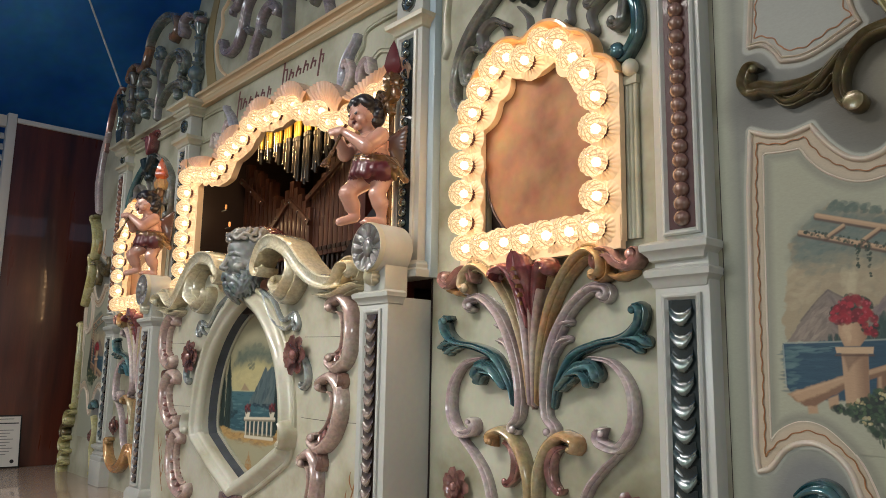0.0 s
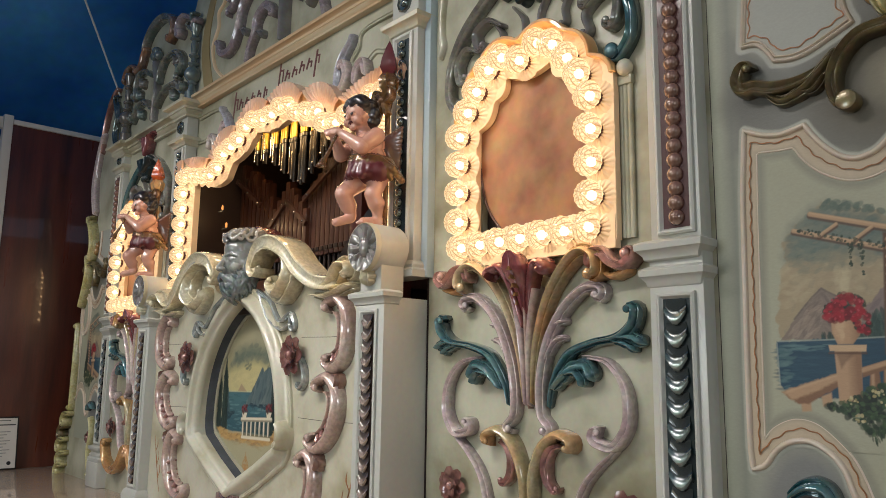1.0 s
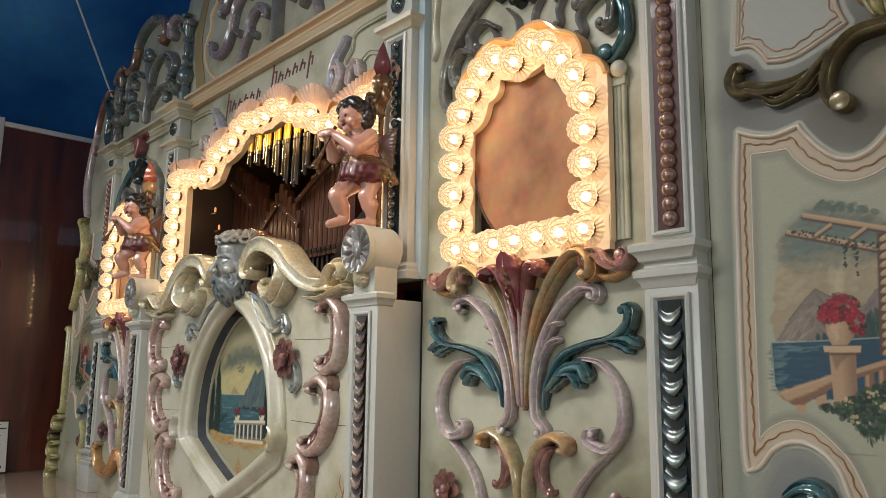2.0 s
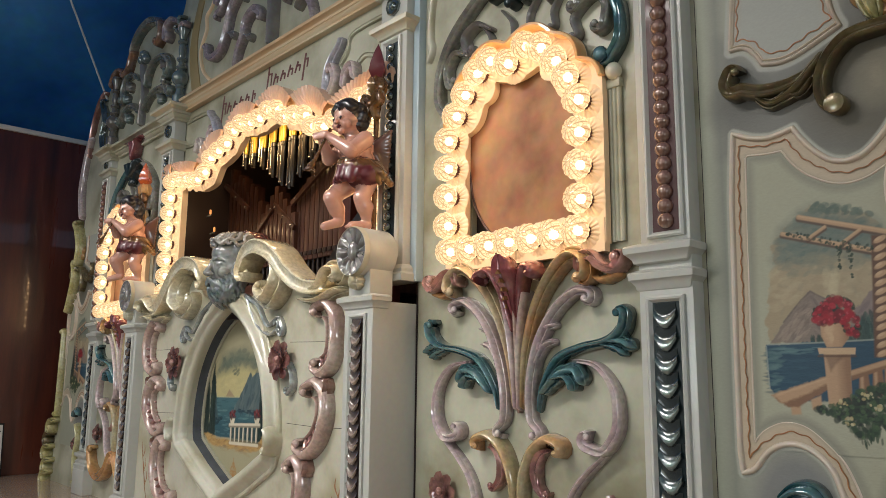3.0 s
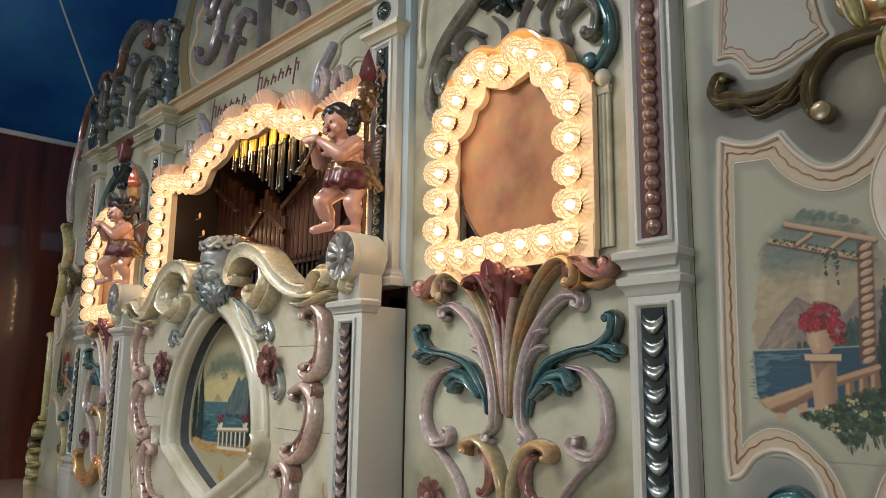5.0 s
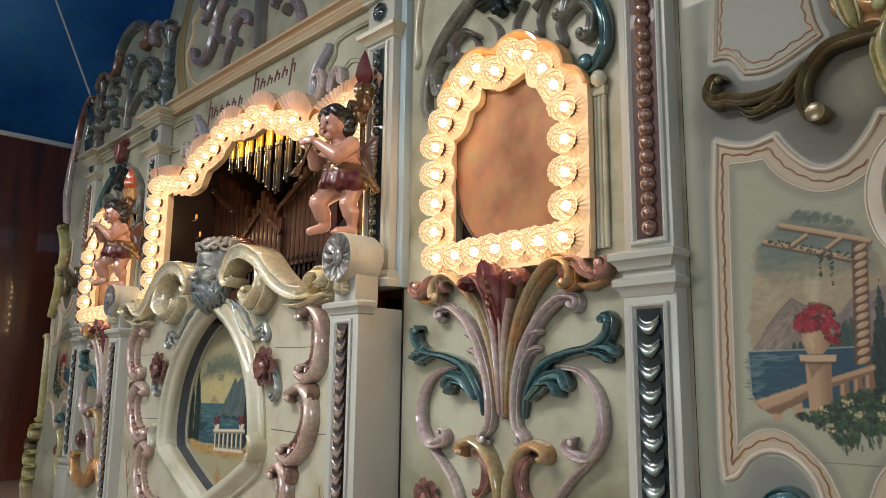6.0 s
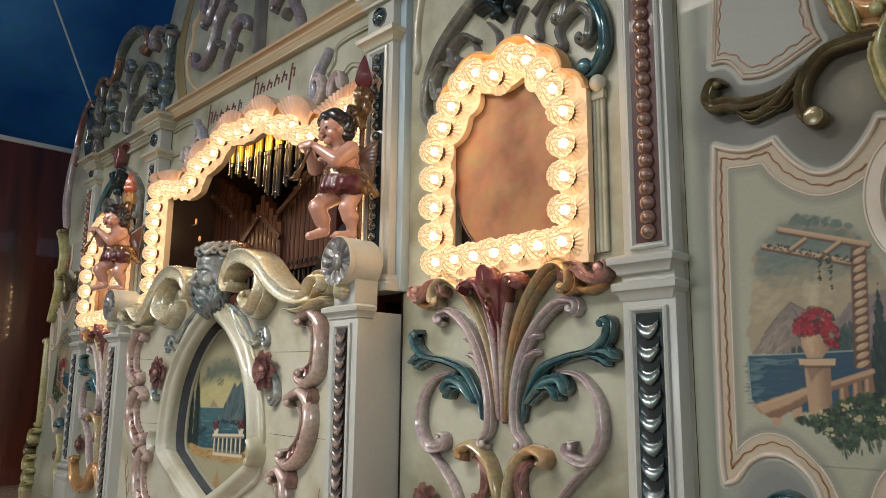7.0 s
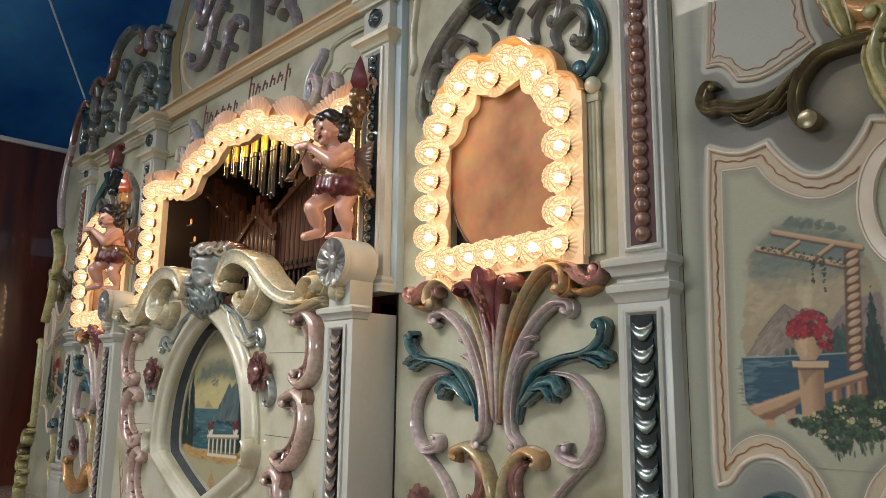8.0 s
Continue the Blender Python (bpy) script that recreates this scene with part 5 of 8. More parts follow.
    cv.dabs([(2.302, 0.085), (2.312, 0.085), (2.308, 0.036), (2.304, 0.036)], 26, 0.003, 0.0026, 0, leaf_tone, 26, 0.9, 1.5)
    cv.dabs([(2.322, 0.083), (2.333, 0.083), (2.329, 0.012), (2.325, 0.012)], 28, 0.003, 0.0026, 0, leaf_tone, 27, 0.9, 1.5)
    cv.dabs([(2.24, 0.160), (2.27, 0.178), (2.34, 0.158), (2.37, 0.14), (2.30, 0.152)], 60, 0.0075, 0.005, 0.2, ((98, 116, 104), (118, 132, 116)), 28, 0.7, 0.8)


def wing_painting(t, y, frame_outer, frame_inner, upper):
    near = FLIP[0] > 0
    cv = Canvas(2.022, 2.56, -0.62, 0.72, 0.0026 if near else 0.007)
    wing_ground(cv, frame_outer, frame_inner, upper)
    cv.hang("shaded_field", y - 0.0015, t, "airbrushed grey-green and taupe panel paint with painted-in shading")
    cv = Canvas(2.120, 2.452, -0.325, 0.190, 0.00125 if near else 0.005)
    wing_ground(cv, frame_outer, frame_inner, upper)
    lake_view(cv)
    cv.hang("lake_painting", y - 0.0032, t, "painted lake view with a pergola and a red-flowered urn")


BANDED = [(-1, -0.1), (-1, 0.6), (-0.9, 0.95), (-0.78, 0.95), (-0.7, 0.6), (-0.55, 0.55), (0.6, 0.5), (0.68, 0.75), (0.85, 0.75), (0.95, 0.4), (1, -0.1)]


def wobble(path, amp, every, side=0.0):
    out = []
    s = 0.0
    for i, (x, z) in enumerate(path):
        a, b = path[max(i - 1, 0)], path[min(i + 1, len(path) - 1)]
        dx, dz = b[0] - a[0], b[1] - a[1]
        q = math.hypot(dx, dz) or 1
        k = side + amp * math.sin(s / every * 6.283) + amp * 0.6 * math.sin(s / every * 2.3)
        s += q / 2
        out.append((x - dz / q * k, z + dx / q * k))
    return out


def wing_carving(t):
    y = 0.045
    m = 2.336
    out_l = resample([(m, -0.475), (2.305, -0.452), (2.284, -0.41)], 8) + spline([(2.277, -0.392), (2.267, -0.361), (2.243, -0.331), (2.205, -0.311), (2.165, -0.314), (2.134, -0.333), (2.108, -0.366), (2.081, -0.376)], 5) + [(2.077, -0.33), (2.080, -0.1), (2.088, 0.22), (2.099, 0.366)] + spline([(2.099, 0.366), (2.14, 0.347), (2.178, 0.339), (2.209, 0.343), (2.232, 0.349)], 5)[1:] + spline([(2.232, 0.349), (2.245, 0.326), (2.271, 0.292), (2.303, 0.264), (m, 0.254)], 5)[1:]
    in_l = [(m, -0.43), (2.316, -0.41)] + spline([(2.307, -0.383), (2.289, -0.343), (2.26, -0.308), (2.219, -0.275), (2.174, -0.268), (2.131, -0.287), (2.110, -0.312)], 5) + [(2.112, -0.2), (2.116, 0.0), (2.122, 0.218), (2.125, 0.309)] + spline([(2.125, 0.309), (2.176, 0.304), (2.206, 0.304)], 5)[1:] + spline([(2.206, 0.304), (2.223, 0.275), (2.256, 0.241), (2.30, 0.216), (m, 0.209)], 5)[1:]
    outer, inner = out_l + mirror_pts(out_l[-2:0:-1], m), in_l + mirror_pts(in_l[-2:0:-1], m)
    up = [(2.118, 0.72), (2.112, 0.65), (2.104, 0.563)] + spline([(2.104, 0.563), (2.127, 0.562), (2.146, 0.553), (2.165, 0.53), (2.176, 0.509)], 5)[1:] + spline([(2.176, 0.509), (2.214, 0.501), (2.251, 0.506), (2.30, 0.525), (2.343, 0.543)], 5)[1:] + spline([(2.343, 0.543), (2.330, 0.578), (2.322, 0.64), (2.326, 0.72)], 5)[1:]
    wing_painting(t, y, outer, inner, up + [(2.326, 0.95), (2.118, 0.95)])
    part("panel_frame", swept(resample(outer + outer[:1], 260)[:-1], 0.013, 0.010, HALF, y, closed=True), M_FRAMEPALE, t, "pinkish white moulded frame")
    part("panel_frame", swept(resample(inner + inner[:1], 260)[:-1], 0.005, 0.0035, HALF, y, closed=True), M_FRAMEPALE, t)
    mid = spline([(2.098, -0.345), (2.125, -0.315), (2.170, -0.289), (2.215, -0.292), (2.252, -0.318), (2.282, -0.352), (2.296, -0.39), (2.312, -0.43)], 8)
    side = [(2.098, -0.345), (2.100, -0.1), (2.106, 0.22), (2.112, 0.335)]
    top = spline([(2.112, 0.335), (2.16, 0.324), (2.215, 0.327)], 8) + spline([(2.215, 0.327), (2.236, 0.297), (2.264, 0.266), (2.30, 0.241), (2.338, 0.232), (2.378, 0.239), (2.41, 0.26)], 8)[1:]
    for line in (mid, side, top):
        part("painted_line", swept(wobble(resample(line, 150), 0.0016, 0.034), 0.0026, 0.0012, FLAT, y - 0.0036), M_LINE, t, "thin wavering ochre line")
    part("panel_frame", swept(resample(up, 120), 0.010, 0.010, HALF, y), M_FRAMEPALE, t)
    part("panel_frame", swept(resample([(2.212 + (x - 2.212) * 0.95, 0.72 + (z - 0.72) * 0.95) for x, z in up], 120), 0.005, 0.006, HALF, y), M_FRAMEPALE, t)
    part("painted_line", swept(wobble(resample([(2.214 + (x - 2.214) * 0.86, 0.72 + (z - 0.72) * 0.88) for x, z in up], 160), 0.0022, 0.035), 0.003, 0.0012, FLAT, y - 0.0022), M_LINE, t)
    # gilt-bronze scrolls between the panels
    carve(t, "leaf_scroll", M_BRONZE, [(2.30, 0.475), (2.262, 0.452), (2.222, 0.440), (2.175, 0.440), (2.140, 0.452), (2.114, 0.452), (2.102, 0.474), (2.110, 0.498)], taper(0.010, 0.022, 0.030, 0.036, 0.036, 0.034, 0.028), taper(0.012, 0.022, 0.030, 0.036, 0.034), y, GUTTER, end=(0.012, 0.5, -1), eye=0.010, label="bronze lacquered leaf scroll with a bright gilt curl")
    leaf(t, "leaf_blade", M_BRONZE, [(2.158, 0.438), (2.195, 0.408), (2.245, 0.425), (2.290, 0.462), (2.318, 0.492)], 0.034, 0.026, y, 3)
    leaf(t, "leaf_blade", M_BRONZE, [(2.22, 0.42), (2.262, 0.416), (2.288, 0.444)], 0.020, 0.022, y, 0)
    carve(t, "big_scroll", M_BRONZE, [(2.56, 0.455), (2.52, 0.492), (2.46, 0.506), (2.404, 0.509), (2.362, 0.504), (2.332, 0.482), (2.312, 0.452), (2.304, 0.418), (2.308, 0.385), (2.322, 0.366)], taper(0.04, 0.034, 0.030, 0.030, 0.030, 0.030), taper(0.03, 0.034, 0.032, 0.03), y, GUTTER, label="dark bronze lacquered S-scroll")
    part("scroll_button", lathe(bmesh.new(), [(0.021, 0), (0.022, 0.030), (0.020, 0.036), (0.013, 0.038), (0, 0.0385)], (2.330, y, 0.371), (0, -1, 0), 24), M_BRONZE, t)
    leaf(t, "shell_leaf", M_ORANGE, [(2.372, 0.66), (2.41, 0.60), (2.47, 0.565), (2.55, 0.575)], 0.10, 0.03, y, 5, "orange-gold carved shell leaf")
    rnd = [(2.498 + 0.082 * math.cos(k * 0.1309), 0.178 + 0.122 * math.sin(k * 0.1309)) for k in range(48)]
    part("oval_frame", swept(rnd, 0.036, 0.013, BANDED, y - 0.002, closed=True), M_FRAMEPALE, t)
    carve(t, "foot_leaf", M_TEAL, [(2.16, -0.425), (2.195, -0.400), (2.235, -0.402), (2.255, -0.44)], taper(0.02, 0.045, 0.03), 0.03, y, RIDGED)
    carve(t, "foot_leaf", M_YELLOW, [(2.12, -0.80), (2.17, -0.68), (2.14, -0.56), (2.19, -0.47)], taper(0.03, 0.045, 0.02), 0.03, y, RIDGED, start=(0.02, 0.6, 1), eye=0.012)
    flower(t, 2.20, y, -0.60, 0.05, M_BLOOM, 7)
    # carved outer edge
    carve(t, "edge_moulding", M_YELLOW, [(2.60, -0.43), (2.60, -0.1), (2.60, 0.1)], 0.03, 0.03, y, HALF, start=(0.016, 0.6, 1), end=(0.016, 0.6, -1), eye=0.016)
    for a, b, mat in (((2.64, -0.50), 0.05, M_YELLOW), ((2.69, -0.585), 0.046, M_BRONZE), ((2.70, -0.67), 0.05, M_YELLOW), ((2.68, -0.755), 0.045, M_YELLOW), ((2.70, -0.83), 0.04, M_YELLOW)):
        carve(t, "edge_roll", mat, [(a[0] - 0.06, a[1] + 0.03), (a[0] - 0.01, a[1] + 0.025), (a[0] + 0.02, a[1])], taper(0.03, 0.05, 0.045), 0.05, y, GUTTER, end=(b * 0.5, 0.8, -1), eye=0.014)
    carve(t, "edge_leaf", M_YELLOW, [(2.42, 0.52), (2.40, 0.64), (2.45, 0.75), (2.50, 0.80)], taper(0.03, 0.07, 0.06, 0.03), 0.045, y, RIDGED, end=(0.02, 0.6, 1), eye=0.014, lobes=5)
    carve(t, "edge_leaf", M_YELLOW, [(2.56, 0.22), (2.50, 0.34), (2.46, 0.46), (2.49, 0.54)], taper(0.03, 0.06, 0.05, 0.03), 0.04, y, RIDGED, end=(0.02, 0.6, 1), eye=0.014, lobes=5)
    carve(t, "edge_band", M_LILAC, [(2.44, 0.84), (2.49, 0.98), (2.50, 1.1), (2.45, 1.28), (2.38, 1.40)], taper(0.05, 0.07, 0.06, 0.04), 0.03, y, GUTTER)
    for k in range(12):
        s = k / 11
        x, z = 2.445 + 0.055 * math.sin(math.pi * (0.15 + 0.8 * s)), 0.88 + 0.42 * s
        part("edge_rib", swept([(x - 0.018, z), (x, z + 0.003), (x + 0.022, z)], taper(0.016, 0.02, 0.014), 0.03, HALF, y), M_LILAC, t)
    carve(t, "edge_leaf", M_SHELLTEAL, [(2.10, 1.22), (2.16, 1.34), (2.14, 1.46), (2.20, 1.58)], taper(0.02, 0.05, 0.05, 0.02), 0.035, y, RIDGED, end=(0.02, 0.6, 1), eye=0.012, lobes=5)


def baluster(t, x, z0, y, mat, r):
    """A turned finial: plinth, ball, collars and a tapered neck."""
    prof = [(0.036, 0), (0.036, 0.05), (0.026, 0.056), (0.020, 0.075), (0.018, 0.092), (0.026, 0.10), (0.024, 0.108)]
    prof += [(r * math.sin(radians(a)), 0.152 - r * math.cos(radians(a))) for a in range(30, 156, 14)]
    prof += [(0.019, 0.200), (0.029, 0.208), (0.029, 0.216), (0.017, 0.224), (0.015, 0.245), (0.027, 0.254), (0.027, 0.264), (0.015, 0.272), (0.020, 0.30), (0.020, 0.33), (0.014, 0.345), (0.026, 0.353), (0.026, 0.362), (0.017, 0.372), (0.022, 0.40), (0.034, 0.432), (0.026, 0.452), (0.0, 0.458)]
    part("baluster", lathe(bmesh.new(), prof, (x, y, z0), (0, 0, 1), 24), mat, t, "dark grey-green turned baluster")


def pediment():
    t = thing("organ_pediment", 0, 0.05, 1.25, "tall carved organ pediment with mauve and teal scrolls", "pediment")
    half = spline([(2.43, 1.20), (2.405, 1.45), (2.32, 1.61), (2.2, 1.66), (2.08, 1.725), (1.91, 1.745), (1.76, 1.805), (1.70, 1.88), (1.54, 1.93), (1.38, 1.90), (1.2, 1.80), (1.08, 1.80), (1.0, 1.95), (0.8, 2.2), (0.4, 2.42), (0, 2.5)], 6)
    bm = bmesh.new()
    prism(bm, [(x, z) for x, z in half] + [(-x, z) for x, z in half[-2::-1]], 0.05, 0.10)
    part("board", bm, M_GREY, t)
    y = 0.05
    for s in (1, -1):
        q = lambda pts: [(s * x, z) for x, z in pts]
        part("ochre_band", swept(spline(q([(0.79, 1.24), (0.83, 1.33), (0.885, 1.55), (0.83, 1.78), (0.70, 1.98), (0.5, 2.15)]), 8), taper(0.10, 0.09, 0.07, 0.09), 0.006, FLAT, y), P_OCHRE, t)
        part("white_bead", swept(spline(q([(0.60, 1.275), (0.68, 1.324), (0.748, 1.392), (0.782, 1.507), (0.728, 1.60), (0.735, 1.68), (0.668, 1.727), (0.58, 1.88)]), 8), 0.016, 0.016, HALF, y), M_WHITE, t)
        carve(t, "mauve_scroll", M_MAUVE, q([(0.27, 1.74), (0.34, 1.67), (0.425, 1.59), (0.458, 1.49), (0.505, 1.42), (0.58, 1.400), (0.645, 1.425), (0.662, 1.475)]), taper(0.05, 0.06, 0.05, 0.046, 0.044, 0.034), 0.034, y, GUTTER, end=(0.018, 0.35, s * -1), eye=0.012)
        carve(t, "mauve_scroll", M_MAUVE, q([(0.345, 1.27), (0.318, 1.35), (0.275, 1.41), (0.266, 1.46), (0.225, 1.498), (0.165, 1.505), (0.115, 1.465)]), taper(0.026, 0.036, 0.045, 0.05, 0.036), 0.034, y, GUTTER, end=(0.016, 0.4, s), eye=0.012)
        carve(t, "mauve_scroll", M_MAUVE, q([(0.47, 1.80), (0.50, 1.70), (0.535, 1.645), (0.575, 1.632)]), taper(0.05, 0.045, 0.036), 0.03, y, GUTTER, end=(0.014, 0.5, s * -1), eye=0.012)
        for x, z in ((0.425, 1.47), (0.25, 1.40), (0.33, 1.63)):
            leaf(t, "mauve_leaf", M_PEWTER, q([(x, z), (x - 0.03, z - 0.012), (x - 0.05, z - 0.035)]), 0.04, 0.036, y, 0)
        carve(t, "mauve_scroll", M_MAUVE, q([(0.56, 1.66), (0.54, 1.78), (0.44, 1.92), (0.26, 1.97)]), taper(0.04, 0.06, 0.06, 0.04), 0.045, y, GUTTER, end=(0.03, 0.6, s), eye=0.016)
        baluster(t, s * 0.965, 1.245, 0.02, M_BALUSTER, 0.046)
        baluster(t, s * 1.965, 1.245, 0.02, M_BALUSTERBROWN, 0.048)
        # leaf crown and rolls over the balusters
        for dx, dz, mat in ((0.03, 0.0, M_TEALDIM), (-0.035, 0.01, M_MAUVE), (0.0, 0.05, M_TEALDIM)):
            carve(t, "crown_leaf", mat, q([(0.975 + dx * 0.3, 1.65 + dz), (0.982 + dx * 0.8, 1.685 + dz), (0.982 + dx * 1.5, 1.692 + dz)]), taper(0.016, 0.032, 0.022), 0.034, y - 0.02, RIDGED, end=(0.012, 0.6, s), eye=0.009)
        carve(t, "crown_roll", M_MAUVE, q([(1.06, 1.76), (1.12, 1.79), (1.19, 1.775), (1.20, 1.72)]), taper(0.03, 0.05, 0.04), 0.045, y, GUTTER, end=(0.022, 0.7, -s), eye=0.014)
        carve(t, "rim_scroll", M_TEALDIM, q([(1.745, 1.775), (1.70, 1.85), (1.61, 1.90), (1.50, 1.912), (1.41, 1.895), (1.335, 1.855), (1.295, 1.79)]), taper(0.03, 0.05, 0.052, 0.046, 0.036), 0.04, y, GUTTER)
        carve(t, "rim_curl", M_AGEDGOLD, q([(1.36, 1.885), (1.29, 1.83), (1.275, 1.76), (1.315, 1.72)]), taper(0.03, 0.045, 0.045, 0.034), 0.045, y, HALF, end=(0.020, 0.6, s), eye=0.014)
        carve(t, "rim_roll", M_AGEDGOLD, q([(1.71, 1.80), (1.75, 1.75), (1.78, 1.70), (1.85, 1.675)]), taper(0.03, 0.046, 0.042, 0.03), 0.04, y, HALF, end=(0.018, 0.6, s), eye=0.012)
        carve(t, "stem", M_PEWTER, q([(1.535, 1.27), (1.515, 1.36), (1.500, 1.45), (1.51, 1.53), (1.54, 1.60), (1.553, 1.665)]), taper(0.05, 0.030, 0.024, 0.024, 0.04, 0.05), 0.034, y, HALF)
        bm = bmesh.new()
        for dx, dz, r in ((-0.035, 0.0, 0.03), (0.03, 0.012, 0.028), (0.0, 0.036, 0.03)):
            ball(bm, (s * (1.55 + dx), y - 0.02, 1.685 + dz), r)
        part("bud", bm, M_BALUSTER, t, "dark lacquered bud")
        for ctrl, e in (([(1.468, 1.49), (1.450, 1.56), (1.40, 1.615), (1.33, 1.628), (1.235, 1.615), (1.155, 1.56), (1.135, 1.51), (1.19, 1.475)], -s), ([(1.60, 1.575), (1.66, 1.62), (1.74, 1.648), (1.81, 1.64), (1.845, 1.58), (1.838, 1.53)], s), ([(1.48, 1.345), (1.43, 1.395), (1.35, 1.428), (1.265, 1.43), (1.18, 1.41), (1.135, 1.365)], -s), ([(1.54, 1.345), (1.61, 1.40), (1.70, 1.44), (1.79, 1.43), (1.86, 1.37)], s)):
            carve(t, "teal_scroll", M_TEALDIM, q(ctrl), taper(0.016, 0.034, 0.044, 0.05, 0.034), 0.036, y, RIDGED, end=(0.026, 0.7, e), eye=0.014, lobes=4)
        for x, z in ((1.24, 1.56), (1.76, 1.575), (1.25, 1.36), (1.74, 1.37), (1.20, 1.50), (1.80, 1.51)):
            leaf(t, "curl_leaf", M_BALUSTERBROWN if z > 1.52 else M_TEALDIM, q([(x, z + 0.03), (x - 0.025, z), (x - 0.02, z - 0.04)]), 0.045, 0.04, y, 3)
        carve(t, "edge_roll", M_AGEDGOLD, q([(1.86, 1.70), (1.92, 1.735), (2.0, 1.725), (2.04, 1.68)]), taper(0.03, 0.045, 0.03), 0.045, y, HALF, end=(0.02, 0.6, -s), eye=0.014)
        carve(t, "edge_moulding", M_ROSEWOOD, q([(2.42, 1.26), (2.40, 1.42), (2.35, 1.54), (2.28, 1.625), (2.18, 1.665)]), 0.03, 0.03, y, GUTTER)
    carve(t, "centre_stem", M_PEWTER, [(0.0, 1.26), (0.0, 1.42), (0.0, 1.60), (0.0, 1.8)], taper(0.03, 0.04, 0.03), 0.045, y, HALF)
    return t


M_BALUSTER = surface("grey_green_lacquer", hue(96, 116, 116), 0.2, metal=0.15, coat=1.0, vary=0.25, scale=16, second=hue(128, 136, 132))
M_BALUSTERBROWN = surface("brown_olive_lacquer", hue(112, 100, 90), 0.22, metal=0.15, coat=1.0, vary=0.25, scale=16, second=hue(136, 132, 122))
M_AGEDGOLD = surface("aged_gold_lacquer", hue(176, 128, 96), 0.25, metal=0.2, coat=0.8, vary=0.35, scale=14, second=hue(110, 100, 92), ground=0.6)
P_OCHRE = paint("painted_ochre_band", (150, 132, 92), (164, 146, 108), 5, 0.1)
M_MAUVE = surface("dull_mauve_lacquer", hue(150, 134, 142), 0.25, metal=0.1, coat=0.8, vary=0.22, scale=10, second=hue(174, 162, 160), ground=0.55)
M_TEALDIM = surface("dim_teal_lacquer", hue(98, 126, 122), 0.25, metal=0.15, coat=0.9, vary=0.3, scale=12, second=hue(160, 146, 130), mixat=(0.45, 0.62), ground=0.5)


def sign_letters(t):
    """Two painted words, drawn as plain slanting bars of their size."""
    y = 0.034
    for x0, x1, z0, tall in ((-0.475, -0.125, 1.062, (0.098, 0.05, 0.044, 0.05, 0.046, 0.046)), (-0.045, 0.315, 1.083, (0.098, 0.046, 0.044, 0.05, 0.046, 0.064))):
        step = (x1 - x0) / len(tall)
        for k, h in enumerate(tall):
            x, low = x0 + k * step, z0 - (0.05 if k in (0, len(tall) - 1) else 0.0)
            w = step * (0.62 if k else 0.7)
            part("letter_bar", swept([(x, low), (x + 0.010, (low + z0 + h) / 2), (x + 0.022, z0 + h)], 0.012, 0.0015, FLAT, y), M_LETTER, t, smooth=False)
            part("letter_bar", swept([(x + 0.012, z0 + h * 0.55), (x + w * 0.6, z0 + h * 0.6), (x + w, z0 + h * 0.55)], 0.009, 0.0012, FLAT, y), M_LETTER, t, smooth=False)
            part("letter_bar", swept([(x + w * 0.9, z0), (x + w, z0 + h * 0.3), (x + w * 1.1, z0 + h * 0.6)], 0.010, 0.0013, FLAT, y), M_LETTER, t, smooth=False)


def centre_carving(t):
    y = 0.034
    sign_letters(t)
    for s in (1, -1):
        q = lambda pts: [(s * x, z) for x, z in pts]
        carve(t, "console_scroll", M_BLUELILAC, q([(0.562, 1.115), (0.552, 1.085), (0.505, 1.04), (0.47, 0.98), (0.462, 0.91)]), taper(0.028, 0.036, 0.046, 0.05, 0.04), taper(0.028, 0.032, 0.03), y, RIDGED)
        carve(t, "lilac_curl", M_LILAC, q([(0.47, 0.90), (0.51, 0.90), (0.54, 0.95), (0.52, 1.0)]), taper(0.03, 0.04, 0.03), 0.035, y, GUTTER, end=(0.015, 0.6, s), eye=0.012)
        carve(t, "lilac_curl", M_LILAC, q([(0.60, 0.89), (0.61, 0.95), (0.65, 0.97), (0.67, 0.91)]), taper(0.03, 0.04, 0.03), 0.035, y, GUTTER)
        part("corner_panel", swept(spline(q([(0.85, 1.12), (0.62, 1.115), (0.585, 1.05), (0.54, 1.01), (0.56, 0.985), (0.60, 1.0), (0.64, 0.975), (0.70, 1.0), (0.76, 0.985), (0.85, 0.99)]), 6), 0.018, 0.012, BANDED, y), M_GREY, t)


M_BLUELILAC = surface("pale_lilac_lacquer", hue(170, 170, 184), 0.22, metal=0.15, coat=0.9, vary=0.15, scale=9, second=hue(186, 184, 186), ground=0.7)


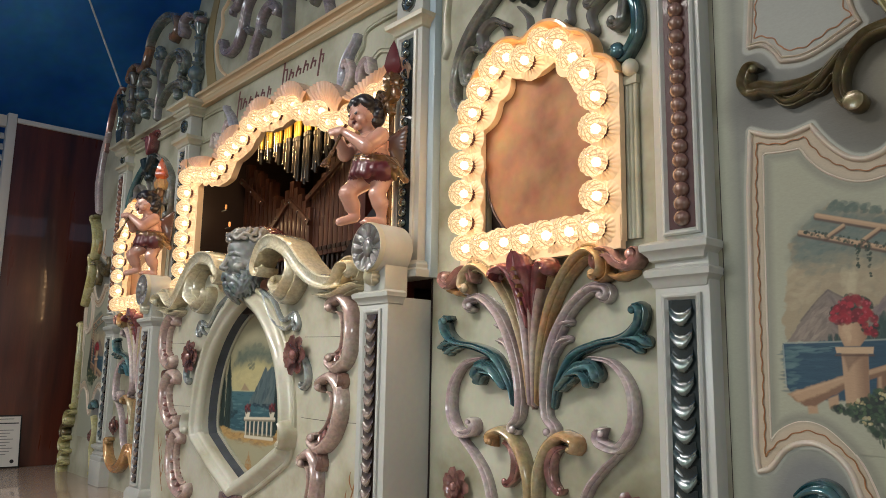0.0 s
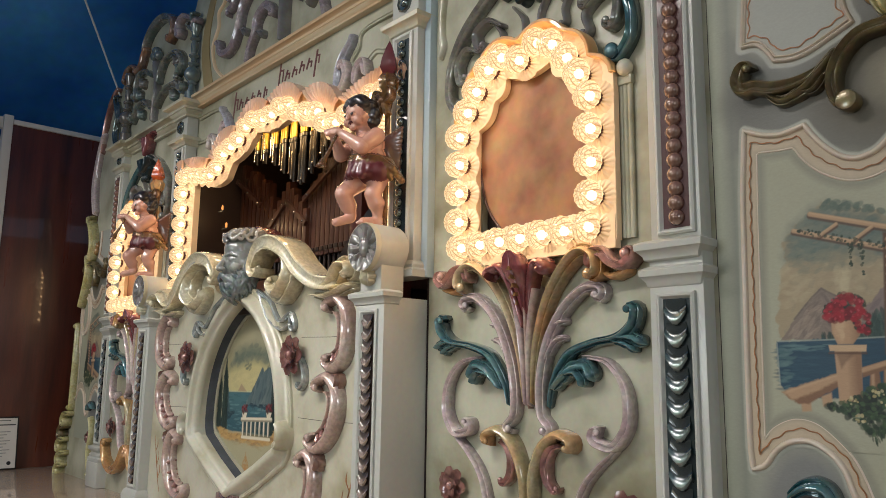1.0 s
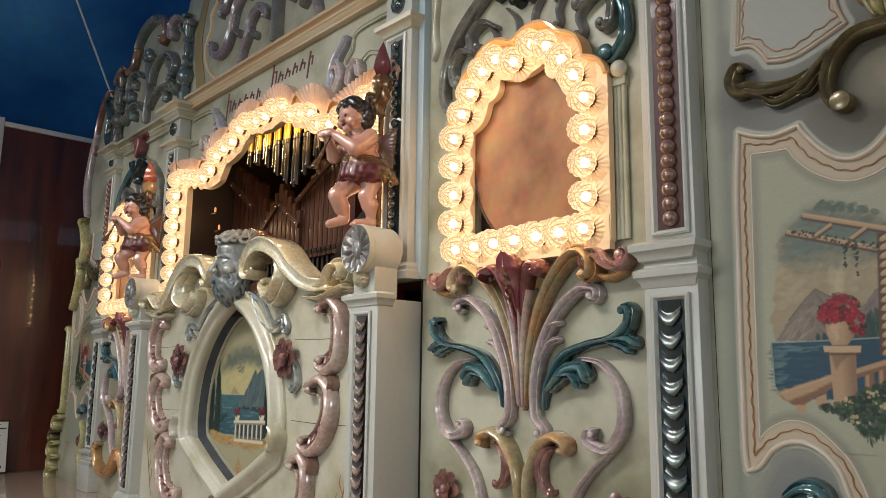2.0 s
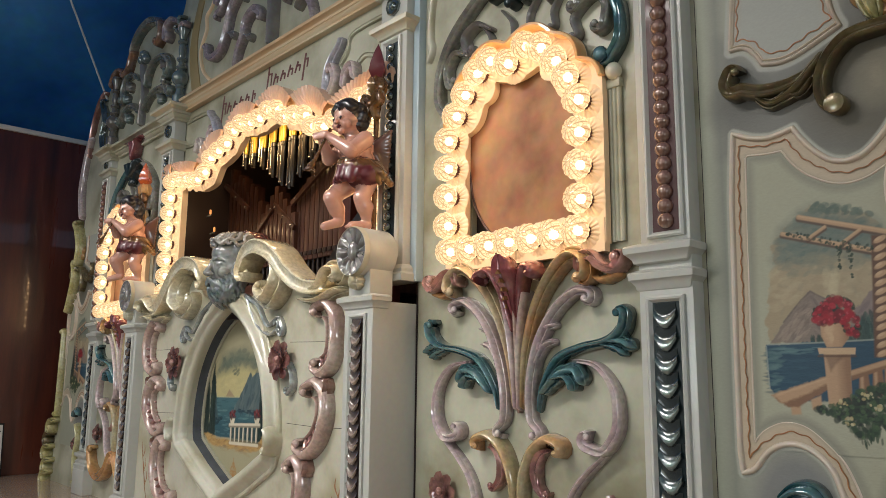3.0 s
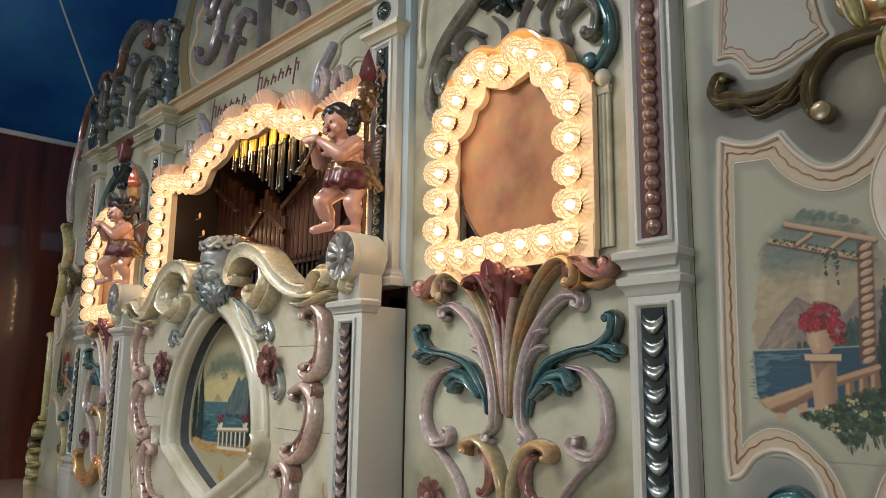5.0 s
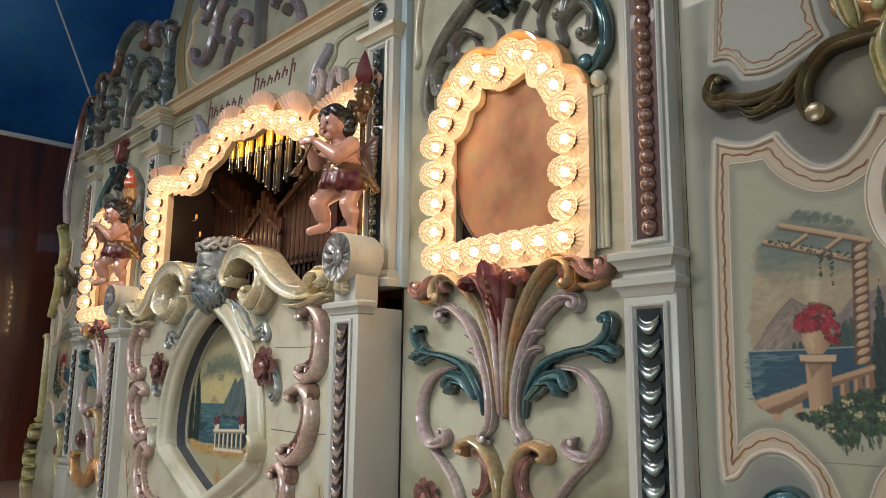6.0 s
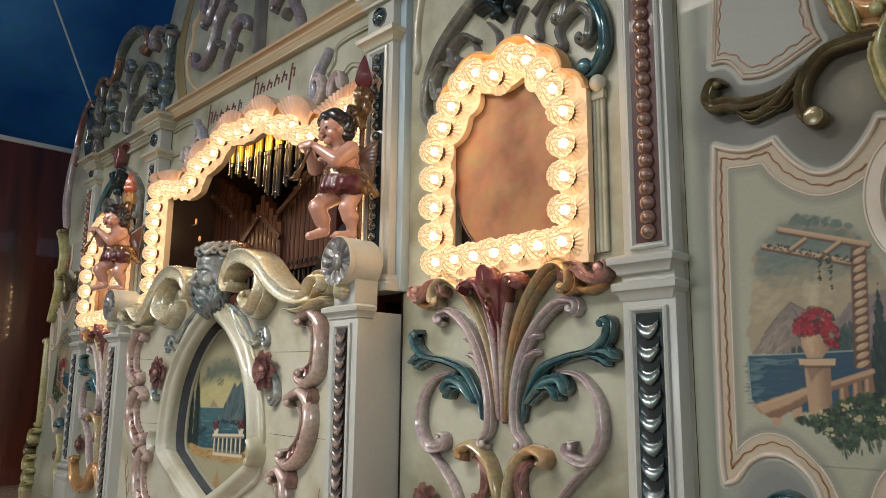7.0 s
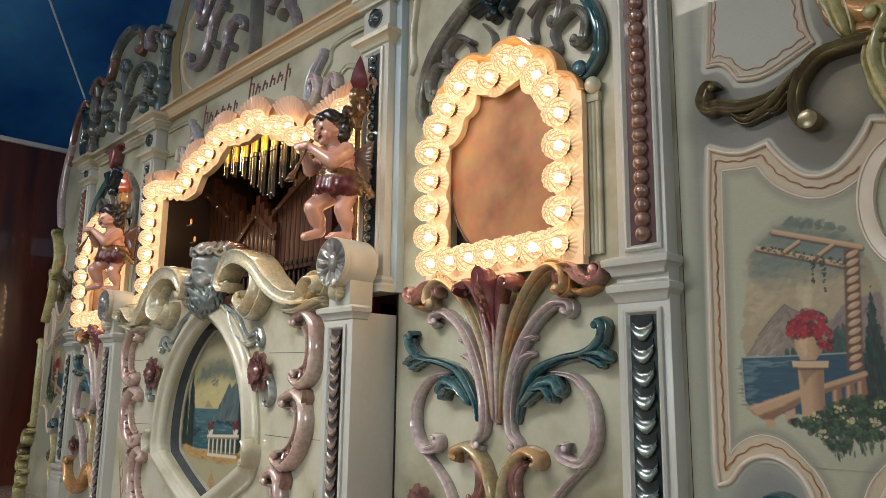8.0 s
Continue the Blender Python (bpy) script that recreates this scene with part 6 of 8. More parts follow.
def pipes():
    t = thing("metal_pipe_rank", -0.15, 0.24, 0.6, "rank of brass organ pipes with black boots", "organ pipes")
    for k in range(18):
        x = -0.56 + 0.0460 * k
        y = 0.22 + 0.012 * (k % 2)
        zb = 0.922 - 0.006 * (k % 3)
        foot = min(0.66 + 0.62 * abs(x + 0.13), zb - 0.07) + 0.008 * (k % 2)
        part("pipe", lathe(bmesh.new(), [(0.0, 0), (0.010, 0.002), (0.0125, 0.02), (0.0150, 0.26)], (x, y, zb), (0, 0, 1), 14), M_BRASS, t)
        part("boot", lathe(bmesh.new(), [(0.0, 0), (0.007, 0), (0.0105, 0.03), (0.013, zb - foot - 0.02), (0.0165, zb - foot - 0.016), (0.0165, zb - foot), (0.010, zb - foot + 0.006)], (x, y, foot), (0, 0, 1), 14), M_BLACK, t, "black lacquered pipe boot")
        part("tuning_wire", lathe(bmesh.new(), [(0.0022, 0), (0.0022, 0.13), (0, 0.13)], (x + 0.008, y - 0.020, foot + 0.01), (0, 0, 1), 8), M_STEEL, t)
        part("wire_crook", ball(bmesh.new(), (x + 0.008, y - 0.020, foot + 0.012), 0.006, n=8), M_STEEL, t)
    w = thing("wooden_pipe_rank", -0.4, 0.42, 0.04, "rank of square reddish wooden organ pipes", "organ pipes")
    spec = []
    for k in range(8):
        spec.append((-1.0 + 0.047 * k, 0.96 - 0.025 * k - (0.06 if k % 3 == 1 else 0), 0.36))
    for k in range(9):
        spec.append((-0.62 + 0.042 * k, 0.60 + 0.02 * (4 - abs(k - 4)) * 2, 0.33))
    for k in range(11):
        spec.append((-0.27 + 0.04 * k, 0.70 + 0.03 * k, 0.35))
    for k, (x, top, y) in enumerate(spec):
        p = part("wood_pipe", boxed(x, x + 0.036, y, y + 0.045, 0.36, top, 0.002), M_PIPEWOOD, w)
        part("pipe_cap", boxed(x + 0.002, x + 0.034, y - 0.006, y, 0.38, 0.40, 0.002), M_DARK, p)
        part("pipe_foot", lathe(bmesh.new(), [(0.009, 0), (0.008, 0.10)], (x + 0.018, y + 0.02, 0.265), (0, 0, 1), 10), M_DARK, p)
    for a, b in (((-0.98, 0.86), (-0.70, 0.68)), ((-0.66, 0.50), (-0.44, 0.66)), ((-0.44, 0.66), (-0.24, 0.52)), ((-0.27, 0.64), (0.14, 0.84))):
        bm = swept([a, ((a[0] + b[0]) / 2, (a[1] + b[1]) / 2), b], 0.028, 0.012, FLAT, 0.328)
        s = part("strap", bm, M_PIPEWOOD, w, "diagonal wooden strap with bolts")
        for q in (0.1, 0.5, 0.9):
            part("bolt", ball(bmesh.new(), (a[0] + (b[0] - a[0]) * q, 0.316, a[1] + (b[1] - a[1]) * q), 0.006, n=8), M_STEEL, s)
    part("wind_chest", boxed(-1.0, 0.2, 0.28, 0.75, 0.20, 0.268, 0.004), M_PIPEWOOD, w)
    g = thing("organ_case_frame", 0.35, 0.3, 0.04, "dark red wooden inner frame of the pipe chamber", "organ frame")
    part("upright", boxed(0.17, 0.25, 0.30, 0.36, 0.04, 1.18, 0.003), M_DARKRED, g)
    part("upright", boxed(0.42, 0.60, 0.26, 0.30, 0.04, 1.18, 0.003), M_DARKRED, g)
    part("rail", boxed(-0.98, 0.6, 0.17, 0.21, 0.14, 0.20, 0.003), M_DARKRED, g)
    part("brace", swept([(0.22, 0.20), (0.45, 0.40), (0.68, 0.56)], 0.06, 0.03, FLAT, 0.20), M_BLACK, g, "black iron brace")
    # faint amber glints among the pipes, built as small glowing bodies
    for lx, z in ((-0.80, 0.645), (-0.745, 0.545)):
        l = thing("chamber_glow", lx, 0.16, z, "small amber glow in the pipe chamber", "lamp", "chamber lamps")
        part("glass", lathe(bmesh.new(), [(0.003, 0), (0.006, 0.006), (0.0055, 0.022), (0, 0.028)], (lx, 0.16, z), (0, 0, 1), 10), M_AMBER, l)
        part("holder", boxed(lx - 0.05, lx + 0.008, 0.158, 0.166, z - 0.006, z, 0.001), M_BLACK, l)


M_DARKRED = surface("dark_red_wood", hue(92, 40, 30), 0.4, coat=0.3, vary=0.3, scale=4, second=hue(64, 28, 22), stretch=(8, 8, 1))
M_AMBER = glow("amber_glow_glass", (1.0, 0.42, 0.12), 0.5)


# ---- sculpted figures ----
def sculpt(prims, cell, k=0.012):
    """One mesh round a blend of round cones (a, b, ra, rb, slot) and ellipsoids (c, radii, slot): surface nets over their distance field."""
    lo, hi = np.full(3, 1e9), np.full(3, -1e9)
    for p in prims:
        if len(p) == 5:
            for q, r in ((p[0], p[2]), (p[1], p[3])):
                lo, hi = np.minimum(lo, np.array(q) - r), np.maximum(hi, np.array(q) + r)
        else:
            lo, hi = np.minimum(lo, np.array(p[0]) - np.array(p[1])), np.maximum(hi, np.array(p[0]) + np.array(p[1]))
    lo, hi = lo - 3 * cell, hi + 3 * cell
    n = np.ceil((hi - lo) / cell).astype(int)
    g = np.stack(np.meshgrid(*[lo[i] + cell * np.arange(n[i]) for i in range(3)], indexing="ij"), -1)
    d = np.full(g.shape[:3], 1.0)
    best, slot = np.full(g.shape[:3], 9.0), np.zeros(g.shape[:3], int)
    for p in prims:
        ends = np.array([p[0], p[1]] if len(p) == 5 else [p[0], p[0]], float)
        reach = (max(p[2], p[3]) if len(p) == 5 else np.array(p[1], float)) + 3 * k + 2 * cell
        i0 = np.maximum(((ends.min(0) - reach - lo) / cell).astype(int), 0)
        i1 = np.minimum(((ends.max(0) + reach - lo) / cell).astype(int) + 2, n)
        w = tuple(slice(a, b) for a, b in zip(i0, i1))
        gw, dw = g[w], d[w]
        if len(p) == 5:
            ab = ends[1] - ends[0]
            h = np.clip(((gw - ends[0]) @ ab) / max(ab @ ab, 1e-9), 0, 1)
            e = np.linalg.norm(gw - ends[0] - h[..., None] * ab, axis=-1) - (p[2] + (p[3] - p[2]) * h)
        else:
            r = np.array(p[1], float)
            q = (gw - ends[0]) / r
            m = np.linalg.norm(q, axis=-1)
            e = m * (m - 1) / np.maximum(np.linalg.norm(q / r, axis=-1), 1e-6)
        if p[-1] < 0:
            # a hollow: carved out of what stands so far
            h = np.clip(0.5 - 0.5 * (dw + e) / k, 0, 1)
            d[w] = dw * (1 - h) - e * h + k * h * (1 - h)
            continue
        h = np.clip(0.5 + 0.5 * (dw - e) / k, 0, 1)
        d[w] = dw * (1 - h) + e * h - k * h * (1 - h)
        closer = e < best[w]
        best[w] = np.where(closer, e, best[w])
        slot[w] = np.where(closer, p[-1], slot[w])
    neg = d < 0
    acc, cnt = np.zeros((*(n - 1), 3)), np.zeros(n - 1)
    base = g[:-1, :-1, :-1]
    corner = [(i, j, l) for i in (0, 1) for j in (0, 1) for l in (0, 1)]
    cut = lambda c: tuple(slice(c[i], n[i] - 1 + c[i]) for i in range(3))
    for c in corner:
        for ax in range(3):
            if c[ax]:
                continue
            e = list(c)
            e[ax] = 1
            da, db = d[cut(c)], d[cut(e)]
            hit = (da < 0) != (db < 0)
            s = np.where(hit, da / np.where(hit, da - db, 1), 0)
            off = np.array(c, float) * cell
            pt = np.repeat(off[None, None, None], n[0] - 1, 0) * np.ones((*(n - 1), 1))
            pt[..., ax] += s * cell
            acc += np.where(hit[..., None], pt, 0)
            cnt += hit
    act = cnt > 0
    index = -np.ones(n - 1, int)
    index[act] = np.arange(act.sum())
    verts = (base + acc / np.maximum(cnt, 1)[..., None])[act]
    mats = slot[:-1, :-1, :-1][act]
    faces = []
    for ax in range(3):
        u, v = (ax + 1) % 3, (ax + 2) % 3
        lo_, hi_ = [slice(1, n[i] - 1) for i in range(3)], [slice(1, n[i] - 1) for i in range(3)]
        hi_[ax] = slice(2, n[ax])
        a, b = neg[tuple(lo_)], neg[tuple(hi_)]
        ii = np.argwhere(a != b) + 1
        flip = a[tuple((ii - 1).T)]
        quad = []
        for du, dv in ((0, 0), (1, 0), (1, 1), (0, 1)):
            q = ii.copy()
            q[:, u] -= du
            q[:, v] -= dv
            quad.append(index[tuple(q.T)])
        quad = np.stack(quad, 1)
        quad[flip] = quad[flip][:, ::-1]
        faces.append(quad)
    faces = np.concatenate(faces)
    faces = faces[(faces >= 0).all(1)]
    return verts, faces, mats


def statue(name, prims, cell, mats, at, k, label, category, group="", flipx=False):
    v, f, m = sculpt(prims, cell, k)
    me = bpy.data.meshes.new(name)
    me.from_pydata(v.tolist(), [], f[:, ::-1].tolist())
    for one in mats:
        me.materials.append(one)
    me.polygons.foreach_set("material_index", m[f[:, 0]].astype(np.int32))
    me.shade_smooth()
    bm = bmesh.new()
    bm.from_mesh(me)
    bmesh.ops.recalc_face_normals(bm, faces=bm.faces)
    bmesh.ops.smooth_vert(bm, verts=bm.verts, factor=0.35, use_axis_x=True, use_axis_y=True, use_axis_z=True)
    bm.to_mesh(me)
    bm.free()
    ob = new(name, me)
    ob.matrix_world = at
    return tagged(ob, label, category, group)


M_SKIN = surface("glazed_flesh_paint", hue(212, 164, 144), 0.24, coat=1.0, vary=0.12, scale=14, second=hue(194, 140, 120))
M_HAIR = surface("glossy_black_paint", hue(34, 26, 26), 0.34, coat=0.6, vary=0.3, scale=20)
M_CLOTH = surface("maroon_cloth_paint", hue(96, 30, 36), 0.4, coat=0.25, vary=0.25, scale=18)
M_SASH = surface("old_gold_paint", hue(150, 112, 66), 0.25, metal=0.4, coat=0.7, vary=0.35, scale=22, second=hue(96, 66, 44))
M_FLAME = surface("orange_flame_paint", hue(206, 104, 44), 0.25, coat=0.7, vary=0.2, scale=20, second=hue(180, 70, 34))
M_WING = surface("brown_feather_paint", hue(104, 68, 48), 0.3, coat=0.5, vary=0.35, scale=30, second=hue(70, 46, 36))
M_BUSTFACE = surface("silver_grey_lacquer", hue(172, 172, 162), 0.3, metal=0.0, coat=1.0, vary=0.22, scale=14, second=hue(112, 120, 122))
M_BUSTBEARD = surface("blue_green_lacquer", hue(84, 108, 112), 0.28, metal=0.0, coat=1.0, vary=0.35, scale=24, second=hue(148, 152, 146), mixat=(0.40, 0.58))
M_BUSTCAP = surface("pearl_lacquer", hue(184, 178, 166), 0.22, metal=0.1, coat=1.0, vary=0.2, scale=18, second=hue(136, 134, 130))


def child_figure():
    """A carved winged child with a trumpet, standing on one foot; origin under that foot, facing -y."""
    P = []
    cone = lambda a, b, ra, rb, s: P.append((a, b, ra, rb, s))
    egg = lambda c, r, s: P.append((c, r, s))
    # standing leg, raised leg
    cone((0.022, 0.0, 0.170), (0.024, -0.026, 0.100), 0.037, 0.026, 0)
    cone((0.024, -0.030, 0.096), (0.022, -0.016, 0.070), 0.025, 0.027, 0)
    cone((0.022, -0.012, 0.070), (0.004, 0.002, 0.030), 0.026, 0.015, 0)
    cone((0.002, 0.004, 0.016), (-0.006, -0.046, 0.012), 0.017, 0.014, 0)
    for k in range(4):
        egg((-0.016 + 0.007 * k, -0.060 + 0.003 * k, 0.008), (0.0045, 0.007, 0.006), 0)
    cone((-0.036, -0.03, 0.165), (-0.042, -0.096, 0.108), 0.038, 0.027, 0)
    cone((-0.042, -0.098, 0.102), (-0.048, -0.078, 0.070), 0.028, 0.027, 0)
    cone((-0.048, -0.076, 0.070), (-0.052, -0.062, 0.040), 0.025, 0.016, 0)
    cone((-0.052, -0.066, 0.030), (-0.060, -0.114, 0.012), 0.017, 0.014, 0)
    # trunk
    egg((-0.006, -0.02, 0.185), (0.060, 0.054, 0.044), 2)
    egg((-0.008, -0.028, 0.225), (0.058, 0.055, 0.05), 0)
    egg((-0.010, -0.030, 0.268), (0.060, 0.049, 0.046), 0)
    egg((-0.008, -0.072, 0.222), (0.004, 0.006, 0.004), -1)
    cone((-0.012, -0.036, 0.300), (-0.014, -0.048, 0.325), 0.026, 0.023, 0)
    # drape with hanging folds, and the sash over it
    for k in range(14):
        a = -2.9 + k * 0.42
        x, y = -0.006 + 0.052 * math.cos(a), -0.026 + 0.050 * math.sin(a)
        cone((x * 0.95, y * 0.95, 0.205), (x * 1.12, y * 1.12 - 0.004, 0.160 + 0.006 * math.sin(k * 2.3)), 0.020, 0.017, 2)
    cone((-0.055, -0.045, 0.170), (0.045, -0.02, 0.168), 0.030, 0.036, 2)
    for k in range(12):
        a, b = k / 11 * 2 * math.pi, (k + 1) / 11 * 2 * math.pi
        for lift, r in ((0.0, 0.011), (0.014, 0.008)):
            cone((-0.006 + 0.066 * math.cos(a), -0.024 + 0.060 * math.sin(a), 0.206 + lift - 0.012 * math.cos(a)), (-0.006 + 0.066 * math.cos(b), -0.024 + 0.060 * math.sin(b), 0.206 + lift - 0.012 * math.cos(b)), r, r, 3)
    for k in range(4):
        cone((0.052, -0.02 + 0.012 * k, 0.206), (0.088 - 0.004 * k, 0.006 + 0.014 * k, 0.172 - 0.010 * k), 0.015, 0.012, 3)
    cone((0.070, -0.01, 0.180), (0.074, 0.010, 0.140), 0.014, 0.008, 3)
    # head, bowed over the mouthpiece and turned aside
    turn = Matrix.Translation((-0.016, -0.058, 0.366)) @ Matrix.Rotation(radians(14), 4, "Z") @ Matrix.Rotation(radians(14), 4, "X")
    hp = lambda c: tuple(turn @ Vector(c))
    face = lambda c, r, s: egg(hp(c), r, s)
    face((0, 0, 0), (0.042, 0.045, 0.049), 0)
    for s in (1, -1):
        face((s * 0.020, -0.028, -0.017), (0.019, 0.018, 0.017), 0)
        face((s * 0.017, -0.048, 0.004), (0.009, 0.007, 0.006), -1)
        face((s * 0.017, -0.0405, 0.004), (0.0085, 0.0055, 0.0052), 0)
        face((s * 0.0165, -0.0448, 0.0035), (0.0046, 0.0028, 0.0034), 1)
    cone(hp((0, -0.043, 0.008)), hp((0, -0.0545, -0.008)), 0.0055, 0.0072, 0)
    face((0, -0.036, -0.037), (0.014, 0.012, 0.012), 0)
    face((0, -0.0465, -0.0225), (0.0085, 0.005, 0.0038), 2)
    rnd = random.Random(4)
    face((0, 0.014, 0.012), (0.049, 0.045, 0.045), 1)
    for k in range(210):
        a, e = rnd.uniform(0, 6.283), rnd.uniform(-1.15, 1.5)
        c = Vector((math.cos(a) * math.cos(e), math.sin(a) * math.cos(e), math.sin(e)))
        if c.y < -0.05 and c.z < 0.42 or c.y < -0.5 and c.z < 0.60 or c.z < -0.2 and c.y < 0.1 and abs(c.x) < 0.55:
            continue
        r = rnd.uniform(0.0095, 0.0150)
        q = Vector((c.x * 0.054, 0.012 + c.y * 0.054, 0.006 + c.z * 0.053))
        face(tuple(q), (r, r, r * 0.9), 1)
    # arms
    cone((0.050, -0.03, 0.285), (0.050, -0.082, 0.238), 0.028, 0.024, 0)
    cone((0.050, -0.084, 0.238), (-0.004, -0.126, 0.290), 0.024, 0.014, 0)
    cone((-0.068, -0.034, 0.285), (-0.078, -0.09, 0.245), 0.028, 0.023, 0)
    cone((-0.078, -0.09, 0.245), (-0.034, -0.140, 0.292), 0.022, 0.014, 0)
    for cx, cy, cz in ((-0.010, -0.138, 0.300), (-0.032, -0.150, 0.298)):
        egg((cx, cy, cz), (0.013, 0.012, 0.011), 0)
        for k in range(4):
            cone((cx - 0.006 + 0.003 * k, cy - 0.008, cz + 0.008 - 0.006 * k), (cx - 0.016 + 0.003 * k, cy - 0.014, cz + 0.007 - 0.006 * k), 0.0045, 0.0036, 0)
    # trumpet
    cone((-0.022, -0.118, 0.326), (-0.030, -0.160, 0.228), 0.0042, 0.0055, 3)
    cone((-0.030, -0.160, 0.228), (-0.034, -0.174, 0.198), 0.0055, 0.0085, 3)
    for k in range(10):
        a = k * 0.6283
        cone((-0.034, -0.174, 0.198), (-0.037 + 0.015 * math.cos(a), -0.182 + 0.013 * math.sin(a), 0.182), 0.007, 0.0032, 3)
    # wings
    for s in (1, -1):
        for k in range(12):
            cone((-0.008 + s * 0.03, 0.024, 0.290 - 0.004 * k), (-0.008 + s * (0.066 - 0.0026 * k), 0.064, 0.330 - 0.014 * k), 0.011, 0.006, 4)
    return P


def figures():
    prims = child_figure()
    lab = "glazed painted statue of a winged child blowing a trumpet"
    a = statue("child_statue", prims, 0.0032, [M_SKIN, M_HAIR, M_CLOTH, M_SASH, M_WING], pose(0.930, -0.118, 0.283 + DATUM, 0, -3, -6) @ Matrix.Scale(1.01, 4), 0.006, lab, "statue", "trumpeting child statues")
    b = copy_thing(a, pose(-1.0, -0.118, 0.283 + DATUM, 0, 0, -4))
    for s, mat in ((1, M_SASH), (-1, M_ORANGE)):
        t = thing("torch", s * 0.93, -0.05, 0.29, "carved torch with a flame behind a child statue", "torch", "torches")
        x = 0.93 if s > 0 else -1.07
        yy = -0.085
        part("staff", lathe(bmesh.new(), [(0.008, 0), (0.009, 0.38), (0.018, 0.44), (0.022, 0.47), (0.010, 0.48)], (x, yy, 0.28), (0, 0, 1), 12), M_SASH, t)
        bm = bmesh.new()
        for sx in (1, -1):
            sweep(bm, spline([(x, 0.715), (x + sx * 0.035, 0.745), (x + sx * 0.045, 0.715), (x + sx * 0.012, 0.70), (x + sx * 0.03, 0.655)], 6), taper(0.02, 0.026, 0.024, 0.018), 0.022, GUTTER, yy - 0.012)
        ball(bm, (x, yy - 0.024, 0.712), 0.016, (1.1, 0.9, 0.9), 12)
        part("bow", bm, M_SASH, t, "knotted old-gold ribbon")
        bm = bmesh.new()
        lathe(bm, [(0.012, 0), (0.03, 0.02), (0.034, 0.05), (0.02, 0.075)], (x, yy, 0.74), (0, 0, 1), 14, 0.1, 7)
        part("bowl", bm, M_SASH if s > 0 else mat, t)
        bm = bmesh.new()
        lathe(bm, [(0.016, 0), (0.032, 0.03), (0.026, 0.06), (0.012, 0.10), (0, 0.125)], (x, yy, 0.80), (0.15, -0.1, 1), 12, 0.18, 4)
        part("flame", bm, M_CLOTH if s > 0 else M_FLAME, t, "carved painted flame")


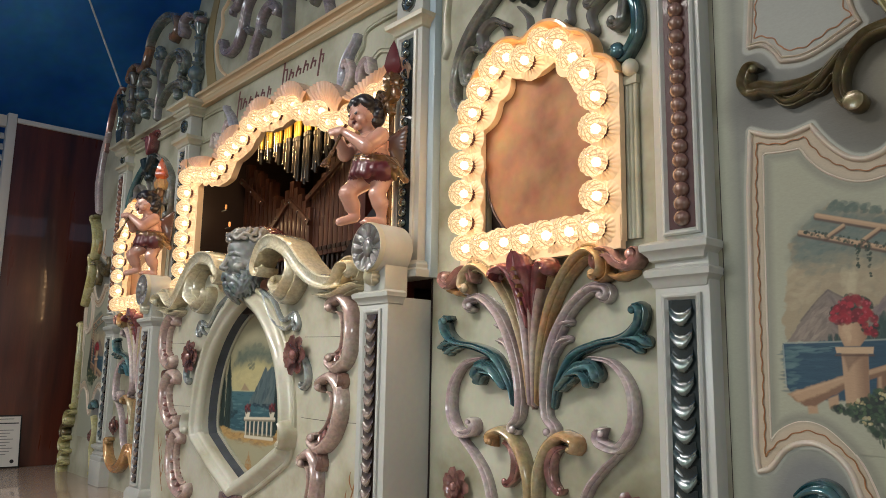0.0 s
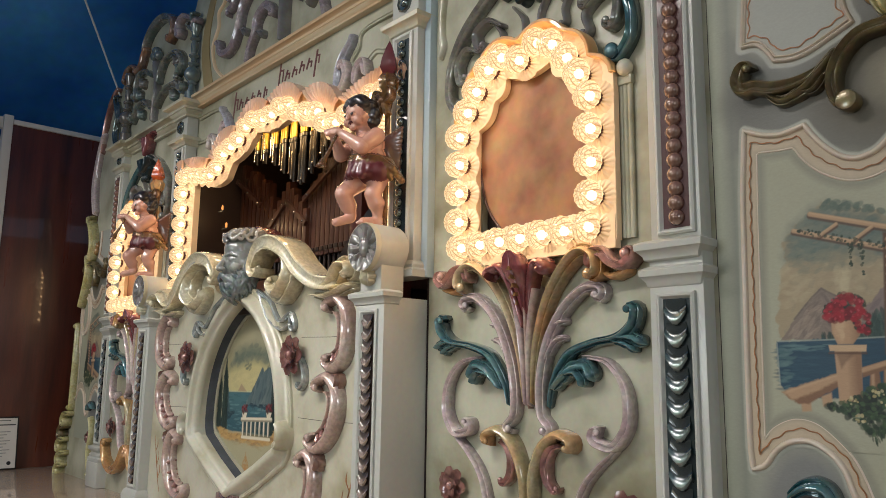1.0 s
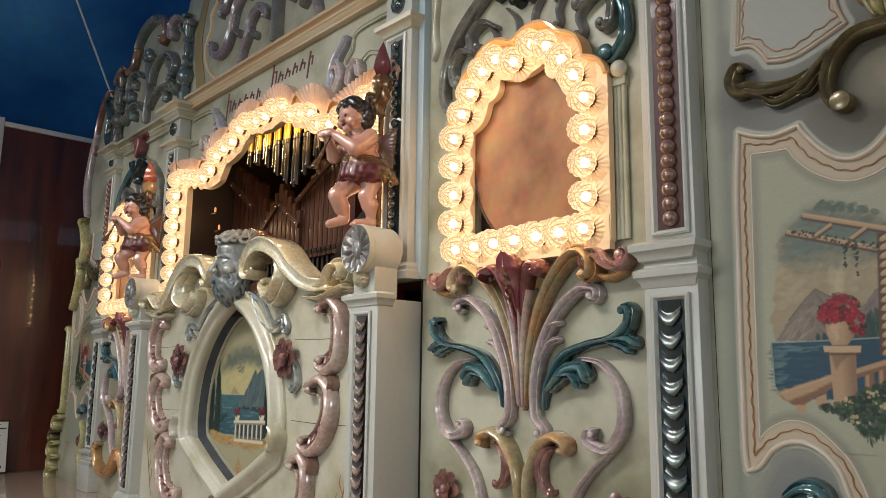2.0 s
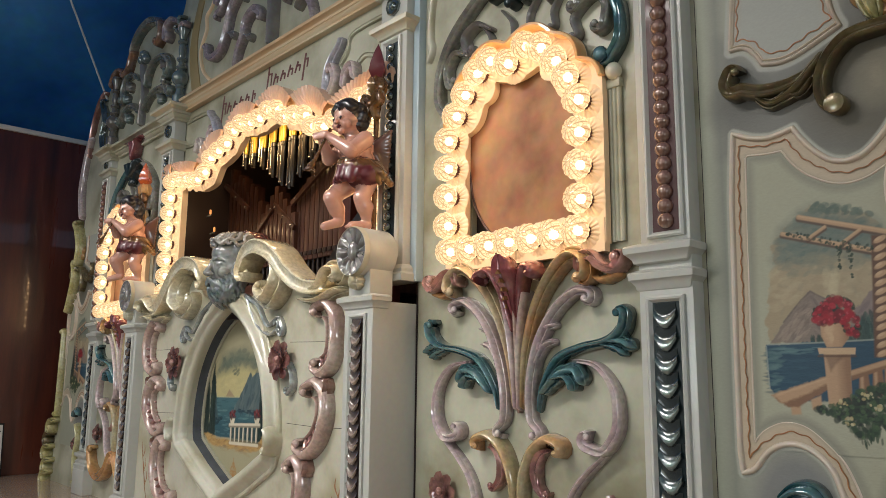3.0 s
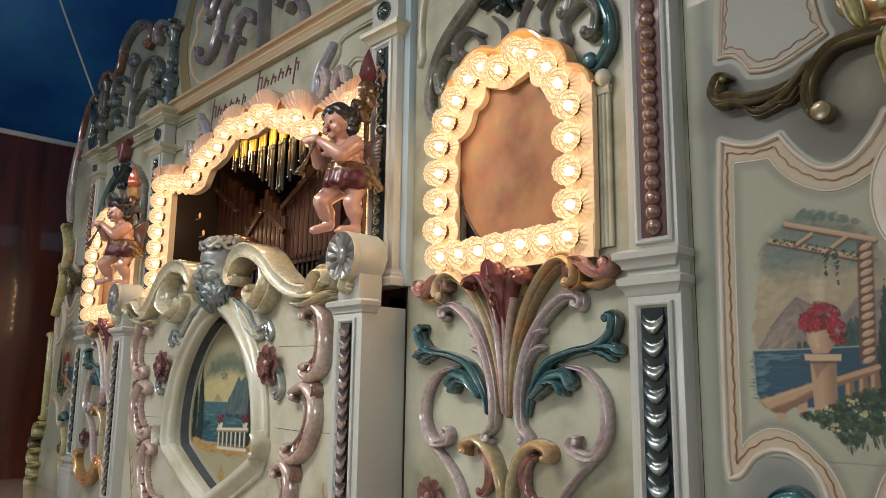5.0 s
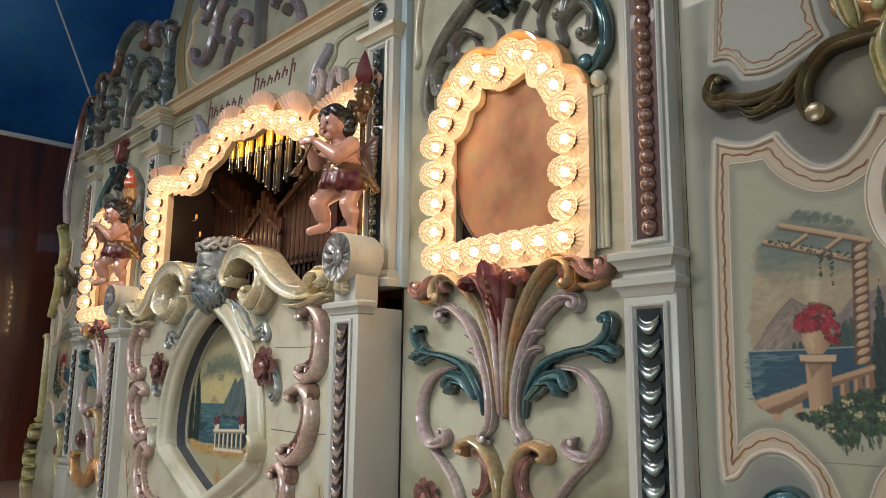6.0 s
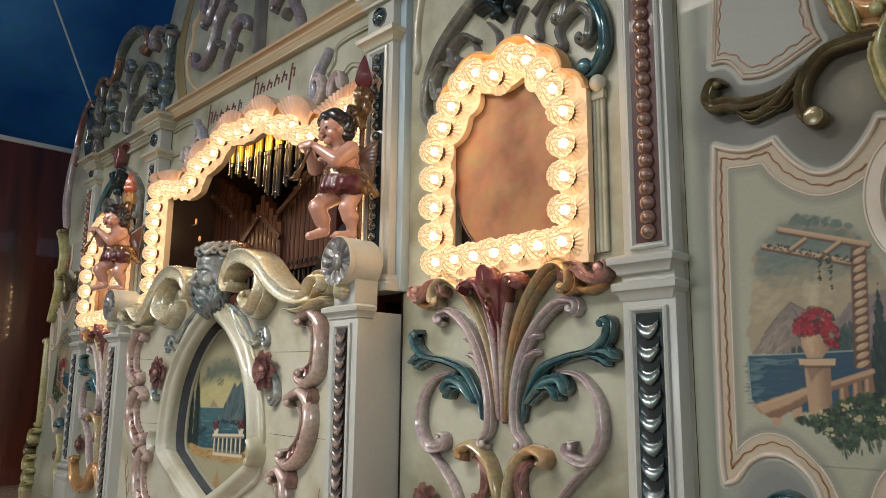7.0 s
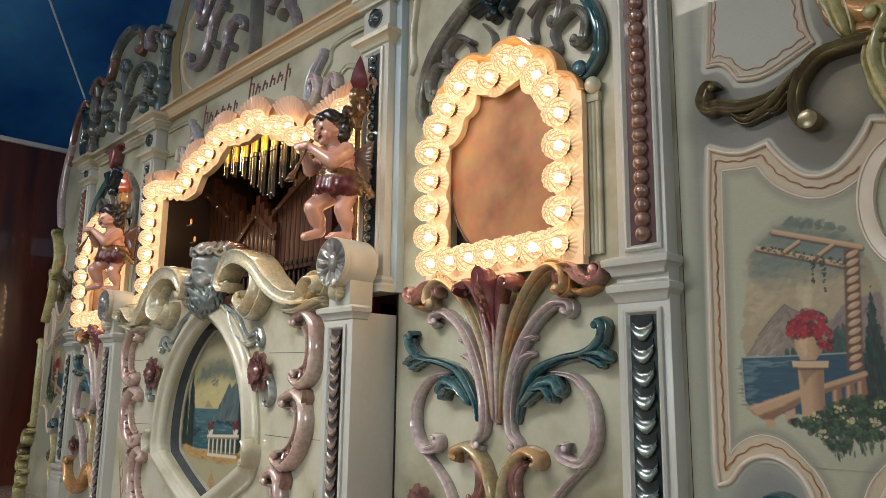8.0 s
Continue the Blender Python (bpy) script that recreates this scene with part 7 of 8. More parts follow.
def bust():
    """A bearded mask over the apex of the heart, facing -y."""
    P = []
    egg = lambda c, r, s: P.append((c, r, s))
    cone = lambda a, b, ra, rb, s: P.append((a, b, ra, rb, s))
    egg((0, 0.030, 0.050), (0.078, 0.095, 0.076), 0)
    egg((0, -0.022, 0.000), (0.064, 0.070, 0.085), 0)
    egg((0, -0.036, 0.046), (0.056, 0.052, 0.046), 0)
    for s in (1, -1):
        egg((s * 0.030, -0.108, 0.004), (0.019, 0.026, 0.012), -1)
        egg((s * 0.028, -0.072, 0.003), (0.015, 0.014, 0.011), 0)
        cone((s * 0.014, -0.085, 0.010), (s * 0.044, -0.072, 0.006), 0.0042, 0.0036, 0)
        cone((s * 0.016, -0.084, -0.006), (s * 0.042, -0.073, -0.006), 0.0032, 0.0028, 0)
        cone((s * 0.010, -0.088, 0.021), (s * 0.036, -0.083, 0.024), 0.0058, 0.0050, 1)
        cone((s * 0.036, -0.083, 0.024), (s * 0.054, -0.066, 0.014), 0.0050, 0.0030, 1)
        egg((s * 0.040, -0.062, -0.028), (0.022, 0.024, 0.020), 0)
        egg((s * 0.012, -0.103, -0.030), (0.009, 0.012, 0.008), 0)
        # moustache
        for k in range(4):
            u, z = 0.0035 * k, -0.046 - 0.004 * k
            cone((s * 0.003, -0.106 + u * 0.4, z), (s * (0.026 - u * 0.4), -0.102, z - 0.012), 0.0050, 0.0056, 1)
            cone((s * (0.026 - u * 0.4), -0.102, z - 0.012), (s * (0.050 - u), -0.080, z - 0.032), 0.0056, 0.0046, 1)
            cone((s * (0.050 - u), -0.080, z - 0.032), (s * (0.062 - u), -0.066, z - 0.030), 0.0046, 0.0022, 1)
    cone((0, -0.082, 0.026), (0, -0.096, 0.002), 0.0080, 0.0085, 0)
    cone((0, -0.096, 0.002), (0, -0.113, -0.024), 0.0085, 0.0105, 0)
    egg((0, -0.114, -0.027), (0.0115, 0.011, 0.0095), 0)
    egg((0, -0.096, -0.064), (0.017, 0.010, 0.006), 3)
    # full beard: one mass with wavy strands laid over it, up to the ears
    egg((0, -0.034, -0.088), (0.062, 0.060, 0.058), 1)
    for s in (1, -1):
        egg((s * 0.062, -0.006, -0.035), (0.016, 0.034, 0.060), 1)
    rnd = random.Random(9)
    for row, (lift, z0) in enumerate(((1.0, -0.030), (1.02, -0.060), (1.03, -0.088), (1.0, -0.112))):
        for k in range(19):
            a = radians(-105 + 210 * k / 18) + rnd.uniform(-0.06, 0.06)
            if row == 0 and abs(a) < 0.95 or row == 1 and abs(a) < 0.35:
                continue
            z, pts = z0 + rnd.uniform(-0.006, 0.006) + 0.022 * (1 - math.cos(a)), []
            for i in range(4):
                zz = z - 0.017 * i
                belly = math.sqrt(max(0.12, 1 - ((zz + 0.080) / 0.086) ** 2))
                aa = a + 0.13 * math.sin(i * 1.9 + k * 0.8 + row)
                pts.append((0.070 * lift * belly * math.sin(aa), -0.022 - 0.078 * lift * belly * math.cos(aa), zz))
            for i, (p, q) in enumerate(zip(pts, pts[1:])):
                cone(p, q, 0.0066 - 0.0012 * i, 0.0054 - 0.0014 * i, 1)
    # curled fringe over the brow, waves behind it
    for k in range(10):
        a = radians(-92 + 20.5 * k)
        turn, r, prev = (1 if k % 2 else -1), 0.0165 - 0.003 * (k % 3 == 1), None
        for i in range(8):
            b = turn * (0.4 + i * 0.72)
            e = a + r * math.cos(b) * (1 - i * 0.07) / 0.085
            p = (0.079 * math.sin(e), 0.014 - 0.100 * math.cos(e), 0.088 + 0.006 * math.sin(k * 2.3) + r * math.sin(b) * (1 - i * 0.07))
            if prev:
                cone(prev, p, 0.0082 - 0.0003 * i, 0.0080 - 0.0004 * i, 2)
            prev = p
        pts = [(0.076 * math.sin(a), 0.016 - 0.094 * math.cos(a), 0.098), (0.066 * math.sin(a + 0.14), 0.020 - 0.076 * math.cos(a), 0.113), (0.050 * math.sin(a - 0.1), 0.026 - 0.052 * math.cos(a), 0.120)]
        cone(pts[0], pts[1], 0.010, 0.011, 2)
        cone(pts[1], pts[2], 0.011, 0.009, 2)
    for s in (1, -1):
        for k in range(4):
            cone((s * 0.080, 0.006 + 0.016 * k, 0.070), (s * 0.084, 0.002 + 0.018 * k, 0.030), 0.010, 0.009, 2)
            cone((s * 0.084, 0.002 + 0.018 * k, 0.030), (s * 0.078, 0.010 + 0.018 * k, -0.008), 0.009, 0.005, 1)
    # soft cap behind the fringe
    egg((0, 0.066, 0.082), (0.086, 0.082, 0.054), 3)
    for k in range(6):
        a = radians(-70 + 28 * k)
        cone((0.03 * math.sin(a), 0.035, 0.124), (0.088 * math.sin(a), 0.080 + 0.05 * math.cos(a), 0.078), 0.012, 0.016, 3)
    statue("mask_sculpture", P, 0.0028, [M_BUSTFACE, M_BUSTBEARD, M_BUSTCAP, M_MAROON], pose(0.026, -0.104, 0.260 + DATUM, 4, 0, -4) @ Matrix.Scale(1.08, 4), 0.0032, "lacquered grey mask of a bearded man on the balcony crest", "sculpture")


def rosette_console(t, s):
    """The scrolled bracket on a pedestal that carries a statue."""
    x = s * 0.95
    bm = bmesh.new()
    lathe(bm, [(0.0, 0), (0.076, 0), (0.079, 0.006), (0.079, 0.105), (0.076, 0.11), (0, 0.11)], (x, -0.06, 0.205), (0, -1, 0), 36)
    box(bm, x - 0.055, x + 0.055, -0.150, -0.06, 0.07, 0.16, 0.004)
    body = part("console", bm, M_BLUEGREY, t)
    bm = bmesh.new()
    n, rows = 72, []
    for i in range(8):
        q = i / 7
        row = []
        for k in range(n):
            a = 2 * math.pi * k / n
            f = 2 * abs(math.cos(6 * a)) - 1
            rr = 0.0745 * (0.2 + 0.8 * q)
            row.append(bm.verts.new((x + rr * math.cos(a), -0.176 - 0.011 * q * q - 0.006 * math.sin(math.pi * q) * f, 0.205 + rr * math.sin(a))))
        rows.append(row)
    for a, b in zip(rows, rows[1:]):
        for k in range(n):
            j = (k + 1) % n
            bm.faces.new((a[k], a[j], b[j], b[k]))
    bm.faces.new(rows[0])
    ball(bm, (x, -0.178, 0.205), 0.026, (0.85, 0.6, 1.25))
    part("rosette", bm, M_PEWTER, body, "dark pewter fluted rosette")
    bm = swept([(x + 0.0765 * math.cos(k * 0.1309), 0.205 + 0.0765 * math.sin(k * 0.1309)) for k in range(48)], 0.007, 0.018, HALF, -0.170, closed=True)
    part("rim", bm, M_CREAM, body)
    leaf(body, "drop_leaf", M_CREAM, [(x, 0.145), (x, 0.12), (x, 0.085)], 0.06, 0.03, -0.152, 3)


def pulpit():
    t = thing("organ_pulpit", 0, -0.05, -0.86, "carved and painted organ balcony front with a heart-shaped opening", "organ balcony")
    half = [(0.0, 0.12), (0.22, 0.14), (0.36, 0.25), (0.50, 0.17), (0.62, 0.10), (0.75, 0.095), (0.872, 0.10)]
    top = spline([(-x, z) for x, z in half[::-1]] + half[1:], 6)
    n = 64
    heart = heart_line(n)
    outl = resample([(0, 0.12)] + [p for p in top if p[0] > 0] + [(0.872, -0.86), (0, -0.86)], n // 2 + 1)
    outl = outl + [(-x, z) for x, z in outl[-2:0:-1]]
    part("front_panel", ring(bmesh.new(), outl, heart, -0.10, -0.07), M_CREAM, t, smooth=False)
    yp = -0.10
    hp = heart_line(160)
    part("heart_frame", swept([(x * 1.13, (z + 0.25) * 1.11 - 0.25) for x, z in hp], 0.092, 0.044, FRAME, yp, closed=True), M_CREAM, t, "cream moulded heart-shaped frame")
    # sunk painted panel behind the opening
    bm = bmesh.new()
    inner = [(x * 0.95, (z + 0.29) * 0.965 - 0.29) for x, z in heart]
    a = [bm.verts.new((x, -0.072, z)) for x, z in heart]
    b = [bm.verts.new((x, -0.036, z)) for x, z in inner]
    for k in range(n):
        j = (k + 1) % n
        bm.faces.new((a[k], a[j], b[j], b[k]))
    part("splayed_reveal", bm, P_REVEAL, t, "blue-grey splayed reveal")
    heart_painting(t, inner, -0.038)
    for s in (1, -1):
        lo, hi = (0.872, 1.02) if s > 0 else (-1.02, -0.872)
        ped = part("pedestal", boxed(lo, hi, -0.147, 0.028, -0.86, 0.05, 0.003), M_BLUEGREY, t)
        part("pedestal_cap", moulding(bmesh.new(), lo, hi, -0.147, 0.0 if s < 0 else -0.09, 0.026, [(p * 0.8, h * 0.9) for p, h in CAP]), M_BLUEGREY, ped)
        part("pedestal_base", moulding(bmesh.new(), lo, hi, -0.147, 0.02, -0.86, [(p, h * 2.0) for p, h in BASE]), M_BLUEGREY, ped)
        inset(ped, lo + 0.028, hi - 0.028, -0.74, 0.012, -0.147, M_BLUEGREY, M_DARK, 0.016, 0.010)
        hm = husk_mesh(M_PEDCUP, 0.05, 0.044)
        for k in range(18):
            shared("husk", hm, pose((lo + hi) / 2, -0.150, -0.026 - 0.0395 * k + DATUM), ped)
        rosette_console(t, s)
        q = lambda pts: [(s * x, z) for x, z in pts]
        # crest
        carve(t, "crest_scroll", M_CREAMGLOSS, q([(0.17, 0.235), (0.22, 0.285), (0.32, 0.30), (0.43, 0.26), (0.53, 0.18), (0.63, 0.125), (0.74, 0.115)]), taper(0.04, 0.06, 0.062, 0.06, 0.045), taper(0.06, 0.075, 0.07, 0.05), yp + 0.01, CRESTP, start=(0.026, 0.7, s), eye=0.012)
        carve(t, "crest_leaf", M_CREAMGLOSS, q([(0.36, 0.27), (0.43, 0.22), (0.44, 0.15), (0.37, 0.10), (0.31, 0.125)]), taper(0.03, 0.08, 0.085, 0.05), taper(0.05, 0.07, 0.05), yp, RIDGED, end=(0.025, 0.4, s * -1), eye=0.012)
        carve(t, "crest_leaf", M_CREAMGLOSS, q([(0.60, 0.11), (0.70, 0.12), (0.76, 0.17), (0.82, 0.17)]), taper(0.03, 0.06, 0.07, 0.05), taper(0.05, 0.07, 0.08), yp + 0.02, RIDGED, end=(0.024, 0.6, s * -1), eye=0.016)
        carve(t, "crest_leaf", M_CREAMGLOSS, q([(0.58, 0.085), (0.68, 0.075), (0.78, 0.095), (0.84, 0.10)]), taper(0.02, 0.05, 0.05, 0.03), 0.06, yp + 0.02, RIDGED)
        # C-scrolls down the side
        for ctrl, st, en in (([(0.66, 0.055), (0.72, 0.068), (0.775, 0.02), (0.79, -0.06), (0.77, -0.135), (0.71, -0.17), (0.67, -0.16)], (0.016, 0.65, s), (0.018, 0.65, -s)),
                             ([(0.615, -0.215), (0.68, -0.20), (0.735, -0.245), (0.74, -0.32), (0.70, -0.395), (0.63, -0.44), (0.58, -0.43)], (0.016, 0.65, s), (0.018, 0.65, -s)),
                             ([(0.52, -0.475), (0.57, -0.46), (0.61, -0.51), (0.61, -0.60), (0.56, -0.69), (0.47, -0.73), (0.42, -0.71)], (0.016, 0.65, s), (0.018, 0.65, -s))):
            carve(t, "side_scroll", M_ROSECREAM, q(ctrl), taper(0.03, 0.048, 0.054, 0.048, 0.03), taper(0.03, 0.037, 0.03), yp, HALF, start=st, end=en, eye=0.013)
            sp = spline(ctrl, 8)
            off = []
            for i in range(int(len(sp) * 0.16), int(len(sp) * 0.86)):
                (ax, az), (bx, bz) = sp[i], sp[i + 1]
                m = math.hypot(bx - ax, bz - az)
                off.append((ax + (bz - az) / m * 0.033, az - (bx - ax) / m * 0.033, (bz - az) / m, (ax - bx) / m))
            part("hollow", swept(q([(x, z) for x, z, _, _ in off]), taper(0.02, 0.034, 0.03, 0.02), 0.012, HALF, yp), M_OXBLOOD, t, "dark brown hollow of the scroll")
            part("lip", swept(q([(x + u * 0.019, z + v * 0.019) for x, z, u, v in off]), taper(0.004, 0.011, 0.013, 0.008), 0.028, HALF, yp), M_ROSECREAM, t)
            for k in range(4, 9):
                i = int(len(sp) * (0.2 + 0.075 * k))
                (ax, az), (bx, bz) = sp[i], sp[min(i + 2, len(sp) - 1)]
                dx, dz = bx - ax, bz - az
                m = math.hypot(dx, dz)
                nx, nz = dz / m, -dx / m
                part("shell_rib", swept(q([(ax + nx * 0.022, az + nz * 0.022), (ax + nx * 0.042, az + nz * 0.042), (ax + nx * 0.06, az + nz * 0.06)]), taper(0.02, 0.018, 0.01), taper(0.034, 0.026, 0.006), HALF, yp), M_ROSEWOOD, t)
        for x, z in ((0.735, -0.185), (0.63, -0.455), (0.45, -0.74)):
            leaf(t, "joint_leaf", M_BROWNBEAD, q([(x, z), (x + 0.012, z - 0.025), (x, z - 0.06)]), 0.035, 0.03, yp, 3)
        carve(t, "ribbon", M_PEARL, q([(0.13, 0.135), (0.24, 0.085), (0.29, 0.03), (0.33, 0.005), (0.40, 0.03), (0.43, 0.0)]), taper(0.018, 0.014, 0.016, 0.02), 0.014, yp, GUTTER, end=(0.022, 0.7, -s), eye=0.008)
        carve(t, "ribbon", M_PEARL, q([(0.15, 0.125), (0.22, 0.03), (0.28, -0.01), (0.34, -0.03), (0.39, -0.01)]), taper(0.016, 0.012, 0.013, 0.016), 0.014, yp, HALF, end=(0.018, 0.7, s), eye=0.007)
        flower(t, s * 0.452, yp - 0.012, -0.125, 0.074, M_BLOOM, 7)
        carve(t, "flower_stem", M_PEARL, q([(0.485, -0.13), (0.515, -0.175), (0.52, -0.215), (0.50, -0.238)]), taper(0.012, 0.022, 0.024, 0.016), 0.02, yp, RIDGED, end=(0.014, 0.6, -s), eye=0.007)
        carve(t, "frame_bud", M_CREAM, q([(0.40, -0.36), (0.43, -0.40), (0.425, -0.44)]), taper(0.03, 0.035, 0.03), 0.05, yp, HALF, end=(0.014, 0.5, -s), eye=0.014)
        for k, (x, z) in enumerate(((0.78, -0.62), (0.80, -0.56), (0.76, -0.68))):
            part("painted_sprig", swept(spline(q([(x - 0.03, z - 0.06), (x, z), (x + 0.02, z + 0.07)]), 6), taper(0.003, 0.006, 0.001), 0.001, FLAT, yp), M_LINE, t)
            part("painted_sprig", swept(spline(q([(x, z), (x - 0.02, z + 0.03), (x - 0.015, z + 0.06)]), 6), taper(0.002, 0.006, 0.001), 0.001, FLAT, yp), M_LINE, t)
        # thin shrinkage cracks between the boards
        for z in (-0.06, -0.345):
            part("board_joint", swept([(s * 0.47, z), (s * 0.66, z - 0.004), (s * 0.86, z)], 0.0018, 0.0006, FLAT, yp), M_DARK, t)
    part("balcony_top", boxed(-0.872, 0.872, -0.068, 0.028, 0.05, 0.07, 0.002), M_DARK, t)
    part("heart_foot", boxed(-0.09, 0.09, -0.13, -0.09, -0.72, -0.66, 0.01), M_PINK, t)
    return t


M_BLOOM = surface("rose_bloom_lacquer", hue(152, 92, 86), 0.2, metal=0.1, coat=1.0, vary=0.3, scale=30, second=hue(214, 172, 158), mixat=(0.5, 0.7))
FRAME = [(-1, -0.1), (-1, 0.22), (-0.9, 0.34), (-0.74, 0.36), (-0.62, 0.26), (-0.5, 0.3), (-0.34, 0.42), (-0.2, 0.62), (-0.04, 0.9), (0.14, 1.0), (0.32, 0.98), (0.46, 0.84), (0.52, 0.6), (0.62, 0.52), (0.8, 0.5), (0.92, 0.4), (1, 0.2), (1, -0.1)]
CRESTP = [(-1, -0.1), (-1, 0.8), (-0.9, 0.98), (-0.7, 1.0), (-0.4, 0.9), (0, 0.86), (0.4, 0.9), (0.7, 1.0), (0.9, 0.98), (1, 0.8), (1, -0.1)]
P_REVEAL = paint("painted_slate_reveal", (92, 96, 100), (66, 68, 70), 7, 0.2)
M_PEARL = surface("pearl_grey_lacquer", hue(184, 186, 178), 0.18, metal=0.3, coat=1.0, vary=0.2, scale=16, second=hue(126, 140, 144), ground=0.6)


def heart_view(cv):
    """A lake between cliffs and cypresses behind a white balustrade, in soft ovals of cloud."""
    cv.rgb[:] = hue(168, 160, 128)
    cv.glaze(0.6 * cv.cloud(0.16, 2), (148, 146, 120))
    cv.glaze(np.clip((cv.Z - 0.0) / 0.10, 0, 1), (150, 128, 100))
    cv.fill([(-0.23, -0.16), (-0.12, -0.11), (0.0, -0.10), (0.16, -0.14), (0.2, -0.2), (0.2, -0.29), (-0.23, -0.29)], (196, 184, 132), 0.06, 0.01, 0.05, 3)
    cloud = [(-0.21, -0.17), (-0.17, -0.11), (-0.08, -0.08), (0.02, -0.075), (0.12, -0.10), (0.18, -0.15), (0.10, -0.155), (0.0, -0.135), (-0.10, -0.155)]
    cv.fill(cloud, (108, 116, 100), 0.05, 0.014, 0.05, 4)
    cv.dabs(cloud, 70, 0.020, 0.009, 0.2, ((92, 104, 92), (128, 132, 110), (104, 114, 98)), 5, 0.5, 0.8)
    cv.dabs([(-0.18, -0.19), (0.1, -0.18), (0.05, -0.25), (-0.18, -0.25)], 50, 0.022, 0.008, 0.2, ((206, 194, 140), (184, 174, 130)), 6, 0.4, 0.5)
    cv.dabs([(-0.08, -0.155), (0.0, -0.15), (-0.02, -0.175), (-0.07, -0.175)], 12, 0.014, 0.006, 0.4, ((104, 112, 94),), 7, 0.6)
    water = [(-0.215, -0.268), (0.12, -0.264), (0.2, -0.30), (0.2, -0.43), (-0.27, -0.43), (-0.25, -0.30)]
    cv.fill(water, (76, 112, 116), 0.006, 0.003, 0.02, 5)
    cv.glaze(np.clip((-0.30 - cv.Z) / 0.1, 0, 1) * np.clip(0.5 - cv.away(water) / 0.006, 0, 1) * 0.75, (44, 80, 92))
    cv.dabs(water, 150, 0.024, 0.0035, 0, ((98, 136, 136), (58, 94, 104), (120, 152, 146), (46, 82, 94)), 8, 0.55, 0.06)
    cv.line([(-0.20, -0.268), (0.05, -0.265)], 0.004, (206, 204, 160), 0.004, 0.8)
    cv.fill([(-0.125, -0.266), (-0.095, -0.235), (-0.08, -0.245), (-0.045, -0.266)], (170, 148, 116), 0.005)
    cliff = [(-0.045, -0.315), (-0.01, -0.27), (0.03, -0.225), (0.075, -0.168), (0.095, -0.182), (0.13, -0.165), (0.17, -0.17), (0.21, -0.32), (0.05, -0.325)]
    cv.fill(cliff, (92, 108, 108), 0.004, 0.004, 0.02, 6)
    cv.dabs(cliff, 80, 0.006, 0.022, -0.35, ((70, 90, 96), (116, 126, 118), (60, 80, 88), (104, 116, 112)), 9, 0.6, 0.2)
    cv.dabs([(-0.03, -0.312), (0.2, -0.318), (0.2, -0.335), (-0.03, -0.328)], 30, 0.014, 0.004, 0, ((30, 54, 66), (38, 64, 74)), 10, 0.8, 0.1)
    left = [(-0.26, -0.20), (-0.225, -0.19), (-0.205, -0.28), (-0.185, -0.36), (-0.26, -0.37)]
    cv.fill(left, (70, 92, 94), 0.006, 0.005, 0.02, 7)
    cv.dabs(left, 30, 0.006, 0.02, 0.25, ((56, 78, 84), (90, 108, 104)), 11, 0.6)
    cv.dabs([(-0.25, -0.362), (-0.15, -0.352), (-0.15, -0.378), (-0.25, -0.382)], 26, 0.012, 0.005, 0, ((32, 54, 62), (44, 68, 74)), 12, 0.85, 0.1)
    for poly, seed in (([(-0.312, -0.43), (-0.305, -0.26), (-0.282, -0.20), (-0.268, -0.25), (-0.262, -0.43)], 13), ([(-0.262, -0.43), (-0.255, -0.2), (-0.238, -0.128), (-0.222, -0.2), (-0.205, -0.43)], 14), ([(0.15, -0.43), (0.165, -0.22), (0.19, -0.16), (0.235, -0.16), (0.25, -0.28), (0.25, -0.43)], 15)):
        cv.fill(poly, (38, 54, 50), 0.005, 0.008, 0.012, seed)
        cv.dabs(poly, 80, 0.004, 0.018, 0.05, ((28, 40, 40), (54, 74, 66), (34, 48, 46)), seed, 0.7, 0.15)
    ground = [(-0.30, -0.425), (-0.26, -0.42), (-0.18, -0.438), (0.16, -0.438), (0.22, -0.40), (0.26, -0.41), (0.22, -0.45), (0.1, -0.478), (-0.06, -0.472), (-0.2, -0.47), (-0.26, -0.455)]
    cv.fill(ground, (190, 152, 92), 0.008, 0.006, 0.02, 8)
    cv.dabs(ground, 80, 0.018, 0.005, 0.1, ((206, 172, 112), (160, 122, 74), (184, 146, 92), (140, 106, 70)), 16, 0.6, 0.3)
    cv.dabs([(-0.2, -0.465), (0.15, -0.465), (0.1, -0.49), (-0.15, -0.485)], 30, 0.02, 0.004, 0, ((150, 136, 104), (170, 150, 110)), 17, 0.4, 0.2)
    white, grey = (222, 212, 184), (150, 140, 118)
    cv.fill([(-0.075, -0.378), (0.165, -0.368), (0.165, -0.448), (-0.066, -0.452)], (52, 70, 66), 0.008, thick=0.6)
    for k in range(7):
        x = -0.064 + 0.035 * k
        z = -0.383 + 0.0014 * k
        cv.fill([(x - 0.004, z), (x + 0.006, z), (x + 0.010, z - 0.035), (x + 0.005, z - 0.058), (x - 0.003, z - 0.058), (x - 0.008, z - 0.035)], grey, 0.004)
        cv.line([(x - 0.001, z), (x - 0.002, z - 0.035), (x, z - 0.058)], 0.008, white, 0.004)
    cv.line([(-0.078, -0.381), (0.168, -0.371)], 0.016, grey, 0.003)
    cv.line([(-0.078, -0.377), (0.168, -0.367)], 0.010, white, 0.004)
    cv.line([(-0.070, -0.450), (0.160, -0.446)], 0.012, white, 0.004)
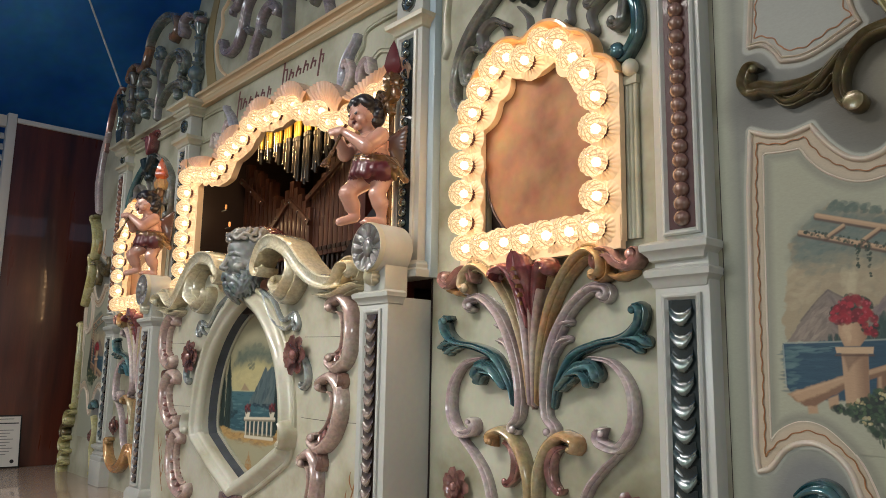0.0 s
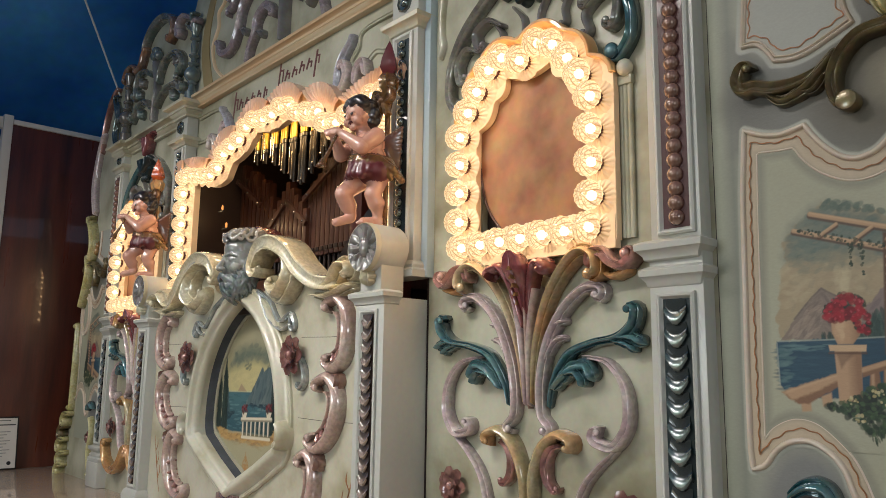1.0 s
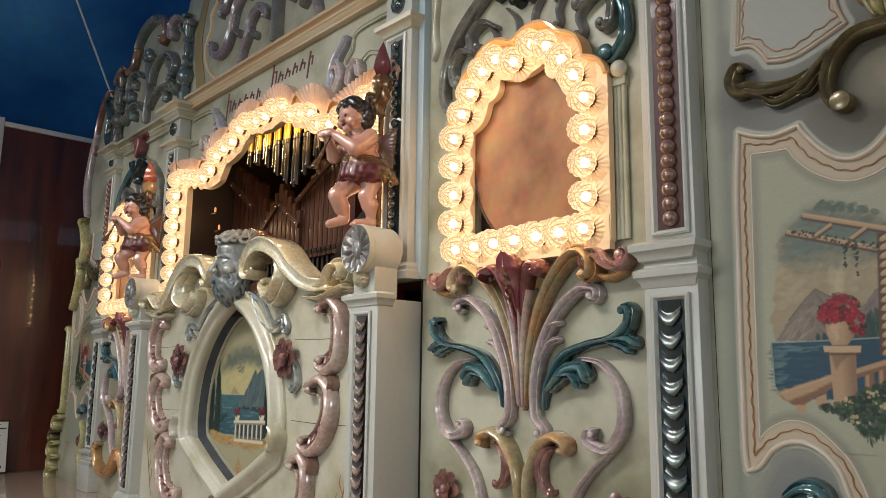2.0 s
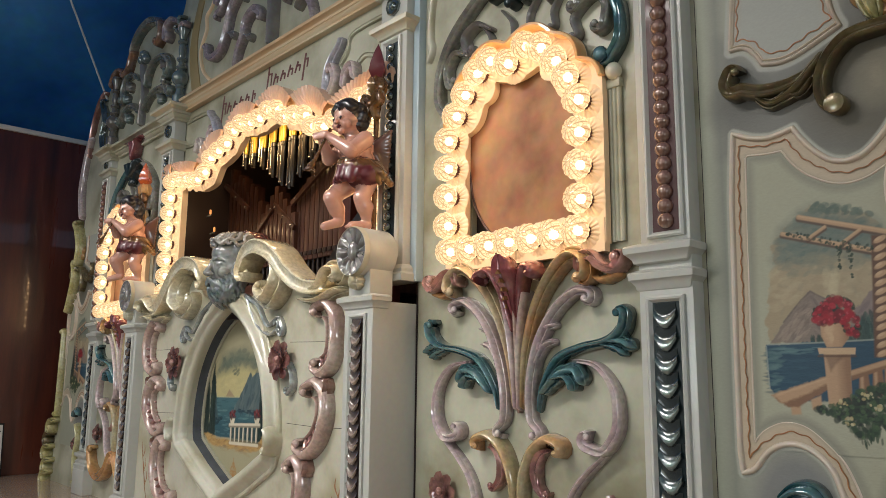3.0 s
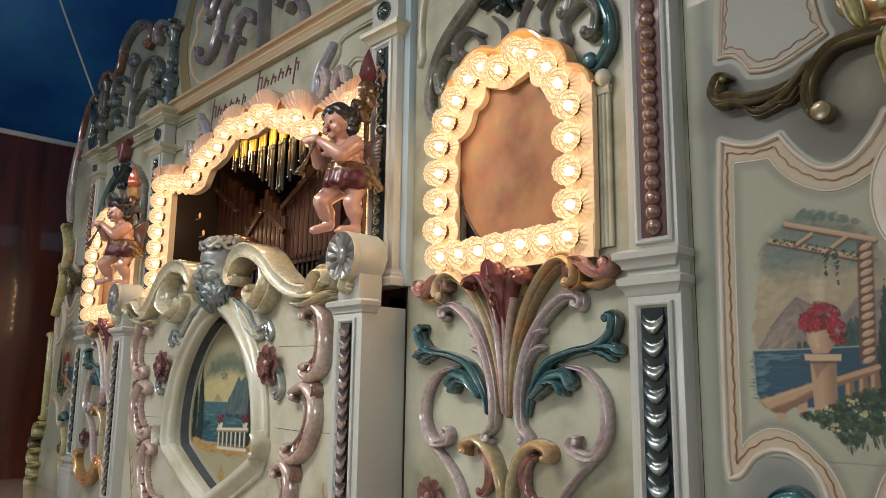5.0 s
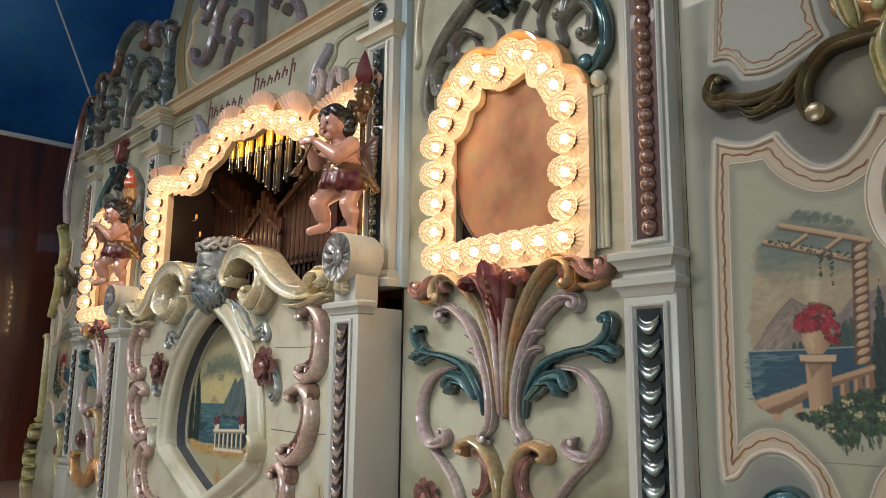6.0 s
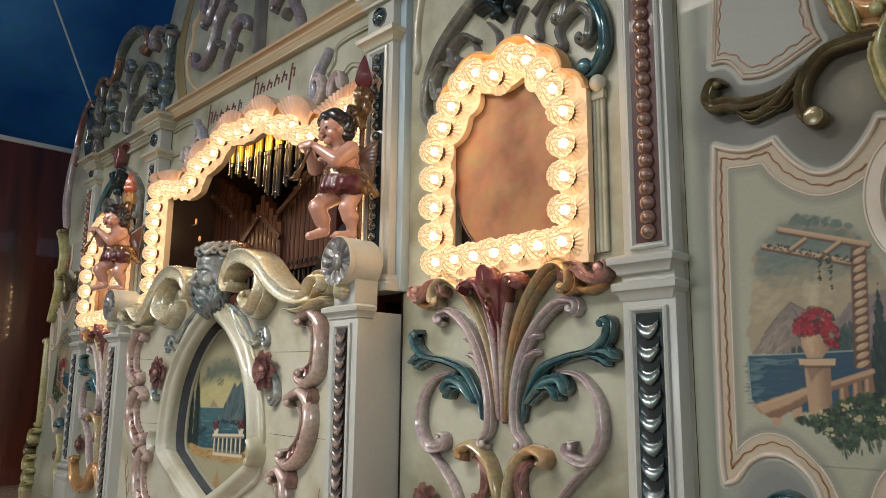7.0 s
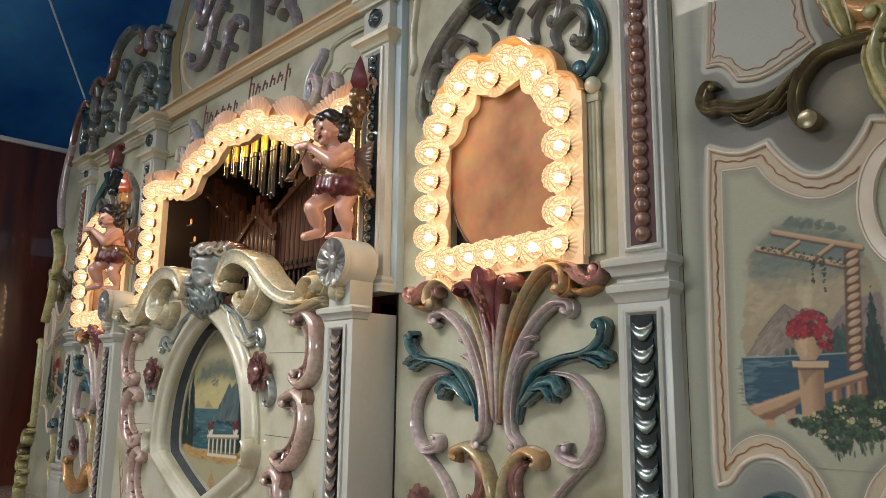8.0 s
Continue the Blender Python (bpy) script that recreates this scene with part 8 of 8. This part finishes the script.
    for x, z in ((-0.055, -0.352), (0.146, -0.343)):
        cv.fill([(x - 0.022, z), (x + 0.022, z), (x + 0.012, z - 0.024), (x - 0.012, z - 0.024)], white, 0.004)
        cv.dabs([(x - 0.026, z), (x + 0.026, z), (x + 0.018, z + 0.03), (x - 0.018, z + 0.03)], 24, 0.008, 0.006, 0, ((120, 44, 48), (150, 66, 62), (64, 54, 44), (96, 34, 40)), 18, 0.9, 1.5)
    for sx in (1, -1):
        for k, (w, h) in enumerate(((0.012, 0.05), (0.022, 0.036), (0.026, 0.018))):
            cv.line(spline([(-0.026, -0.575), (-0.026 + sx * w, -0.575 + h * 0.6), (-0.026 + sx * w * 0.4, -0.575 + h), (-0.026, -0.575 + h * 0.8)], 5), 0.005, (176, 126, 66), 0.004, 0.8)
        cv.line(spline([(-0.026, -0.578), (-0.026 + sx * 0.04, -0.572), (-0.026 + sx * 0.07, -0.585)], 5), 0.005, (176, 126, 66), 0.004, 0.7)
    cv.line([(-0.026, -0.585), (-0.026, -0.508)], 0.005, (176, 126, 66), 0.004, 0.8)


def heart_painting(t, inner, y):
    cv = Canvas(-0.37, 0.37, -0.64, 0.11, 0.0026)
    cv.tone = 0.86
    heart_view(cv)
    cv.hang("heart_painting", y, t, "painted lake view with cliffs and a white balustrade", [(x * 1.03, (z + 0.29) * 1.03 - 0.29) for x, z in inner])
    part("panel_moulding", swept([(x * 0.965, (z + 0.29) * 0.97 - 0.29) for x, z in resample(inner + inner[:1], 160)[:-1]], 0.016, 0.008, GUTTER, y, closed=True), M_PEWTERPALE, t)


M_PEWTERPALE = surface("grey_olive_paint", hue(150, 148, 128), 0.4, coat=0.2, vary=0.15, scale=8, second=hue(168, 162, 136))
M_FRAMEPALE = surface("pinkish_frame_paint", hue(220, 204, 184), 0.36, coat=0.25, vary=0.14, scale=9, second=hue(206, 188, 164), film=0.2)


def stay_rod():
    t = thing("stay_rod", -2.2, 0.05, 1.58, "thin white metal stay rod from the organ to the roof", "rod")
    a, b = Vector((-2.2, 0.06, 1.585)), Vector((-2.2, -0.42, 2.62))
    part("rod", lathe(bmesh.new(), [(0.0065, 0), (0.0065, (b - a).length)], a, b - a, 10), M_TRIM, t)
    part("clamp", boxed(-2.225, -2.175, 0.02, 0.06, 1.56, 1.60, 0.004), M_STEEL, t)


def notice():
    t = thing("notice_board", -3.04, -0.37, -0.86, "framed information sheet leaning on the mahogany screen", "notice")
    fr = boxed(-0.012, 0.0, -0.21, 0.21, 0.0, 0.355, 0.002)
    def stand(bm):
        bmesh.ops.rotate(bm, verts=bm.verts, cent=(0, 0, 0), matrix=Matrix.Rotation(radians(-8), 3, "Y"))
        bmesh.ops.translate(bm, verts=bm.verts, vec=(-3.045, -0.37, -0.86))
        return bm
    part("frame", stand(fr), M_BLACK, t)
    part("paper", stand(boxed(0.0005, 0.003, -0.20, 0.20, 0.012, 0.343, 0)), M_PAPER, t, "white printed sheet")
    part("ribbon_graphic", stand(boxed(0.003, 0.0042, -0.12, 0.19, 0.295, 0.302, 0)), M_BLACK, t)
    part("ribbon_graphic", stand(boxed(0.003, 0.0042, -0.15, 0.16, 0.325, 0.329, 0)), M_BLACK, t)
    for k in range(9):
        part("text_bar", stand(boxed(0.003, 0.004, -0.17, 0.12 + 0.02 * (k % 3), 0.09 + 0.02 * k, 0.095 + 0.02 * k, 0)), P_TEXT, t)
    part("seal_graphic", stand(lathe(bmesh.new(), [(0.006, 0), (0.013, 0), (0.013, 0.001), (0.006, 0.001)], (0.003, 0.16, 0.045), (1, 0, 0), 16)), M_BLACK, t)


M_PAPER = surface("white_paper", hue(222, 218, 208), 0.7, vary=0.05, scale=6)
P_TEXT = surface("grey_print", hue(140, 138, 134), 0.7, vary=0.1)


walls()
side_partition()
stage()
for side in (1, -1):
    FLIP[0] = side
    pilaster()
    column()
    bay()
    wing()
FLIP[0] = 1
centre_carving(centre())
pulpit()
pediment()
pipes()
bust()
figures()
stay_rod()
notice()
